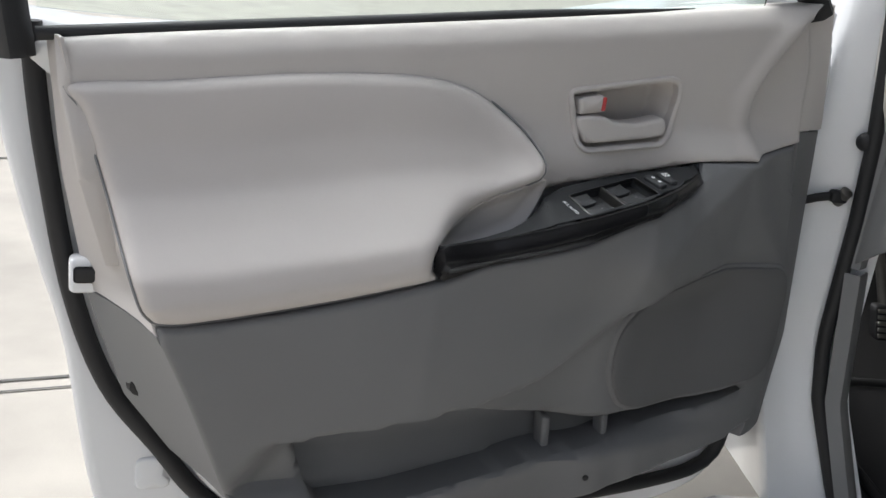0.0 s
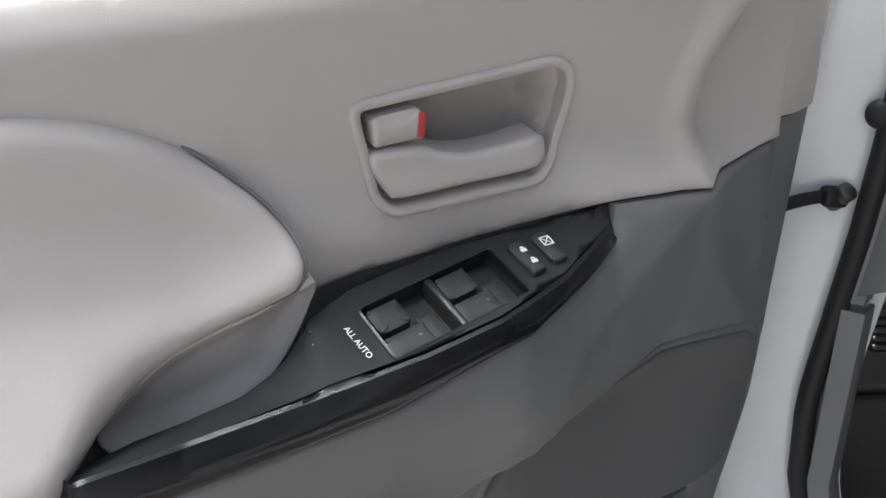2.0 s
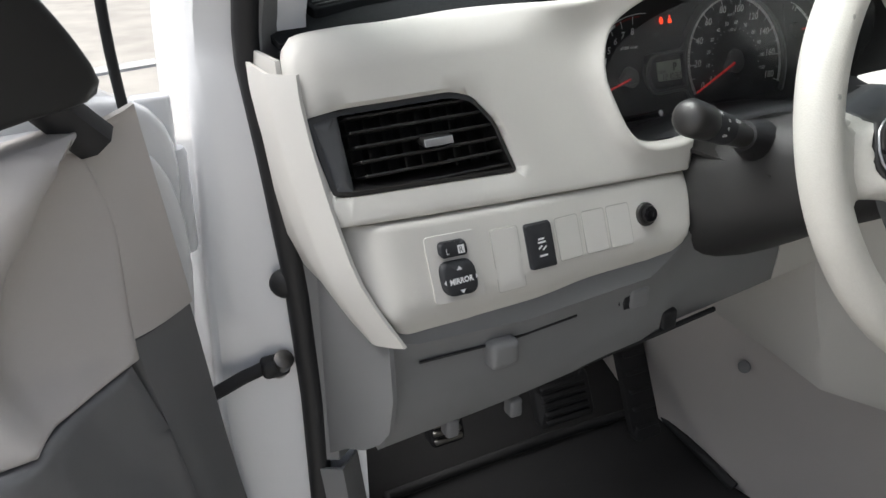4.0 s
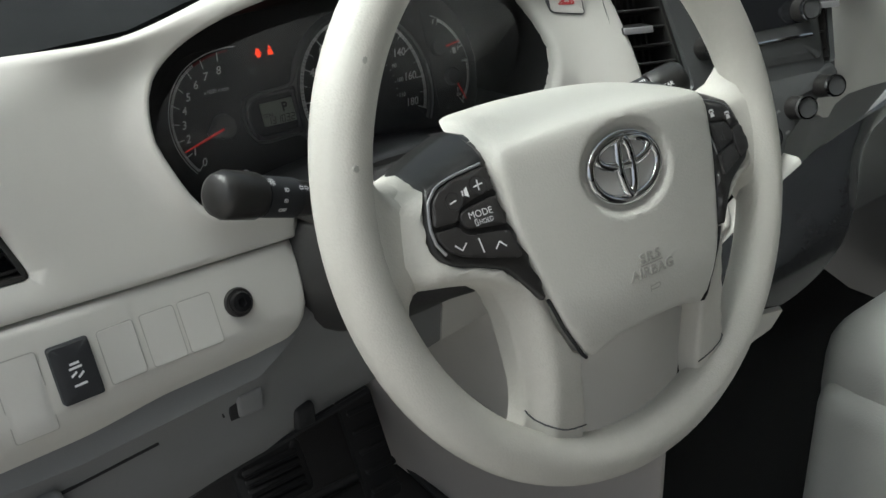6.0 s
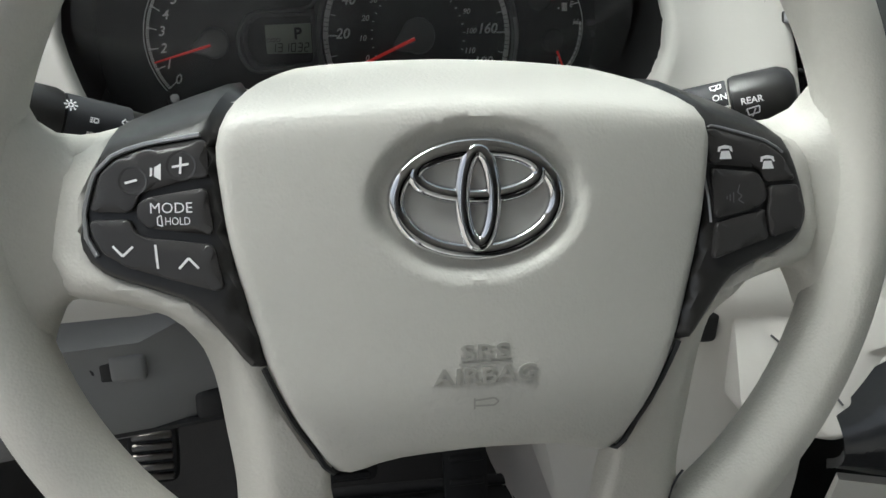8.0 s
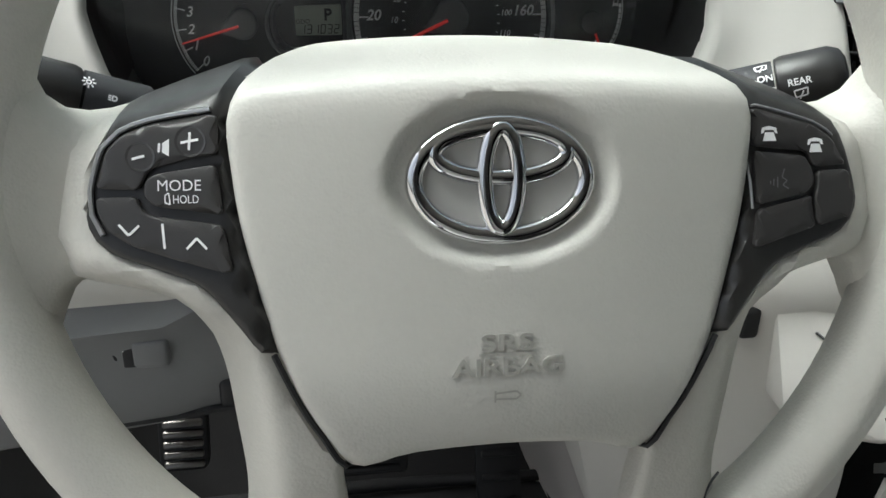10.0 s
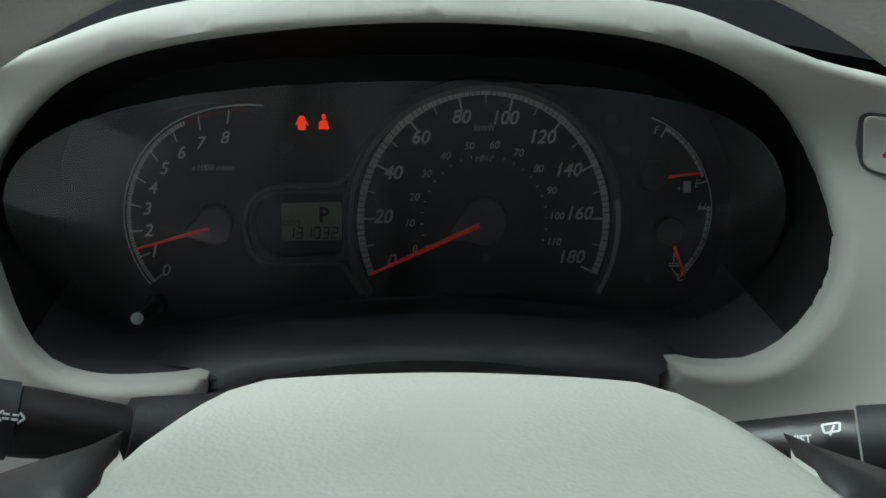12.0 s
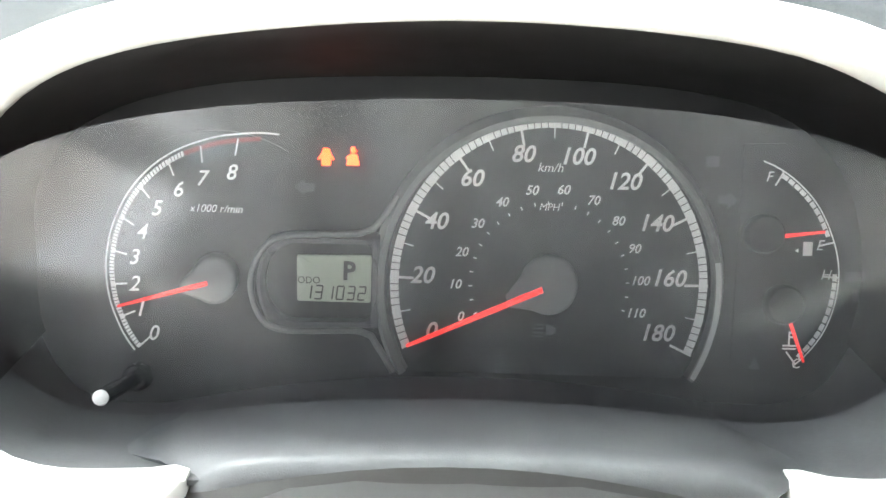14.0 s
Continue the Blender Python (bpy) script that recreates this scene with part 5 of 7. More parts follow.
_across, _along = Vector((1, 0, 0)), Vector((0, math.sin(LEAN), math.cos(LEAN)))
WHEEL_U = _across * math.cos(TURN) + _along * math.sin(TURN)
WHEEL_V = _along * math.cos(TURN) - _across * math.sin(TURN)
WHEEL_W = Vector((0, -math.cos(LEAN), math.sin(LEAN)))


def on_wheel(u, v, w):
    return WHEEL_O + WHEEL_U * u + WHEEL_V * v + WHEEL_W * w


wheel = thing("steering_wheel", tuple(on_wheel(0, 0, -0.06)), "pale beige three-spoke steering wheel with black button pods", "steering wheel")
RIM_R, RIM_W = 0.169, -0.0195
rim_pts, rim_r = [], []
for k in range(120):
    a = 2 * math.pi * k / 120
    rim_pts.append(on_wheel(-0.002 + RIM_R * math.cos(a), -0.001 + RIM_R * math.sin(a), RIM_W))
    grip = math.exp(-((((math.degrees(a) - 90 + 180) % 360 - 180) ** 2 - 60 ** 2) / 2600) ** 2)
    rim_r.append(0.0151 + 0.0008 * grip)
part("rim", tube("rim", rim_pts, rim_r, 24, closed=True, up=WHEEL_W, flat=1.04), M_WHEEL, wheel, "worn beige urethane rim")
for v, r in ((0.087, 0.0023), (0.0385, 0.002)):
    u = -math.sqrt(0.1695 ** 2 - v * v)
    part("rim_nick", turned("rim_nick", [(r, 0), (r * 0.8, 0.0006), (0.0003, 0.0007)], on_wheel(u - 0.002, v, RIM_W + 0.0158), WHEEL_W, 10), M_EMBOSS, wheel)


def fall(u, v):
    """How far the pods and spokes roll back above the keys."""
    d = v - 0.0318 + 0.32 * (abs(u) - 0.0877)
    return 1.5 * (d + math.sqrt(d * d + 0.000006)) - 0.0012


def face_w(u, v):
    return 0.0002 - 0.17 * max(v, -0.03) - 0.17 * (abs(u) - 0.09)


def under_bag(u, v):
    """How far pods and spokes dip along the edge of the airbag cover."""
    edge = lerp(v, [-0.0965, -0.0857, -0.0735, -0.0552, -0.033, -0.0125, 0.004, 0.0205, 0.031, 0.0405], [0.0525, 0.0598, 0.067, 0.075, 0.081, 0.0857, 0.0878, 0.0888, 0.0875, 0.083])
    return 0.0105 * smooth(0.0018, -0.0025, abs(u) - edge) * smooth(-0.102, -0.095, v)


def pod_w(u, v):
    return face_w(u, v) - fall(u, v) - under_bag(u, v)


POD = [(-0.0805, 0.0440), (-0.091, 0.0410), (-0.103, 0.0370), (-0.116, 0.0320), (-0.1245, 0.0275), (-0.1275, 0.0190), (-0.1315, 0.008), (-0.1345, -0.005), (-0.1343, -0.0132), (-0.1275, -0.0212), (-0.111, -0.0272), (-0.0988, -0.0323), (-0.0888, -0.0436), (-0.0805, -0.0542), (-0.0735, -0.0565), (-0.068, -0.05), (-0.077, -0.03), (-0.082, 0.0), (-0.082, 0.02), (-0.078, 0.04)]
POD_RING = curve(POD, step=0.004)


def arm_w(u, v):
    a = abs(u)
    up = face_w(u, v) - 0.0012 - 0.0065 * smooth(0.132, 0.147, a) - fall(u, v)
    if a < 0.136 and v > -0.058:
        q = np.array([[-a, v]])
        if inside(q, POD_RING)[0]:
            up -= 0.006 * smooth(0.0, 0.004, float(gap(q, POD_RING)[0]))
    if a > 0.0995:
        up -= 0.006 * smooth(0.007, 0.0, v - lerp(a, [0.0995, 0.1085, 0.126, 0.142, 0.147], [-0.047, -0.0378, -0.033, -0.0305, -0.0262]))
    low = lerp(v, [-0.155, -0.14, -0.12, -0.10, -0.06, -0.035], [-0.016, -0.012, -0.006, -0.001, 0.004, 0.0045])
    edge = lerp(v, [-0.15, -0.122, -0.105, -0.082, -0.061, -0.047, -0.038], [0.093, 0.090, 0.0885, 0.091, 0.094, 0.0995, 0.11])
    low -= 0.012 * smooth(0.0145, 0.001, edge - a)
    k = smooth(-0.052, -0.034, v)
    return low * (1 - k) + up * k - under_bag(u, v)


def web_w(u, v):
    a = abs(u)
    w = lerp(a, [0.10, 0.135, 0.147, 0.152, 0.158, 0.163, 0.169, 0.175], [-0.022, -0.0175, -0.0148, -0.013, -0.0096, -0.0066, -0.0056, -0.0062])
    return w - 0.7 * max(0.0, fall(u, v)) * smooth(0.152, 0.135, a)


WEB = [(-0.166, 0.058), (-0.157, 0.046), (-0.1525, 0.038), (-0.1495, 0.0305), (-0.145, 0.0262), (-0.138, 0.025), (-0.128, 0.0262), (-0.118, 0.029), (-0.10, 0.034), (-0.085, 0.036), (-0.08, 0.0), (-0.09, -0.034), (-0.115, -0.0335), (-0.134, -0.032), (-0.1405, -0.0332), (-0.1445, -0.037), (-0.1475, -0.044), (-0.153, -0.058), (-0.163, -0.062), (-0.1705, -0.03), (-0.172, 0.02)]
ARM = [(-0.1385, 0.024), (-0.1425, 0.0115), (-0.1455, -0.003), (-0.147, -0.0165), (-0.147, -0.0262), (-0.142, -0.0305), (-0.126, -0.033), (-0.1085, -0.0378), (-0.0995, -0.047), (-0.094, -0.061), (-0.091, -0.082), (-0.0885, -0.105), (-0.090, -0.122), (-0.096, -0.138), (-0.085, -0.15), (-0.06, -0.155), (-0.0525, -0.142), (-0.0525, -0.12), (-0.0545, -0.10), (-0.05, -0.085), (-0.06, -0.05), (-0.072, 0.0), (-0.075, 0.04), (-0.088, 0.038), (-0.105, 0.0335), (-0.1215, 0.0285), (-0.131, 0.0262)]
for sgn in (1, -1):
    part("rim_web", relief("rim_web", curve([(sgn * u - 0.002, v) for u, v in WEB], step=0.006), web_w, on_wheel, cell=0.006, roll=0.007, depth=0.012), M_WHEEL, wheel)
    part("spoke", relief("spoke", curve([(sgn * u, v) for u, v in ARM], step=0.005), arm_w, on_wheel, cell=0.0055, roll=0.004, depth=0.012), M_WHEEL, wheel)
    seam = [on_wheel(sgn * u, v, arm_w(u, v) + 0.0002) for u, v in curve([(-0.0905, -0.1165), (-0.082, -0.128), (-0.068, -0.1365), (-0.053, -0.1396)], False, 0.004)]
    part("spoke_seam", tube("spoke_seam", seam, 0.0005, 6), M_SHROUD, wheel)


def on_pod(u, v, h):
    return on_wheel(u, v, pod_w(u, v) + h)


KEYS_L = {"volume_key": [(-0.131, -0.0003), (-0.1274, 0.012), (-0.1225, 0.0166), (-0.1129, 0.0201), (-0.094, 0.0231), (-0.0918, 0.0222), (-0.0918, 0.0103), (-0.0988, 0.0099), (-0.1139, 0.0057), (-0.1171, -0.0007)],
          "mode_key": [(-0.1152, 0.0023), (-0.1121, 0.0041), (-0.0925, 0.0071), (-0.0907, -0.0088), (-0.1127, -0.0059), (-0.1157, -0.0025)],
          "seek_key": [(-0.1312, -0.0031), (-0.1178, -0.003), (-0.1166, -0.0068), (-0.1129, -0.0092), (-0.0909, -0.012), (-0.0881, -0.0263), (-0.0906, -0.0272), (-0.1062, -0.0228), (-0.1192, -0.0188), (-0.1274, -0.0138), (-0.1306, -0.0079)]}
KEYS_R = {"phone_key": [(0.0899, 0.0228), (0.0927, 0.023), (0.1162, 0.0168), (0.1234, 0.0122), (0.1290, 0.0028), (0.1145, 0.0024), (0.1124, 0.0078), (0.0903, 0.0100)],
          "talk_key": [(0.0906, 0.0084), (0.1115, 0.0062), (0.1145, 0.001), (0.1150, -0.0035), (0.1112, -0.0068), (0.0911, -0.0103)],
          "blank_key": [(0.0911, -0.0119), (0.1112, -0.0084), (0.1135, -0.0078), (0.1146, -0.0188), (0.0987, -0.0226), (0.0888, -0.0252)],
          "end_key": [(0.1162, 0.0008), (0.1299, 0.001), (0.1321, -0.009), (0.1301, -0.0156), (0.1158, -0.0187), (0.1148, -0.0080), (0.1165, -0.0045)]}


def dimple(u0, v0, r, key):
    ring = [(u0 + r * math.cos(a), v0 + r * math.sin(a)) for a in np.linspace(0, 2 * math.pi, 28, endpoint=False)]
    part("key_dimple", relief("key_dimple", ring, lambda a, b: 0.0026 - 0.0012 * max(0.0, 1 - ((a - u0) ** 2 + (b - v0) ** 2) / (r * r)) ** 1.5, on_pod, cell=0.0012, roll=0, depth=0.0004), M_KEY_DISH, key)


for sgn, keys in ((1, KEYS_L), (-1, KEYS_R)):
    pod = part("button_pod", relief("button_pod", curve([(sgn * u, v) for u, v in POD], step=0.004), pod_w, on_wheel, cell=0.0045, roll=0.0022, depth=0.014), M_SATIN, wheel, "satin black button pod")
    for nm, pts in keys.items():
        key = part(nm, relief(nm, rounded(pts, 0.0022), lambda a, b: 0.0024, on_pod, cell=0.0024, roll=0.0008, depth=0.004), M_KEY, pod)
        if nm == "mode_key":
            part("word_mode", lettering("word_mode", "MODE", 0.0050, on_pod, (-0.1042, 0.0007), lift=0.0027), M_PRINT, key, "white word MODE")
            part("word_hold", lettering("word_hold", "HOLD", 0.0037, lambda a, b, h: on_pod(-0.1022 + (a + 0.1022) * 0.82, b, h), (-0.1022, -0.0037), lift=0.0027), M_PRINT, key, "white word HOLD")
            part("key_symbol", bars("key_symbol", [((-0.1088, -0.0024), (-0.1088, -0.0048)), ((-0.1088, -0.0024), (-0.1076, -0.0017)), ((-0.1076, -0.0017), (-0.1072, -0.0053)), ((-0.1072, -0.0053), (-0.1088, -0.0048))], 0.0004, on_pod, 0.0027), M_PRINT, key)
        elif nm == "volume_key":
            dimple(-0.1164, 0.0098, 0.0048, key)
            dimple(-0.1004, 0.0145, 0.0050, key)
            part("key_symbol", bars("key_symbol", [((-0.1190, 0.0091), (-0.1150, 0.0101)), ((-0.1034, 0.0141), (-0.0978, 0.0151)), ((-0.1008, 0.0118), (-0.1004, 0.0174))], 0.0008, on_pod, 0.0029), M_PRINT, key)
            part("speaker_mark", flat_shape("speaker_mark", [[(-0.1108, 0.0112), (-0.1100, 0.0112), (-0.1098, 0.0140), (-0.1106, 0.0140)], [(-0.1094, 0.0112), (-0.1072, 0.0098), (-0.1070, 0.0154), (-0.1092, 0.0141)]], on_pod, 0.0027), M_PRINT, key)
        elif nm == "seek_key":
            part("key_symbol", bars("key_symbol", [((-0.1238, -0.0115), (-0.1206, -0.0149)), ((-0.1206, -0.0149), (-0.1172, -0.0118)), ((-0.1099, -0.0113), (-0.1093, -0.0192)), ((-0.1024, -0.0194), (-0.0992, -0.0160)), ((-0.0992, -0.0160), (-0.0960, -0.0194))], 0.0008, on_pod, 0.0027), M_PRINT, key)
        elif nm == "phone_key":
            for u0, v0 in ((0.0966, 0.0143), (0.1157, 0.0100)):
                part("phone_mark", flat_shape("phone_mark", [[(u0 - 0.0028, v0 - 0.0026), (u0 + 0.0028, v0 - 0.0026), (u0 + 0.0018, v0 + 0.0004), (u0 - 0.0018, v0 + 0.0004)], [(u0 - 0.0034, v0), (u0 - 0.0024, v0 + 0.0002), (u0 - 0.0018, v0 + 0.0012), (u0 + 0.0018, v0 + 0.0012), (u0 + 0.0024, v0 + 0.0002), (u0 + 0.0034, v0), (u0 + 0.0030, v0 + 0.0020), (u0, v0 + 0.0026), (u0 - 0.0030, v0 + 0.0020)]], on_pod, 0.0027), M_PRINT, key)
        elif nm == "talk_key":
            part("talk_mark", bars("talk_mark", [((0.1022, 0.0020), (0.1010, -0.0008)), ((0.1010, -0.0008), (0.1030, -0.0022)), ((0.1030, -0.0022), (0.1012, -0.0036)), ((0.1012, -0.0036), (0.1036, -0.0050)), ((0.0992, -0.0008), (0.0990, -0.0044)), ((0.0976, -0.0014), (0.0974, -0.0038)), ((0.0962, -0.002), (0.0961, -0.0032))], 0.0005, on_pod, 0.0027), M_DIAL_RING, key)
part("pod_trim", tube("pod_trim", [on_pod(u, v, 0.0012) for u, v in curve([(-0.1290, -0.0150), (-0.1324, -0.0085), (-0.1328, -0.001), (-0.1290, 0.0125), (-0.1235, 0.0178), (-0.1130, 0.0216), (-0.094, 0.0246)], False, 0.004)], 0.0009, 6), M_SILVER, wheel, "silver line round the keys")
part("pod_trim", tube("pod_trim", [on_pod(u, v, 0.001) for u, v in curve([(0.0893, -0.0115), (0.0884, 0.008), (0.0882, 0.0222), (0.0922, 0.0243), (0.1165, 0.0182), (0.1243, 0.0133)], False, 0.004)], 0.0005, 6), M_SILVER, wheel, "silver line round the keys")


# airbag cover, folded back along its top
def bag_w(u, v):
    w = 0.0130 - 1.1 * u * u - 5.0 * max(0.0, -0.06 - v) ** 2
    fold = v - 0.0350 + 0.62 * u * u
    w -= lerp(abs(u), [0.05, 0.085], [2.0, 1.5]) * (fold + math.sqrt(fold * fold + 0.000008)) - 0.0006
    q = ((u + 0.0012) / 0.0362) ** 2 + ((v - 0.0008) / 0.0258) ** 2
    return w - 0.0048 * smooth(1.18, 0.84, q)


half_bag = [(0.05, 0.0512), (0.068, 0.0462), (0.0785, 0.0395), (0.0850, 0.0315), (0.0888, 0.0205), (0.0878, 0.004), (0.0857, -0.0125), (0.081, -0.033), (0.075, -0.0552), (0.067, -0.0735), (0.0598, -0.0857), (0.0525, -0.0965), (0.0475, -0.0972), (0.0415, -0.0955), (0.03, -0.0921)]
bag_ring = curve([(0.0, 0.0535)] + half_bag + [(0.0, -0.0903)] + [(-u, v) for u, v in half_bag[::-1]], step=0.005)
bag = part("airbag_cover", relief("airbag_cover", bag_ring, bag_w, on_wheel, cell=0.0026, roll=0.004, depth=0.019), M_AIRBAG, wheel, "grained beige airbag cover")
part("hub_backing", relief("hub_backing", np.array([(u, min(v, 0.028)) for u, v in offset_ring(bag_ring, -0.001)])[::2], lambda u, v: 0.006 - 1.1 * u * u - 0.02, on_wheel, cell=0.012, roll=0.002, depth=0.03), M_SHROUD, wheel)

for sgn in (1, -1):
    side = [(u + 0.0014, v) for u, v in half_bag if -0.0966 < v < -0.034]
    part("cover_gap", tube("cover_gap", [on_wheel(sgn * u, v, arm_w(sgn * u, v) + 0.0022) for u, v in curve(side, False, 0.004)], 0.0011, 6), M_RUBBER, wheel, "dark gap beside the airbag cover")


def on_bag(u, v, h):
    return on_wheel(u, v, bag_w(u, v) + h)


# badge: chrome ellipses on a pale plate
BADGE = (-0.0012, 0.0008, 0.0088)
badge = part("badge", relief("badge", [(0.0305 * math.cos(a), 0.0205 * math.sin(a)) for a in np.linspace(0, 2 * math.pi, 48, endpoint=False)], lambda u, v: 0.0, lambda u, v, h: on_wheel(BADGE[0] + u, BADGE[1] + v, BADGE[2] + h), cell=0.008, roll=0.001, depth=0.006), M_BADGE, wheel, "oval badge of chrome rings")


def ellipse(name, cu, cv, ru, rv, r, lift, flat=0.7):
    pts = [on_wheel(BADGE[0] + cu + ru * math.cos(a), BADGE[1] + cv + rv * math.sin(a), BADGE[2] + lift) for a in np.linspace(0, 2 * math.pi, 72, endpoint=False)]
    return tube(name, pts, r, 12, closed=True, flat=flat, up=WHEEL_W)


part("outer_ring", ellipse("outer_ring", 0, 0, 0.0286, 0.0185, 0.0031, 0.0006, flat=0.75), M_CHROME, badge)
part("cross_ring", ellipse("cross_ring", 0, 0.0088, 0.0220, 0.0080, 0.0029, 0.0010, flat=0.75), M_CHROME, badge)
part("upright_ring", ellipse("upright_ring", 0, 0.0004, 0.0056, 0.0163, 0.0029, 0.0016, flat=0.75), M_CHROME, badge)
# raised words and marks, darkened all over in place of their edge shadows
for txt, v, size, wide in (("SRS", -0.0525, 0.0080, 1.5), ("AIRBAG", -0.0608, 0.0082, 1.32)):
    part("embossed_word", lettering("embossed_word", txt, size, lambda a, b, h, wide=wide: on_bag(a * wide, b, h), (0.0, v), lift=0.0003, thick=0.0003, bold=0.00015), M_EMBOSS, bag, "embossed word " + txt)
part("embossed_line", bars("embossed_line", [((-0.0097, -0.0566), (0.0097, -0.0566))], 0.0009, on_bag, 0.0007), M_EMBOSS, bag)
part("horn_mark", bars("horn_mark", [((-0.0042, -0.0690), (-0.0042, -0.0732)), ((-0.0042, -0.0700), (0.0030, -0.0694)), ((0.0030, -0.0694), (0.0046, -0.0708)), ((0.0046, -0.0708), (0.0030, -0.0722)), ((0.0030, -0.0722), (-0.0042, -0.0720))], 0.0007, on_bag, 0.0007), M_EMBOSS, bag)

# column cover between wheel and instruments
column = thing("steering_column", (0, 0.2, 0.98), "black plastic steering column cover", "column cover")


def ring_of(y, zc, hw, hh, n=28, power=2.8):
    out = []
    for k in range(n):
        a = 2 * math.pi * k / n
        ca, sa = math.cos(a), math.sin(a)
        out.append((hw * math.copysign(abs(ca) ** (2 / power), ca), y, zc + hh * math.copysign(abs(sa) ** (2 / power), sa)))
    return out


part("cover", sheet("cover", [ring_of(0.060, 1.090, 0.040, 0.036), ring_of(0.075, 1.086, 0.056, 0.046), ring_of(0.11, 1.070, 0.070, 0.052), ring_of(0.16, 1.050, 0.088, 0.061), ring_of(0.21, 1.020, 0.102, 0.066), ring_of(0.26, 1.0, 0.106, 0.070)], 0.003, closed=True), M_COLUMN, column)
upper_cov = []
for k in np.linspace(0, 1, 6):
    y = 0.15 + 0.095 * k
    upper_cov.append([(x * (0.85 + 0.15 * k), y, 1.058 + 0.004 * k + 0.020 * (1 - (x / 0.105) ** 2)) for x in np.linspace(-0.1, 0.1, 14)])
part("upper_cover", sheet("upper_cover", upper_cov, 0.004), M_SATIN, column, "black upper cover below the instruments")


def stalk(name, base, tip, label, marks):
    st = thing(name, base, label, "stalk", "column stalks")
    b, t = Vector(base), Vector(tip)
    ax = (t - b).normalized()
    path = [b, b.lerp(t, 0.3), b.lerp(t, 0.55), b.lerp(t, 0.57), b.lerp(t, 0.78), b.lerp(t, 0.79), b.lerp(t, 0.96), t]
    part("shaft", tube("shaft", path[:4], [0.008, 0.0095, 0.0115, 0.0115], 16), M_SATIN, st)
    part("collar", tube("collar", [b.lerp(t, 0.575), b.lerp(t, 0.77)], [0.0125, 0.0128], 20), M_SWITCH, st)
    part("end_knob", tube("end_knob", [b.lerp(t, 0.78), b.lerp(t, 0.80), b.lerp(t, 0.95), b.lerp(t, 0.985), t], [0.0132, 0.0142, 0.0145, 0.0125, 0.009], 20), M_SATIN, st)
    side = Vector((0, -0.80, 0.60))
    side = (side - ax * side.dot(ax)).normalized()
    up = ax.cross(side) if ax.x < 0 else side.cross(ax)
    if up.z < 0:
        up = -up
    along = ax if ax.x > 0 else -ax
    origin = b if ax.x > 0 else t
    ln = (t - b).length
    for what, a, c, size in marks:
        r = 0.0150 if a / ln > 0.78 or (ax.x < 0 and a / ln < 0.22) else 0.0133

        def place(p, q, h, r=r):
            ang = q / r
            return origin + along * p + side * ((r + h) * math.cos(ang)) + up * ((r + h) * math.sin(ang))

        if isinstance(what, str):
            part("lettering", lettering("lettering", what, size, place, (a, c), lift=0.0003, bold=0.0001), M_PRINT, st, "white word " + what)
        else:
            part("symbol", bars("symbol", [((a + p[0] * size, c + p[1] * size), (a + q[0] * size, c + q[1] * size)) for p, q in what], 0.0007, place, 0.0003), M_PRINT, st)
    return st


LAMP = [((-0.4, -0.4), (-0.4, 0.4)), ((-0.4, 0.4), (0.3, 0.3)), ((0.3, 0.3), (0.3, -0.3)), ((0.3, -0.3), (-0.4, -0.4)), ((-1.1, 0.35), (-0.6, 0.35)), ((-1.1, 0), (-0.6, 0)), ((-1.1, -0.35), (-0.6, -0.35))]
SUNMARK = [((math.cos(a) * 0.55, math.sin(a) * 0.55), (math.cos(a) * 1.0, math.sin(a) * 1.0)) for a in np.linspace(0, 2 * math.pi, 8, endpoint=False)] + [((0.35 * math.cos(a), 0.35 * math.sin(a)), (0.35 * math.cos(a + 0.8), 0.35 * math.sin(a + 0.8))) for a in np.linspace(0, 2 * math.pi, 8, endpoint=False)]
ARROWS = [((-1.2, 0), (-0.7, 0.5)), ((-1.2, 0), (-0.7, -0.5)), ((-0.7, 0.2), (-0.1, 0.2)), ((-0.7, -0.2), (-0.1, -0.2)), ((1.2, 0), (0.7, 0.5)), ((1.2, 0), (0.7, -0.5)), ((0.7, 0.2), (0.1, 0.2)), ((0.7, -0.2), (0.1, -0.2))]
WIPE = [((-0.8, -0.6), (-1.0, 0.4)), ((-1.0, 0.4), (0.9, 0.6)), ((0.9, 0.6), (0.8, -0.4)), ((0.8, -0.4), (-0.8, -0.6)), ((-0.3, -0.9), (0.3, 0.3))]
stalk("turn_stalk", (-0.060, 0.180, 1.075), (-0.193, 0.140, 1.128), "black turn signal stalk with white light symbols", [(SUNMARK, 0.035, 0.004, 0.0030), (LAMP, 0.0465, -0.001, 0.0026), (LAMP, 0.0455, -0.0075, 0.0022), ("OFF", 0.044, -0.0135, 0.0036), (ARROWS, 0.0615, 0.001, 0.0033)])
stalk("wiper_stalk", (0.058, 0.150, 1.092), (0.175, 0.101, 1.131), "black wiper stalk with white words", [("ON", 0.0985, 0.0015, 0.0043), ("INT", 0.0995, -0.0045, 0.0042), ("OFF", 0.0995, -0.0105, 0.0042), ("REAR", 0.1125, -0.003, 0.0042), (WIPE, 0.1125, -0.0080, 0.003), (WIPE, 0.0975, 0.0075, 0.0027), ("MIST", 0.0600, 0.003, 0.0032), ("OFF", 0.0605, -0.001, 0.0032), ("INT", 0.0605, -0.005, 0.0032), (WIPE, 0.0690, 0.006, 0.0026)])
part("boot", tube("boot", [(-0.078, 0.1746, 1.0822), (-0.105, 0.1665, 1.093)], [0.019, 0.0125], 16), M_RUBBER, column)
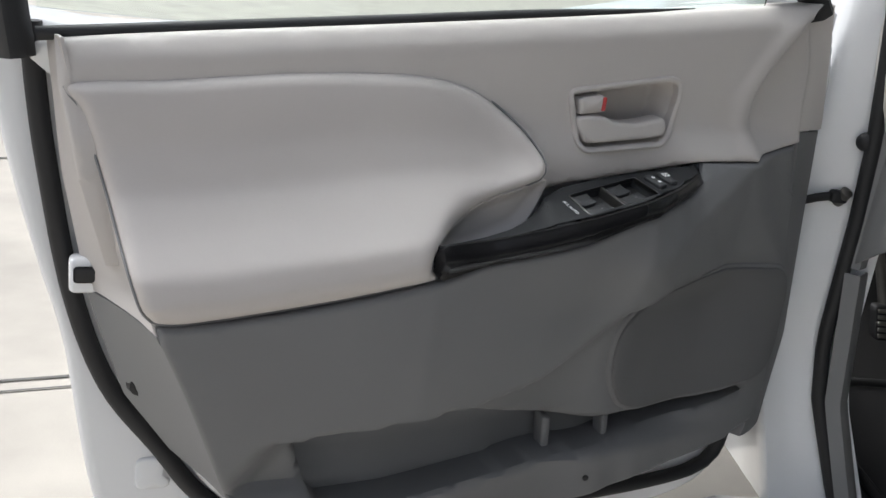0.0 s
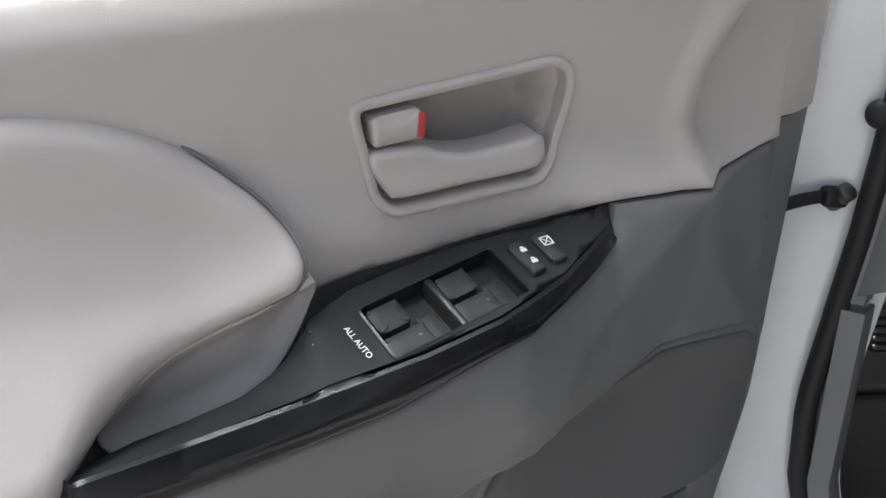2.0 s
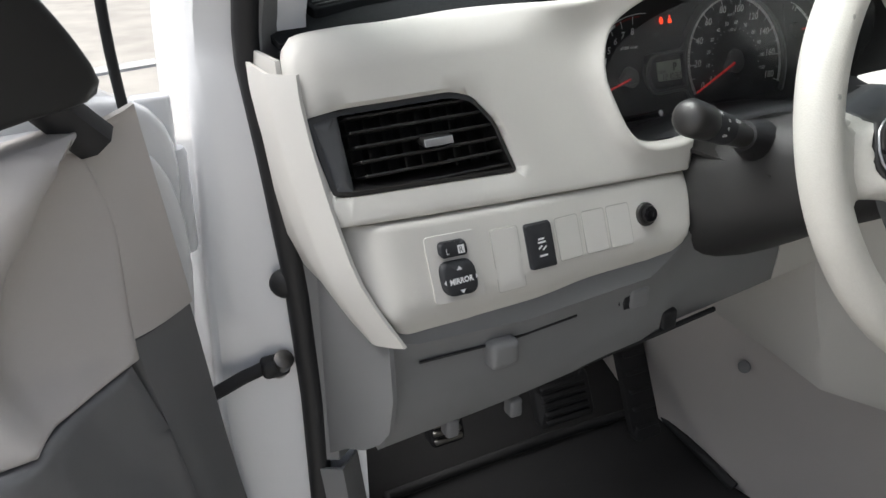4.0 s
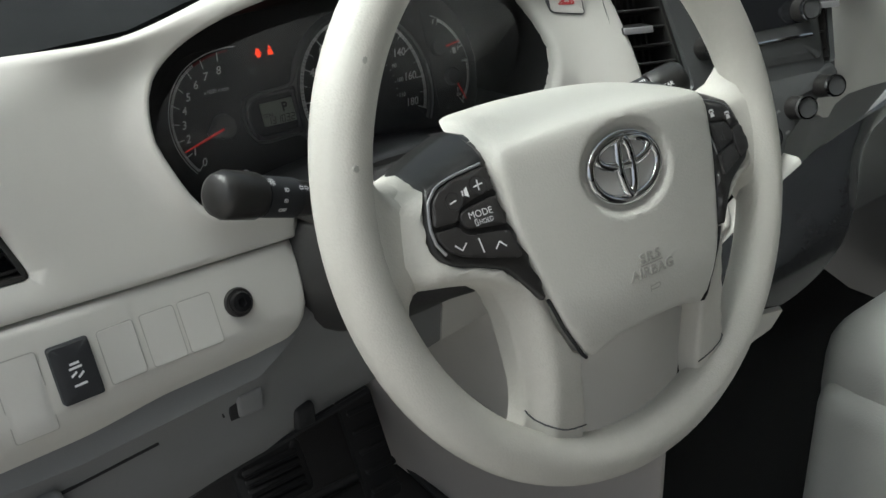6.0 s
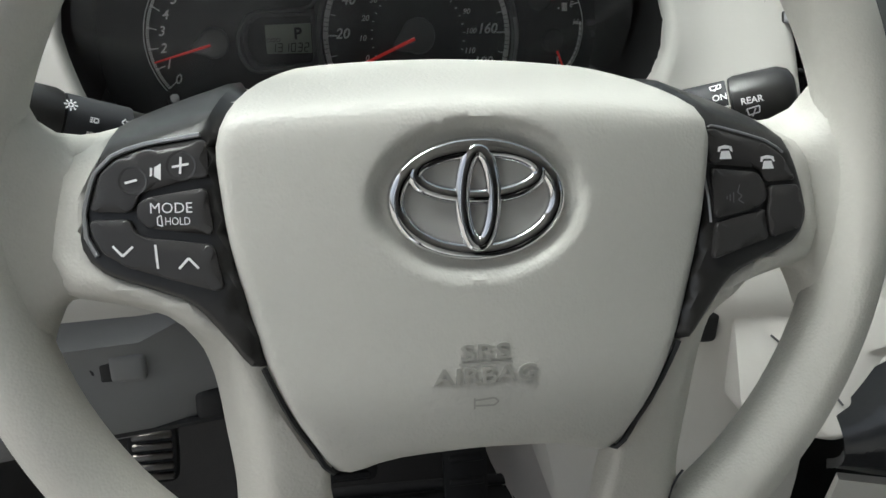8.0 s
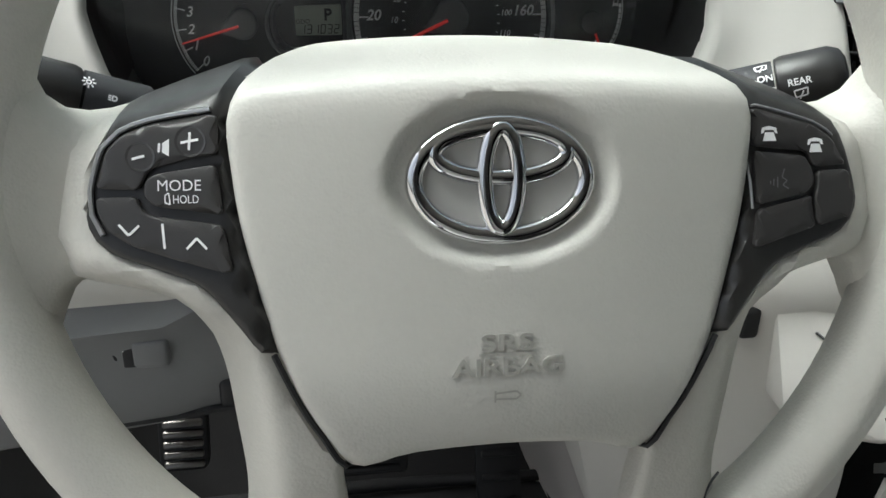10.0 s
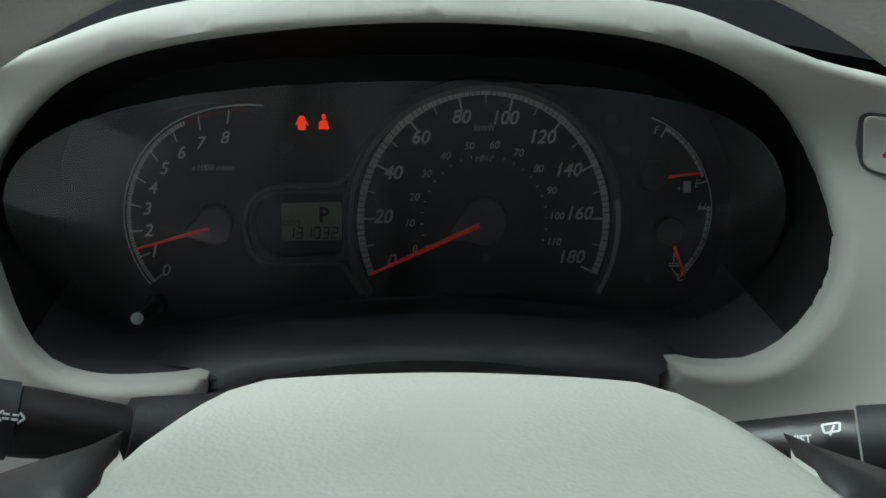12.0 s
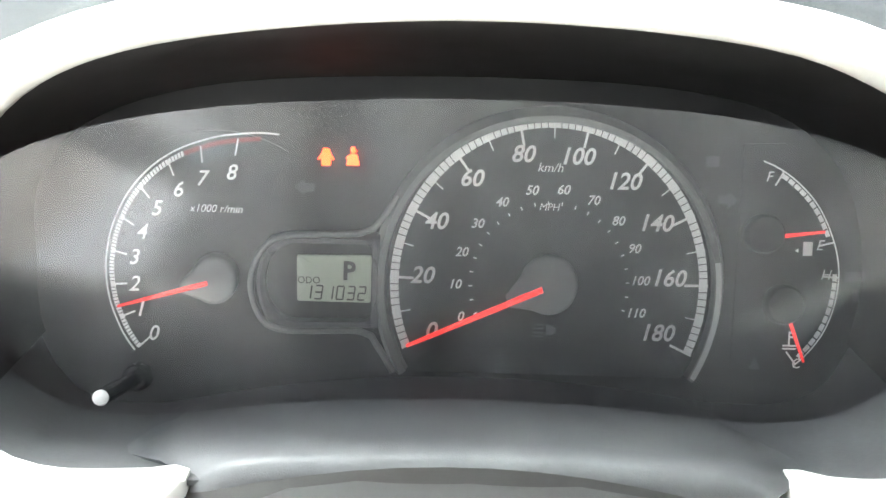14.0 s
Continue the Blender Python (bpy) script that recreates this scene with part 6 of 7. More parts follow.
part("boot", tube("boot", [(0.062, 0.1483, 1.0933), (0.09, 0.1366, 1.1027)], [0.019, 0.0125], 16), M_RUBBER, column)
ign = thing("ignition_key", (0.07, 0.165, 1.015), "black key fob hanging under the steering column", "key")
part("key_blade", block("key_blade", (0.066, 0.14, 1.018), (0.086, 0.16, 1.024), 0.001), M_METAL, ign)
part("fob", block("fob", (0.062, 0.128, 0.985), (0.092, 0.140, 1.02), 0.006), M_RUBBER, ign)


# ---- instrument cluster ----
def on_dial(a, b, h):
    return Vector((a, 0.322 + 0.28 * (b - 1.12) - h, b))


clu = thing("instrument_cluster", (0, 0.30, 1.07), "black instrument cluster with white dials and red needles", "instrument cluster")
# inner shroud from the fascia opening back to the face
inner = curve([(-0.172, 1.118), (-0.172, 1.142), (-0.158, 1.164), (-0.126, 1.179), (-0.078, 1.187), (-0.0, 1.190), (0.078, 1.188), (0.124, 1.178), (0.148, 1.158), (0.158, 1.132), (0.158, 1.104), (0.150, 1.082), (0.130, 1.067), (0.06, 1.068), (0.0, 1.069), (-0.075, 1.067), (-0.125, 1.060), (-0.155, 1.066), (-0.170, 1.09)], step=0.01)


def resample(ring, n):
    d = np.r_[0, np.cumsum(np.linalg.norm(np.roll(ring, -1, 0) - ring, axis=1))]
    r = np.vstack([ring, ring[:1]])
    t = np.linspace(0, d[-1], n, endpoint=False)
    return np.stack([np.interp(t, d, r[:, 0]), np.interp(t, d, r[:, 1])], 1)


def by_angle(ring, n=120):
    c = np.array([0.0, 1.135])
    a = np.arctan2(ring[:, 1] - c[1], (ring[:, 0] - c[0]) * 0.5)
    o = np.argsort(a)
    t = np.linspace(-math.pi, math.pi, n, endpoint=False)
    aa = np.r_[a[o] - 2 * math.pi, a[o], a[o] + 2 * math.pi]
    rr = np.vstack([ring[o]] * 3)
    return np.stack([np.interp(t, aa, rr[:, 0]), np.interp(t, aa, rr[:, 1])], 1)


r_out, r_in = by_angle(resample(offset_ring(cluster_hole, -0.0025), 300)), by_angle(resample(inner, 300))
rows = []
for k in np.linspace(0, 1, 7):
    rows.append([Vector(on_dash(*o, fascia_h(*o) - 0.0082)).lerp(on_dial(*i, 0.0), k) for o, i in zip(r_out, r_in)])
# split so the upper part carries its shade in the colour
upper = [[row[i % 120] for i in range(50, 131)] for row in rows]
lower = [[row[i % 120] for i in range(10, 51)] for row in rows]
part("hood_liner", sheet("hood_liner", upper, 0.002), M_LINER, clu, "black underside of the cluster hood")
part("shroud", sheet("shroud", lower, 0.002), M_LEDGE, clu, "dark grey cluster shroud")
part("backing", relief("backing", offset_ring(inner, -0.003), lambda a, b: -0.002, on_dial, cell=0.04, roll=0, depth=0.003), M_DIAL, clu)

CX, CZ, R = 0.0324, 1.1113, 0.0629


def polar(cx, cz, r, deg):
    return cx + r * math.cos(radians(deg)), cz + r * math.sin(radians(deg))


def arc(cx, cz, r, a0, a1, n=40):
    return [polar(cx, cz, r, a) for a in np.linspace(a0, a1, n)]


def arc_band(name, cx, cz, r0, r1, a0, a1, place, lift, n=60):
    rows = [[place(*polar(cx, cz, r, a), lift) for a in np.linspace(a0, a1, n)] for r in (r0, r1)]
    return sheet(name, rows)


# speedometer
speed = part("speedometer", relief("speedometer", np.array(arc(CX, CZ, R + 0.0018, -33, 213, 80)), lambda a, b: 0.002, on_dial, cell=0.02, roll=0.001, depth=0.004), M_DIAL, clu, "round speedometer dial")
ring_rows = []
for r, h in ((R + 0.0012, 0.002), (R + 0.002, 0.0055), (R + 0.0046, 0.006), (R + 0.0058, 0.003), (R + 0.007, 0.0)):
    ring_rows.append([on_dial(CX + r * math.cos(radians(a)), CZ + (r - 0.003 * max(0, math.sin(radians(a)))) * math.sin(radians(a)), h) for a in np.linspace(-31, 211, 90)])
part("dial_rim", sheet("dial_rim", ring_rows), M_DIAL_RING, speed)
part("silver_arc", arc_band("silver_arc", CX, CZ, R + 0.0022, R + 0.0044, -30, 10, on_dial, 0.0064), M_SILVER, speed)
V0, V1 = 204.0, -24.0


def speed_deg(v):
    return V0 + (V1 - V0) * v / 180


ticks, minor, blocks = [], [], []
for v in range(0, 181, 10):
    a = speed_deg(v)
    r0 = R - (0.0095 if v % 20 == 0 else 0.0075)
    (ticks if v % 20 == 0 else minor).append((polar(CX, CZ, r0, a), polar(CX, CZ, R, a)))
for k in range(90):
    a0, a1 = speed_deg(k * 2 + 0.12), speed_deg(k * 2 + 1.88)
    blocks.append([polar(CX, CZ, R - 0.0036, a0), polar(CX, CZ, R - 0.0002, a0), polar(CX, CZ, R - 0.0002, a1), polar(CX, CZ, R - 0.0036, a1)])
part("scale_band", flat_shape("scale_band", blocks, on_dial, 0.0026), M_DIAL_PRINT, speed)
for tick, wide in [(t, 0.0010) for t in ticks] + [(t, 0.0005) for t in minor]:
    part("scale_tick", bars("scale_tick", [tick], wide, on_dial, 0.0028), M_DIAL_PRINT, speed)
for v in range(0, 181, 20):
    c = polar(CX, CZ, lerp(v, [0, 40, 80, 120, 180], [0.0492, 0.0505, 0.0507, 0.0494, 0.0477]), lerp(v, [0, 20, 60, 100, 140, 180], [202.2, 177.1, 128.2, 78.3, 30.5, -21.0]))
    part("numeral", lettering("numeral", str(v), 0.0090, on_dial, c, slant=0.25, lift=0.0027, bold=0.00018), M_DIAL_PRINT, speed)
for v in range(0, 111, 10):
    a = 200.6 - 1.964 * v
    part("inner_numeral", lettering("inner_numeral", str(v), 0.0050, on_dial, polar(CX, CZ, 0.0366, a), slant=0.25, lift=0.0027, bold=0.0001), M_DIAL_PRINT, speed)
inner_t = [(polar(CX, CZ, 0.0303, 202.0 - 1.99 * v), polar(CX, CZ, 0.0318, 202.0 - 1.99 * v)) for v in range(0, 111, 5)]
part("inner_scale", bars("inner_scale", inner_t, 0.0005, on_dial, 0.0027), M_DIAL_PRINT, speed)
part("unit_kmh", lettering("unit_kmh", "km/h", 0.0050, on_dial, (CX - 0.001, CZ + 0.0445), slant=0.25, lift=0.0027), M_DIAL_PRINT, speed)
part("unit_mph", lettering("unit_mph", "MPH", 0.0040, on_dial, (CX - 0.0008, CZ + 0.0296), slant=0.2, lift=0.0027), M_DIAL_PRINT, speed)
part("beam_mark", flat_shape("beam_mark", [[(CX - 0.0005, CZ - 0.0195), (CX - 0.0005, CZ - 0.015), (CX + 0.0025, CZ - 0.0158), (CX + 0.0035, CZ - 0.0172), (CX + 0.0025, CZ - 0.0188)]] + [[(CX - 0.006, CZ - 0.0150 - k * 0.0015), (CX - 0.0015, CZ - 0.0150 - k * 0.0015), (CX - 0.0015, CZ - 0.0156 - k * 0.0015), (CX - 0.006, CZ - 0.0156 - k * 0.0015)] for k in range(4)], on_dial, 0.0027), M_GREY_PRINT, speed)


def needle(name, cx, cz, deg, r_hub, length, parent, width=0.0017):
    hub = [polar(cx, cz, r_hub, deg + a) for a in np.linspace(38, 322, 36)] + [polar(cx, cz, r_hub * 1.55, deg - 7), polar(cx, cz, r_hub * 1.55, deg + 7)]
    h = part("hub", relief("hub", np.array(hub), lambda a, b: 0.0042, on_dial, cell=0.006, roll=0.0018, depth=0.004), M_DIAL_RING, parent, "grey needle hub")
    d = polar(0, 0, 1, deg)
    nrm = (-d[1], d[0])
    pts = []
    for t, w in ((r_hub * 0.25, width * 1.15), (length * 0.5, width), (length, width * 0.55)):
        pts.append((t, w))
    ring = [(cx + d[0] * t + nrm[0] * w / 2, cz + d[1] * t + nrm[1] * w / 2) for t, w in pts] + [(cx + d[0] * t - nrm[0] * w / 2, cz + d[1] * t - nrm[1] * w / 2) for t, w in reversed(pts)]
    part("needle", relief("needle", np.array(ring), lambda a, b: 0.0056, on_dial, cell=0.02, roll=0.0003, depth=0.0014), M_NEEDLE, parent, "red pointer")
    return h


needle("speed", CX, CZ, speed_deg(0) - 0.5, 0.0115, 0.0605, speed)

# rev counter
TX, TZ, TR = -0.0995, 1.1095, 0.0435
tach = part("rev_counter", relief("rev_counter", np.array(arc(TX, TZ, TR + 0.012, 60, 250, 60) + [(TX + 0.01, TZ)]), lambda a, b: -0.0012, on_dial, cell=0.02, roll=0, depth=0.0005), M_DIAL, clu, "rev counter dial")


def tach_pt(k, r):
    a = math.radians(lerp(k, [0, 1, 2, 3, 4, 5, 6, 7, 8, 9], [222, 202.5, 184, 165.8, 148, 130.3, 112.7, 96.7, 80.8, 66]))
    r += lerp(k, [0, 1, 2, 3, 4, 5, 6, 7, 8, 9], [0.0411, 0.0409, 0.0416, 0.0428, 0.0446, 0.0470, 0.0495, 0.0518, 0.0552, 0.0600]) - TR
    return TX + r * math.cos(a), TZ + r * math.sin(a)


part("scale_line", sheet("scale_line", [[on_dial(*tach_pt(k, r), 0.0022) for k in np.linspace(0, 9, 70)] for r in (TR + 0.0002, TR + 0.0009)]), M_DIAL_PRINT, tach)
tb = []
for k in range(0, 65):
    k0, k1 = k / 10 + 0.012, k / 10 + 0.088
    tb.append([tach_pt(k0, TR - 0.0028), tach_pt(k0, TR - 0.0008), tach_pt(k1, TR - 0.0008), tach_pt(k1, TR - 0.0028)])
part("scale_band", flat_shape("scale_band", tb, on_dial, 0.0022), M_DIAL_PRINT, tach)
part("red_zone", sheet("red_zone", [[on_dial(*tach_pt(k, r), 0.0021) for k in np.linspace(6.5, 8.6, 20)] for r in (TR - 0.0028, TR - 0.0010)]), node_mat("dial_red", (0.16, 0.02, 0.02), 0.6), tach, "dull red zone")
for k in range(9):
    part("scale_tick", bars("scale_tick", [(tach_pt(k, TR - 0.0075), tach_pt(k, TR - 0.0012))], 0.0007, on_dial, 0.0024), M_DIAL_PRINT, tach)
    part("numeral", lettering("numeral", str(k), 0.0082, on_dial, tach_pt(k, TR - lerp(k, [0, 3, 5, 8], [0.0099, 0.0106, 0.0122, 0.0138])), slant=0.25, lift=0.0024, bold=0.0001), M_DIAL_PRINT, tach)
part("unit_rpm", lettering("unit_rpm", "x1000 r/min", 0.0042, on_dial, (TX + 0.0004, TZ + 0.0270), slant=0.25, lift=0.0024), M_DIAL_PRINT, tach)
needle("tach", TX, TZ, 195.5, 0.0092, 0.0385, tach, 0.0013)

# fuel and temperature
gauge = part("fuel_gauge", relief("fuel_gauge", np.array(arc(0.108, 1.1225, 0.047, -62, 70, 40) + [(0.108, 1.166), (0.107, 1.082)]), lambda a, b: -0.0012, on_dial, cell=0.02, roll=0, depth=0.0005), M_DIAL, clu, "fuel and temperature gauges")


def gauge_pt(deg, r):
    r += lerp(deg, [-51, -30, 0, 20, 50, 75], [0.0469, 0.0468, 0.0452, 0.0436, 0.0428, 0.0428]) - 0.0455
    return 0.1015 + r * math.cos(radians(deg)), 1.1195 + r * math.sin(radians(deg))


GR = 0.0455
part("scale_line", sheet("scale_line", [[on_dial(*gauge_pt(a, r), 0.0022) for a in np.linspace(-51, 72, 50)] for r in (GR, GR + 0.0006)]), M_DIAL_PRINT, gauge)
gb = [[gauge_pt(a, GR - 0.0022), gauge_pt(a, GR - 0.0004), gauge_pt(a + 3.6, GR - 0.0004), gauge_pt(a + 3.6, GR - 0.0022)] for a in list(np.arange(18, 58, 4.2)) + list(np.arange(-47, -4, 4.2))]
part("scale_band", flat_shape("scale_band", gb, on_dial, 0.0022), M_DIAL_PRINT, gauge)
part("end_scale", bars("end_scale", [(gauge_pt(a, GR - 0.006), gauge_pt(a, GR)) for a in (60, 14.5, -3, -50)], 0.0007, on_dial, 0.0023), M_DIAL_PRINT, gauge)
for t, c in (("F", (0.1178, 1.1548)), ("E", (0.1393, 1.1294)), ("H", (0.1422, 1.1182)), ("C", (0.1325, 1.0838))):
    part("letter", lettering("letter", t, 0.0056, on_dial, c, slant=0.25, lift=0.0023), M_DIAL_PRINT, gauge)
for (cx, cz, deg, ln) in ((0.1160, 1.1328, 7, 0.0232), (0.1252, 1.1062, -67.7, 0.0220)):
    part("hub", turned("hub", [(0.0078, 0), (0.0078, 0.004), (0.0068, 0.0052), (0.0, 0.0055)], on_dial(cx, cz, 0.0015), (0, -0.963, 0.27), 24), M_DIAL, gauge)
    d, nn = polar(0, 0, 1, deg), polar(0, 0, 1, deg + 90)
    part("needle", flat_shape("needle", [[(cx + d[0] * t + nn[0] * w, cz + d[1] * t + nn[1] * w) for t, w in ((0.006, 0.0008), (ln, 0.0005), (ln, -0.0005), (0.006, -0.0008))]], on_dial, 0.0062), M_NEEDLE, gauge, "red pointer")
part("pump_mark", flat_shape("pump_mark", [[(0.1322, 1.1252), (0.1360, 1.1252), (0.1360, 1.1305), (0.1322, 1.1305)], [(0.1305, 1.128), (0.1290, 1.127), (0.1305, 1.1262)]], on_dial, 0.0023), M_DIAL_PRINT, gauge)
part("coolant_mark", bars("coolant_mark", [((0.1288, 1.0905), (0.1288, 1.096)), ((0.1288, 1.0955), (0.1302, 1.0955)), ((0.1288, 1.0938), (0.1302, 1.0938)), ((0.1262, 1.0905), (0.1318, 1.0905)), ((0.1262, 1.0893), (0.1318, 1.0893))], 0.0007, on_dial, 0.0023), M_DIAL_PRINT, gauge)

# odometer display in its bezel
bz = curve([(-0.0345, 1.1280), (-0.0725, 1.1275), (-0.0795, 1.1225), (-0.0825, 1.1105), (-0.0795, 1.0985), (-0.0725, 1.0928), (-0.0345, 1.0938)], False, 0.004)
bz_ring = np.vstack([bz, poly([(-0.0345, 1.0938), (-0.0345, 1.128)], 0.01)[:4]])
win = rounded([(-0.0372, 1.1255), (-0.071, 1.1252), (-0.0775, 1.1195), (-0.0795, 1.1105), (-0.0775, 1.1015), (-0.071, 1.0952), (-0.0372, 1.096)], 0.004)
disp = part("odometer", relief("odometer", bz_ring, lambda a, b: 0.0065, on_dial, cell=0.006, roll=0.0022, depth=0.007, holes=[win], hole_depth=0.005, hole_roll=0.0012), M_SHROUD, clu, "trip display in a black bezel")
part("display_well", relief("display_well", offset_ring(win, -0.001), lambda a, b: 0.001, on_dial, cell=0.01, roll=0, depth=0.001), M_DIAL, disp)
part("display_panel", relief("display_panel", rounded([(-0.0672, 1.1196), (-0.0378, 1.1202), (-0.0378, 1.1022), (-0.0668, 1.1022)], 0.001), lambda a, b: 0.0022, on_dial, cell=0.01, roll=0.0003, depth=0.001), M_LCD, disp, "pale grey-green liquid crystal panel")
part("gear_letter", lettering("gear_letter", "P", 0.0098, on_dial, (-0.0462, 1.1146), lift=0.003, bold=0.0003), M_LCD_INK, disp)
part("odo_label", lettering("odo_label", "ODO", 0.0038, on_dial, (-0.0622, 1.1107), lift=0.003), M_LCD_INK, disp)
SEG = {"0": "abcdef", "1": "bc", "2": "abged", "3": "abgcd", "4": "fgbc", "5": "afgcd"}
strokes = []
for i, ch in enumerate("131032"):
    x0, z0, w, h = -0.0641 + i * 0.00425, 1.1036, 0.0026, 0.0050
    P = {"tl": (x0 + 0.0006, z0 + h), "tr": (x0 + w + 0.0006, z0 + h), "ml": (x0 + 0.0003, z0 + h / 2), "mr": (x0 + w + 0.0003, z0 + h / 2), "bl": (x0, z0), "br": (x0 + w, z0)}
    for s_ in SEG[ch]:
        strokes.append({"a": (P["tl"], P["tr"]), "b": (P["tr"], P["mr"]), "c": (P["mr"], P["br"]), "d": (P["bl"], P["br"]), "e": (P["ml"], P["bl"]), "f": (P["tl"], P["ml"]), "g": (P["ml"], P["mr"])}[s_])
part("odometer_reading", bars("odometer_reading", strokes, 0.0006, on_dial, 0.003), M_LCD_INK, disp, "segment digits 131032")

outline = curve([(-0.028, 1.1445), (-0.0345, 1.1345), (-0.0425, 1.1297), (-0.071, 1.1281), (-0.0805, 1.1222), (-0.0845, 1.1102), (-0.0808, 1.0975), (-0.0715, 1.0925), (-0.0415, 1.0928), (-0.0350, 1.0880), (-0.0280, 1.0775)], False, 0.004)
part("bezel_rim", tube("bezel_rim", [on_dial(a, b, 0.0058) for a, b in outline], 0.0013, 8), M_DIAL_RING, disp, "raised grey bezel edge")

# warning lamps and unlit marks
a, b = -0.0566, 1.1568
part("door_lamp", flat_shape("door_lamp", [[(a - 0.0017, b - 0.0032), (a + 0.0017, b - 0.0032), (a + 0.0019, b + 0.001), (a + 0.0011, b + 0.0033), (a - 0.0011, b + 0.0033), (a - 0.0019, b + 0.001)], [(a - 0.0019, b + 0.0012), (a - 0.0032, b - 0.0008), (a - 0.0027, b - 0.0012), (a - 0.0016, b + 0.0004)], [(a + 0.0019, b + 0.0012), (a + 0.0032, b - 0.0008), (a + 0.0027, b - 0.0012), (a + 0.0016, b + 0.0004)]], on_dial, 0.0012), M_WARN, clu, "lit orange door-open lamp")
a, b = -0.0461, 1.1574
part("belt_lamp", flat_shape("belt_lamp", [[(a - 0.0026, b - 0.0034), (a + 0.0026, b - 0.0034), (a + 0.0017, b + 0.0006), (a - 0.0013, b + 0.0006)], [(a + 0.001 * math.cos(q), b + 0.0024 + 0.0012 * math.sin(q)) for q in np.linspace(0, 5.6, 9)], [(a + 0.0018, b + 0.0022), (a + 0.0025, b + 0.0026), (a - 0.0024, b - 0.0012), (a - 0.0028, b - 0.0006)]], on_dial, 0.0012), M_WARN, clu, "lit orange seat belt lamp")
for x, d in ((-0.0647, -1), (0.1018, 1)):
    part("turn_arrow", flat_shape("turn_arrow", [[(x + d * 0.004, 1.1452), (x, 1.1488), (x, 1.1468), (x - d * 0.0038, 1.1468), (x - d * 0.0038, 1.1436), (x, 1.1436), (x, 1.1416)]], on_dial, 0.0012), M_GREY_PRINT, clu)
part("unlit_mark", flat_shape("unlit_mark", [[(0.150, 1.119), (0.1568, 1.1192), (0.1568, 1.1155), (0.150, 1.1153)], [(0.1535, 1.1125), (0.156, 1.1125), (0.156, 1.1075), (0.1535, 1.1075)], [(0.1135, 1.0805), (0.1185, 1.0805), (0.116, 1.0855)], [(0.0925, 1.1575), (0.0975, 1.1575), (0.0975, 1.1615), (0.0925, 1.1615)]], on_dial, 0.0012), M_GREY_PRINT, clu)

# lower tray, reset stem
def tray_z(x, y):
    return 1.0848 - 0.95 * (x - 0.005) ** 2 - 0.008 * smooth(0.085, 0.10, abs(x - 0.006)) * smooth(0.250, 0.237, y)


tray = []
for y, dz in ((0.2315, -0.016), (0.2325, -0.006), (0.234, -0.0015), (0.237, 0.0), (0.245, -0.0005), (0.262, -0.004), (0.285, -0.0085), (0.312, -0.012)):
    w = lerp(y, [0.23, 0.2385, 0.25, 0.265, 0.31], [0.0965, 0.0975, 0.118, 0.138, 0.15])
    tray.append([Vector((0.006 + w * t, y + 0.004 * t * t, tray_z(0.006 + w * t, y) + dz)) for t in np.linspace(-1, 1, 28)])
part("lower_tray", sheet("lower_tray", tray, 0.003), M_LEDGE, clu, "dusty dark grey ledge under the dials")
stem0, stem1 = Vector(on_dial(-0.1265, 1.0735, 0.004)), Vector((-0.1205, 0.2461, 1.0955))
part("stem_collar", turned("stem_collar", [(0.0055, -0.004), (0.0055, 0.0), (0.0042, 0.003), (0.0035, 0.003)], stem0 + (stem1 - stem0) * 0.18, stem1 - stem0, 20), M_LENS, clu)
stem = part("reset_stem", tube("reset_stem", [stem0, stem0.lerp(stem1, 0.5), stem1.lerp(stem0, 0.03)], 0.0029, 14), M_GLOSS, clu, "black trip reset stem")
part("stem_cap", turned("stem_cap", [(0.0026, 0), (0.0026, 0.0006), (0.0018, 0.001)], stem1.lerp(stem0, 0.03), stem1 - stem0, 16), M_DOOR_MID, stem, "pale grey stem end")

# clear lens over the dials, leaning forward at its top
def on_lens(a, b, h):
    q = (b - 1.07) / 0.12
    return Vector((a, 0.290 - 0.040 * q - 0.006 * math.sin(math.pi * min(max(q, 0), 1)) - h, b))


lens_ring = np.array([(0.93 * i[0] + 0.07 * o[0], i[1] * 0.8 + o[1] * 0.2) for i, o in zip(r_in, r_out)])
lens = part("lens", relief("lens", lens_ring, lambda a, b: 0.0, on_lens, cell=0.016, roll=0, depth=0.0), M_COVER, clu, "clear dusty plastic lens over the dials")
if sum(p.normal.y for p in lens.data.polygons) > 0:
    lens.data.flip_normals()
lens.visible_shadow = False


# ---- centre stack, console, far side of the dashboard, seat and pedals ----
def stack_y(x, z):
    return 0.188 - 0.45 * (x - 0.23) + 0.30 * (z - 1.10)


def on_stack(a, b, h):
    return Vector((a, stack_y(a, b) - h, b))


stack = thing("centre_stack", (0.34, 0.3, 0.9), "dark grey centre stack with radio and climate controls", "control panel")
stack_ring = rounded([(0.206, 1.205), (0.425, 1.205), (0.415, 1.09), (0.355, 1.035), (0.318, 0.995), (0.285, 1.02), (0.275, 1.07), (0.222, 1.085)], 0.02)
cvent = rounded([(0.2105, 1.20), (0.262, 1.20), (0.279, 1.09), (0.223, 1.091)], 0.006)
rvent = rounded([(0.398, 1.20), (0.419, 1.20), (0.411, 1.10), (0.400, 1.10)], 0.004)
part("panel", relief("panel", stack_ring, lambda a, b: 0.0, on_stack, cell=0.02, roll=0.006, depth=0.05, holes=[cvent, rvent], hole_depth=0.02), M_FASCIA_GREY, stack, "grey plastic panel")
air_vent("air_vent", cvent, on_stack, 7, (0.2375, 1.1445), "black slatted centre air vent with silver tab")
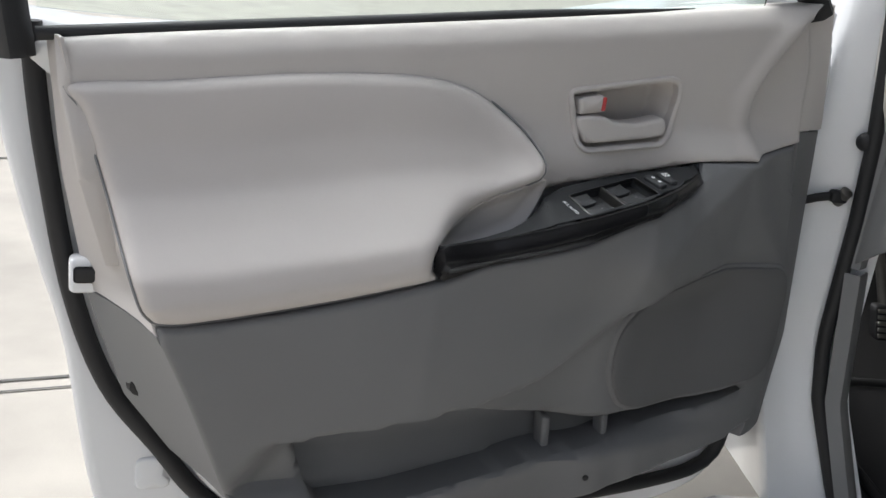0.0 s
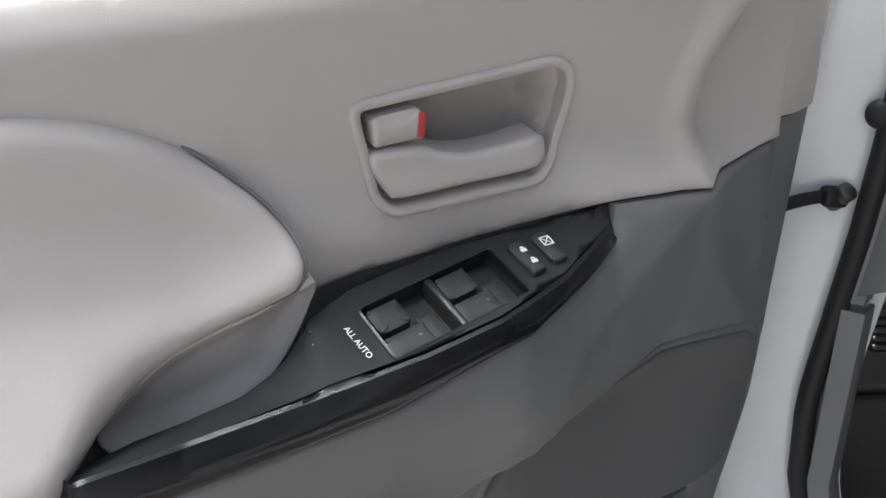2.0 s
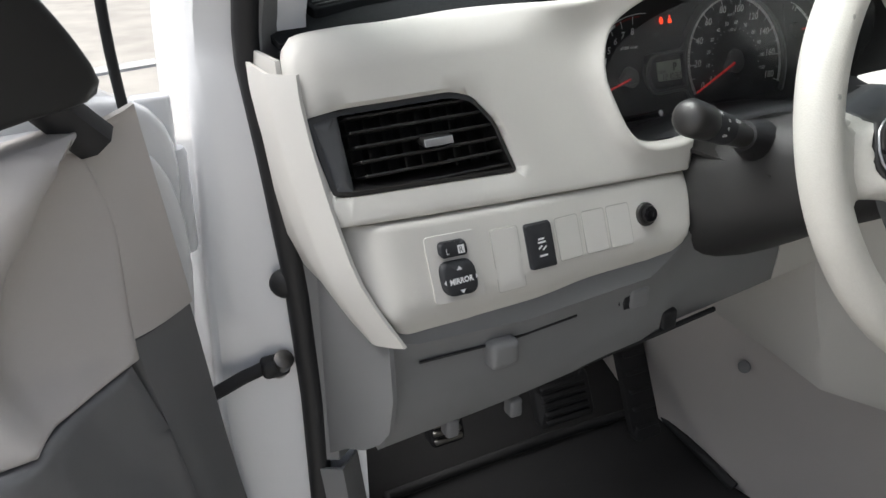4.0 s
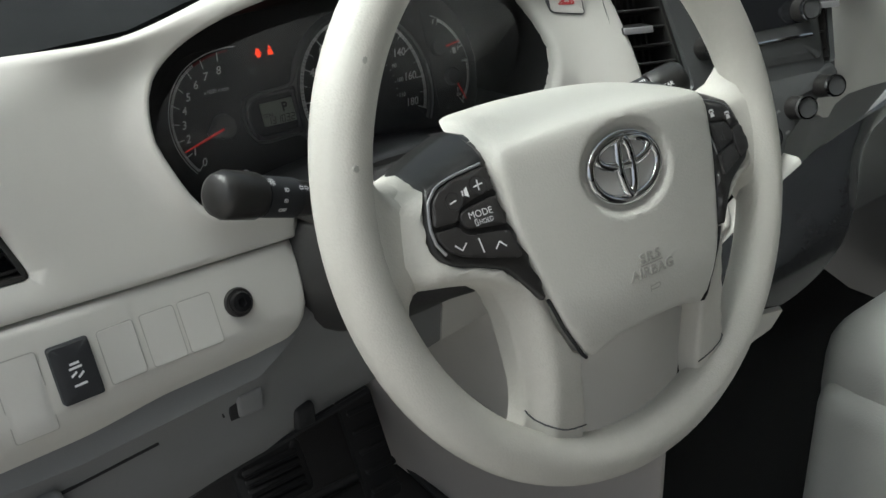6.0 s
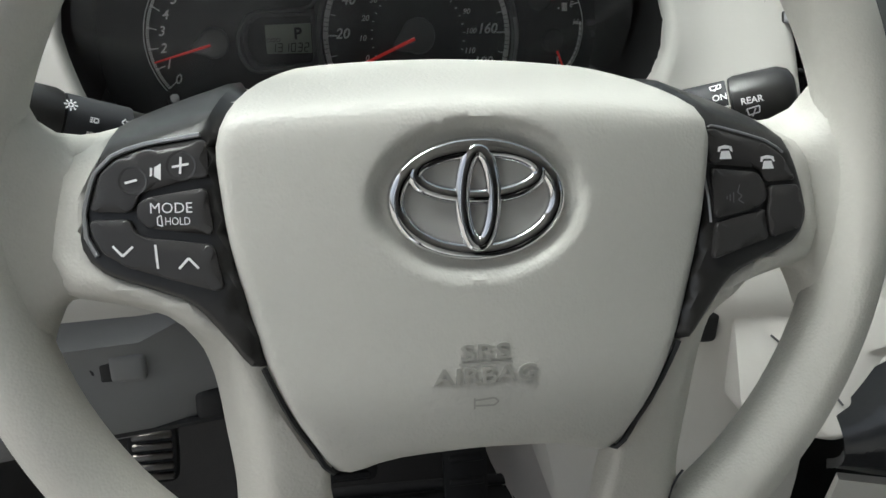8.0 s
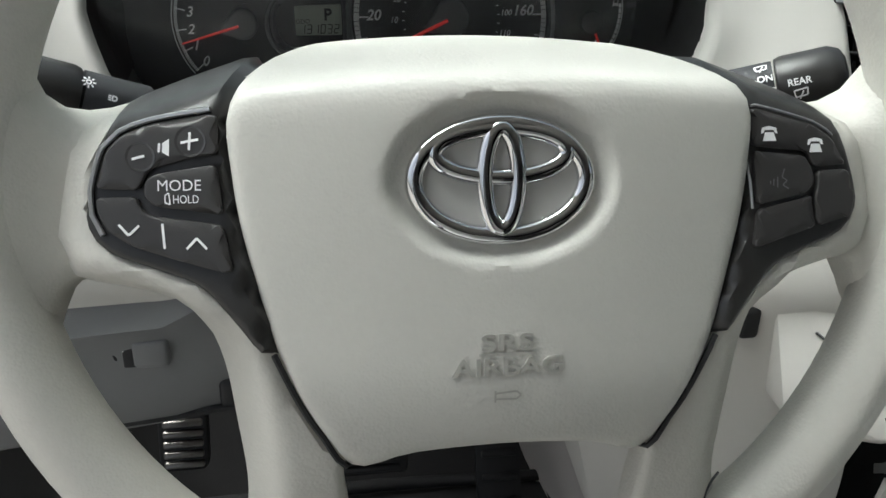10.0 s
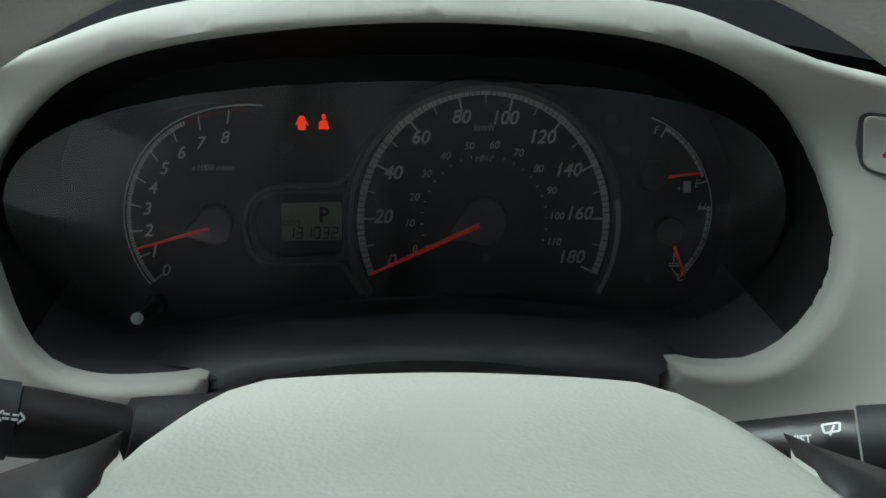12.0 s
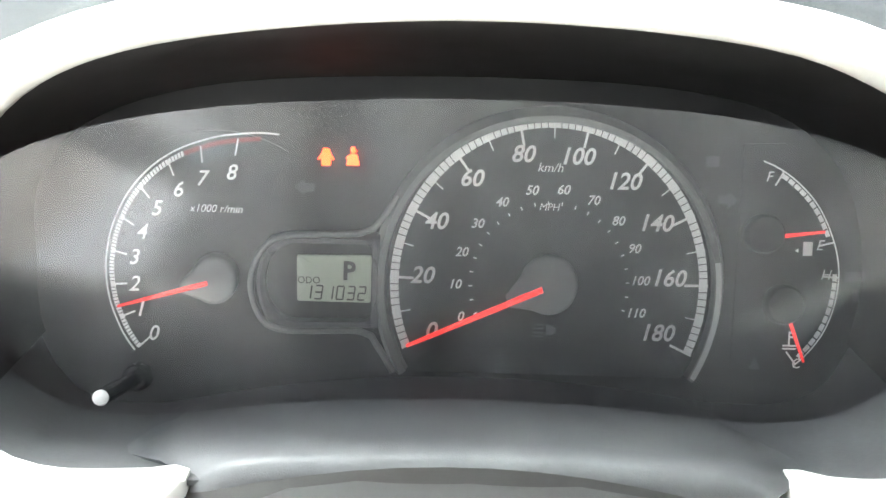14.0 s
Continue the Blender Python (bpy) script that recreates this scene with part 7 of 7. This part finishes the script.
air_vent("air_vent", rvent, on_stack, 6, (0.408, 1.15), "narrow black slatted centre air vent")
radio = part("radio", relief("radio", rounded([(0.288, 1.20), (0.392, 1.20), (0.397, 1.105), (0.30, 1.10)], 0.006), lambda a, b: 0.004, on_stack, cell=0.02, roll=0.003, depth=0.008), M_FASCIA_GREY, stack, "radio with dark screen")
part("screen", relief("screen", rounded([(0.292, 1.198), (0.385, 1.198), (0.383, 1.138), (0.303, 1.13)], 0.003), lambda a, b: 0.006, on_stack, cell=0.03, roll=0.001, depth=0.003), M_SCREEN, radio, "dark blue-black screen")
part("disc_slot", tube("disc_slot", [on_stack(0.303, 1.1205, 0.005), on_stack(0.388, 1.1265, 0.005)], 0.0016, 6), M_CHROME, radio, "bright disc slot edge")
part("key_row", bars("key_row", [((0.312 + 0.019 * k, 1.1085 + 0.001 * k), (0.324 + 0.019 * k, 1.109 + 0.001 * k)) for k in range(4)], 0.002, on_stack, 0.0045), M_GREY_PRINT, radio)


def dial_knob(x, z, r, parent, label):
    r *= 0.86
    ax = Vector((-0.40, -0.88, 0.25)).normalized()
    o = on_stack(x, z, 0.001)
    k = part("knob", turned("knob", [(r * 1.05, 0), (r, 0.004), (r * 0.95, 0.018), (r * 0.9, 0.02)], o, ax, 28), M_SATIN, parent, label)
    part("chrome_ring", turned("chrome_ring", [(r * 0.98, 0.0175), (r * 1.0, 0.019), (r * 0.95, 0.0215), (r * 0.84, 0.0215), (r * 0.82, 0.0195)], o, ax, 28), M_CHROME, k)
    part("knob_face", turned("knob_face", [(r * 0.83, 0.0195), (r * 0.81, 0.0202), (0.0, 0.0204)], o, ax, 24), M_FASCIA_GREY, k)
    return k


climate = part("climate_panel", relief("climate_panel", rounded([(0.283, 1.088), (0.408, 1.10), (0.412, 1.088), (0.352, 1.036), (0.318, 0.998), (0.298, 1.006), (0.288, 1.03)], 0.014), lambda a, b: 0.003, on_stack, cell=0.02, roll=0.004, depth=0.006), M_FASCIA_GREY, stack, "climate control panel")
dial_knob(0.327, 1.042, 0.0135, climate, "round climate knob with chrome ring")
dial_knob(0.364, 1.064, 0.0125, climate, "round climate knob with chrome ring")
dial_knob(0.3935, 1.080, 0.0120, climate, "round climate knob with chrome ring")
dial_knob(0.381, 1.147, 0.0120, radio, "round radio knob with chrome ring")
dial_knob(0.292, 1.124, 0.0115, radio, "round radio knob with chrome ring")
part("knob_ring", turned("knob_ring", [(0.0285, -0.002), (0.0285, 0.002), (0.026, 0.003), (0.02, 0.003)], on_stack(0.324, 1.040, 0.003), Vector((-0.40, -0.88, 0.25)), 32), M_FASCIA_GREY, climate)
part("climate_marks", bars("climate_marks", [((0.3445, 1.0615), (0.349, 1.064)), ((0.3435, 1.054), (0.3475, 1.0565)), ((0.337, 1.0655), (0.3405, 1.0665)), ((0.351, 1.043), (0.355, 1.045)), ((0.310, 1.058), (0.314, 1.060))], 0.0022, on_stack, 0.0035), M_DOOR_MID, climate)

far_rows = []
for k in np.linspace(0, 1, 8):
    row = []
    for x in np.linspace(0.405, 1.33, 16):
        z = 1.205 - (0.165 + 0.05 * smooth(0.42, 0.6, x)) * k - 0.03 * smooth(0.5, 1.3, x) * k
        row.append((x, 0.145 + 0.10 * smooth(0.41, 0.75, x) + 0.06 * (1 - k) - 0.03 * math.sin(k * math.pi), z))
    far_rows.append(row)
part("far_fascia", sheet("far_fascia", far_rows, 0.006), M_DASH_SMOOTH, dash, "pale beige passenger side fascia")
part("far_lower", sheet("far_lower", [[(x, 0.16 + 0.10 * smooth(0.41, 0.75, x) + 0.05 * k, 1.02 - 0.27 * k + 0.06 * smooth(0.55, 0.40, x) * k) for x in np.linspace(0.42, 1.33, 10)] for k in np.linspace(0, 1, 5)], 0.006), M_DOOR_DARK, dash, "dark grey passenger side lower panel")
for k in range(5):
    part("far_vent_slat", block("far_vent_slat", (0.60, 0.19 + 0.004 * k, 1.175 - 0.008 * k), (0.72, 0.215, 1.178 - 0.008 * k), 0.001, None, 1), M_SATIN, dash)
part("far_vent_box", block("far_vent_box", (0.59, 0.205, 1.13), (0.73, 0.25, 1.19), 0.006), M_RUBBER, dash)

# console that sweeps down from the stack, shift gate beside it
console = thing("centre_console", (0.36, 0.10, 0.88), "dark glossy centre console with pale edge trim under the stack", "console")


def edge_z(x):
    return lerp(x, [0.26, 0.29, 0.33, 0.368, 0.45, 0.60, 1.3], [0.93, 0.955, 1.0, 1.032, 1.082, 1.125, 1.13])


def con_y(x, v):
    return 0.108 - 0.42 * (x - 0.33) + 0.30 * max(0.0, x - 0.45) - 0.028 * math.sin(v * math.pi * 0.8) + 0.22 * smooth(0.385, 0.47, x) * smooth(0.0, 0.5, v)


con_rows = []
for v in np.linspace(0, 1, 14):
    row = []
    for x in np.linspace(0.262, lerp(v, [0.0, 0.38, 0.6, 0.9, 1.0], [0.44, 0.388, 0.376, 0.343, 0.333]), 16):
        z0, z1 = edge_z(x) - 0.004, 0.886 + 0.25 * max(0.0, x - 0.36)
        row.append((x, con_y(x, v), z0 + (z1 - z0) * v))
    con_rows.append(row)
part("console_face", sheet("console_face", con_rows, 0.006), M_CONSOLE, console, "glossy dark grey console face")
part("console_trim", tube("console_trim", [(x, con_y(x, 0.66) - 0.003, 0.921 + 0.58 * (x - 0.322)) for x in np.linspace(0.322, 0.362, 10)], 0.0024, 8), M_SILVER, console, "thin silver strip")
part("console_seam", tube("console_seam", [(x, con_y(x, 0.55) - 0.001, edge_z(x) + (0.89 - edge_z(x)) * 0.56) for x in np.linspace(0.275, 0.372, 12)], 0.0014, 6), M_RUBBER, console)
part("pale_edge", sheet("pale_edge", [[(x, con_y(x, 0.0) - dd, edge_z(x) + hh) for x in np.linspace(0.27, 0.352, 12)] for dd, hh in ((-0.02, 0.006), (0.0, 0.005), (0.003, 0.003), (0.004, -0.001), (0.001, -0.004))], 0.004), M_DASH_SMOOTH, console, "pale beige edge trim")
part("console_lip", sheet("console_lip", [[(x, con_y(0.34, 1.0) - 0.35 * (x - 0.34) + 0.01 * k, 0.890 + 0.25 * max(0.0, x - 0.36) - 0.010 - lerp(x, [0.25, 0.335], [0.07, 0.024]) * k) for x in np.linspace(0.266, 0.334, 8)] for k in np.linspace(0, 1, 5)], 0.006), M_DASH_SMOOTH, console, "pale beige lower lip")

part("console_edge", tube("console_edge", curve([(0.392, 0.105, 0.985), (0.402, 0.095, 1.005), (0.418, 0.09, 1.02), (0.445, 0.09, 1.035), (0.475, 0.09, 1.05), (0.56, 0.10, 1.075)], False, 0.01), 0.004, 8), M_DOOR_MID, console, "pale edge strip")

gate = thing("shift_gate", tuple(on_stack(0.25, 0.985, 0.0)), "pale beige shift gate plate with black slots", "gear selector")


def on_gate(a, b, h):
    return Vector((a, 0.150 - 0.45 * (a - 0.25) + 0.45 * (b - 0.985) - h, b))


part("plate", relief("plate", rounded([(0.205, 1.045), (0.292, 1.045), (0.298, 0.975), (0.265, 0.905), (0.21, 0.905)], 0.012), lambda a, b: 0.0, on_gate, cell=0.02, roll=0.005, depth=0.03), M_DASH_SMOOTH, gate)
for a, b, w, h in ((0.247, 1.004, 0.007, 0.006), (0.2515, 0.990, 0.008, 0.0075), (0.254, 0.9725, 0.012, 0.0065), (0.2505, 0.967, 0.006, 0.009), (0.266, 1.000, 0.005, 0.014)):
    part("slot", relief("slot", rounded([(a - w / 2, b + h / 2), (a + w / 2, b + h / 2), (a + w / 2, b - h / 2), (a - w / 2, b - h / 2)], 0.002), lambda p, q: 0.0008, on_gate, cell=0.01, roll=0.0004, depth=0.001), M_RUBBER, gate)
part("lettering", lettering("lettering", "S-D", 0.0045, on_gate, (0.2535, 0.9715), lift=0.0015), M_PRINT, gate, "white letters S and D")
part("gate_seam", tube("gate_seam", [on_gate(0.225, 0.962, 0.0005), on_gate(0.245, 0.947, 0.0005), on_gate(0.262, 0.928, 0.0005)], 0.0008, 6), M_SHROUD, gate)

seat = thing("passenger_seat", (0.85, -0.15, 0.43), "pale grey vinyl passenger seat", "seat")


def seat_block(name, lo, hi, bulge, label=""):
    me = block(name, lo, hi, min(hi[i] - lo[i] for i in range(3)) * 0.38, None, 6)
    c = [(lo[i] + hi[i]) / 2 for i in range(3)]
    for v in me.vertices:
        q = [(v.co[i] - c[i]) / ((hi[i] - lo[i]) / 2) for i in range(3)]
        if q[2] > 0.2:
            v.co.z += bulge * (1 - q[0] ** 2) * (1 - q[1] ** 2)
    return part(name, me, M_SEAT, seat, label)


seat_block("cushion", (0.545, -0.48, 0.58), (1.08, 0.165, 0.765), 0.025, "pale seat cushion")
seat_block("side_cover", (0.525, -0.5, 0.44), (0.63, 0.145, 0.685), 0.0)
seat_block("front_cover", (0.56, -0.4, 0.44), (1.08, 0.13, 0.64), 0.0)
seat_block("backrest", (0.62, -0.72, 0.62), (1.08, -0.46, 1.30), 0.0)

driver_seat = thing("driver_seat", (0.0, -0.8, 0.43), "pale grey vinyl driver seat pushed back", "seat")
part("cushion", block("cushion", (-0.24, -1.12, 0.52), (0.25, -0.62, 0.66), 0.05, None, 4), M_SEAT, driver_seat)
part("backrest", block("backrest", (-0.24, -1.34, 0.6), (0.25, -1.12, 1.25), 0.05, None, 4), M_SEAT, driver_seat)

matt = thing("floor_mat", (0, 0.3, 0.435), "black ribbed rubber floor mat in the footwell", "floor mat")
part("mat_sheet", sheet("mat_sheet", [[(x, y, z + 0.006) for x in np.linspace(-0.30, 0.22, 8)] for y, z in ((-0.5, 0.436), (0.25, 0.436), (0.44, 0.444), (0.56, 0.49))], 0.008), M_MAT, matt)
part("mat_edge", tube("mat_edge", [(-0.30, -0.4, 0.445), (-0.30, 0.25, 0.445), (-0.29, 0.45, 0.456), (-0.26, 0.565, 0.502), (0.0, 0.57, 0.504), (0.2, 0.565, 0.502), (0.22, 0.4, 0.45)], 0.008, 8), M_MAT, matt)
for k in range(9):
    part("mat_rib", block("mat_rib", (-0.25 + 0.05 * k, -0.35, 0.441), (-0.235 + 0.05 * k, 0.3, 0.4475), 0.002, None, 1), M_MAT, matt)


def pedal(name, x, y, z, w, h, label, metal=False):
    p = thing(name, (x, y + 0.05, z), label, "pedal", "foot pedals")

    def place(a, b, c):
        return Vector((x + a, y - c + 0.45 * b, z + b))

    part("pad", relief("pad", rounded([(-w / 2, h / 2), (w / 2, h / 2), (w / 2, -h / 2), (-w / 2, -h / 2)], 0.01), lambda a, b: 0.0, place, cell=0.02, roll=0.004, depth=0.012), M_RUBBER, p)
    for k in np.linspace(-h * 0.35, h * 0.35, 5):
        part("tread", block("tread", (-w * 0.4, k - 0.003, -0.002), (w * 0.4, k + 0.003, 0.004), 0.0015, place, 1), M_METAL if metal else M_RUBBER, p)
    part("arm", tube("arm", [(x, y + 0.01, z), (x, y + 0.09, z + 0.12), (x, y + 0.12, z + 0.25)], 0.009, 8), M_METAL, p)


pedal("parking_brake_pedal", -0.205, 0.50, 0.645, 0.05, 0.055, "foot parking brake pedal with worn metal tread", True)
pedal("brake_pedal", -0.02, 0.50, 0.62, 0.09, 0.06, "black rubber brake pedal")
pedal("throttle_pedal", 0.13, 0.52, 0.58, 0.05, 0.14, "black rubber throttle pedal")
tunnel = thing("side_trim", (0.22, 0.4, 0.43), "pale grey moulded tunnel side trim", "trim", kind="structure")
part("tunnel_side", sheet("tunnel_side", [[(0.262 - 0.20 * smooth(0.2, 0.75, y) * (0.35 + 0.65 * (z - 0.43) / 0.5), y, z) for y in np.linspace(0.80, 0.155, 10)] for z in np.linspace(0.91, 0.43, 8)], 0.006), M_DOOR_LIGHT, tunnel)
part("trim_stud", turned("trim_stud", [(0.009, 0), (0.009, 0.003), (0.005, 0.006)], (0.205, 0.40, 0.66), (-1, -0.3, 0.2), 14), M_DOOR_MID, tunnel)
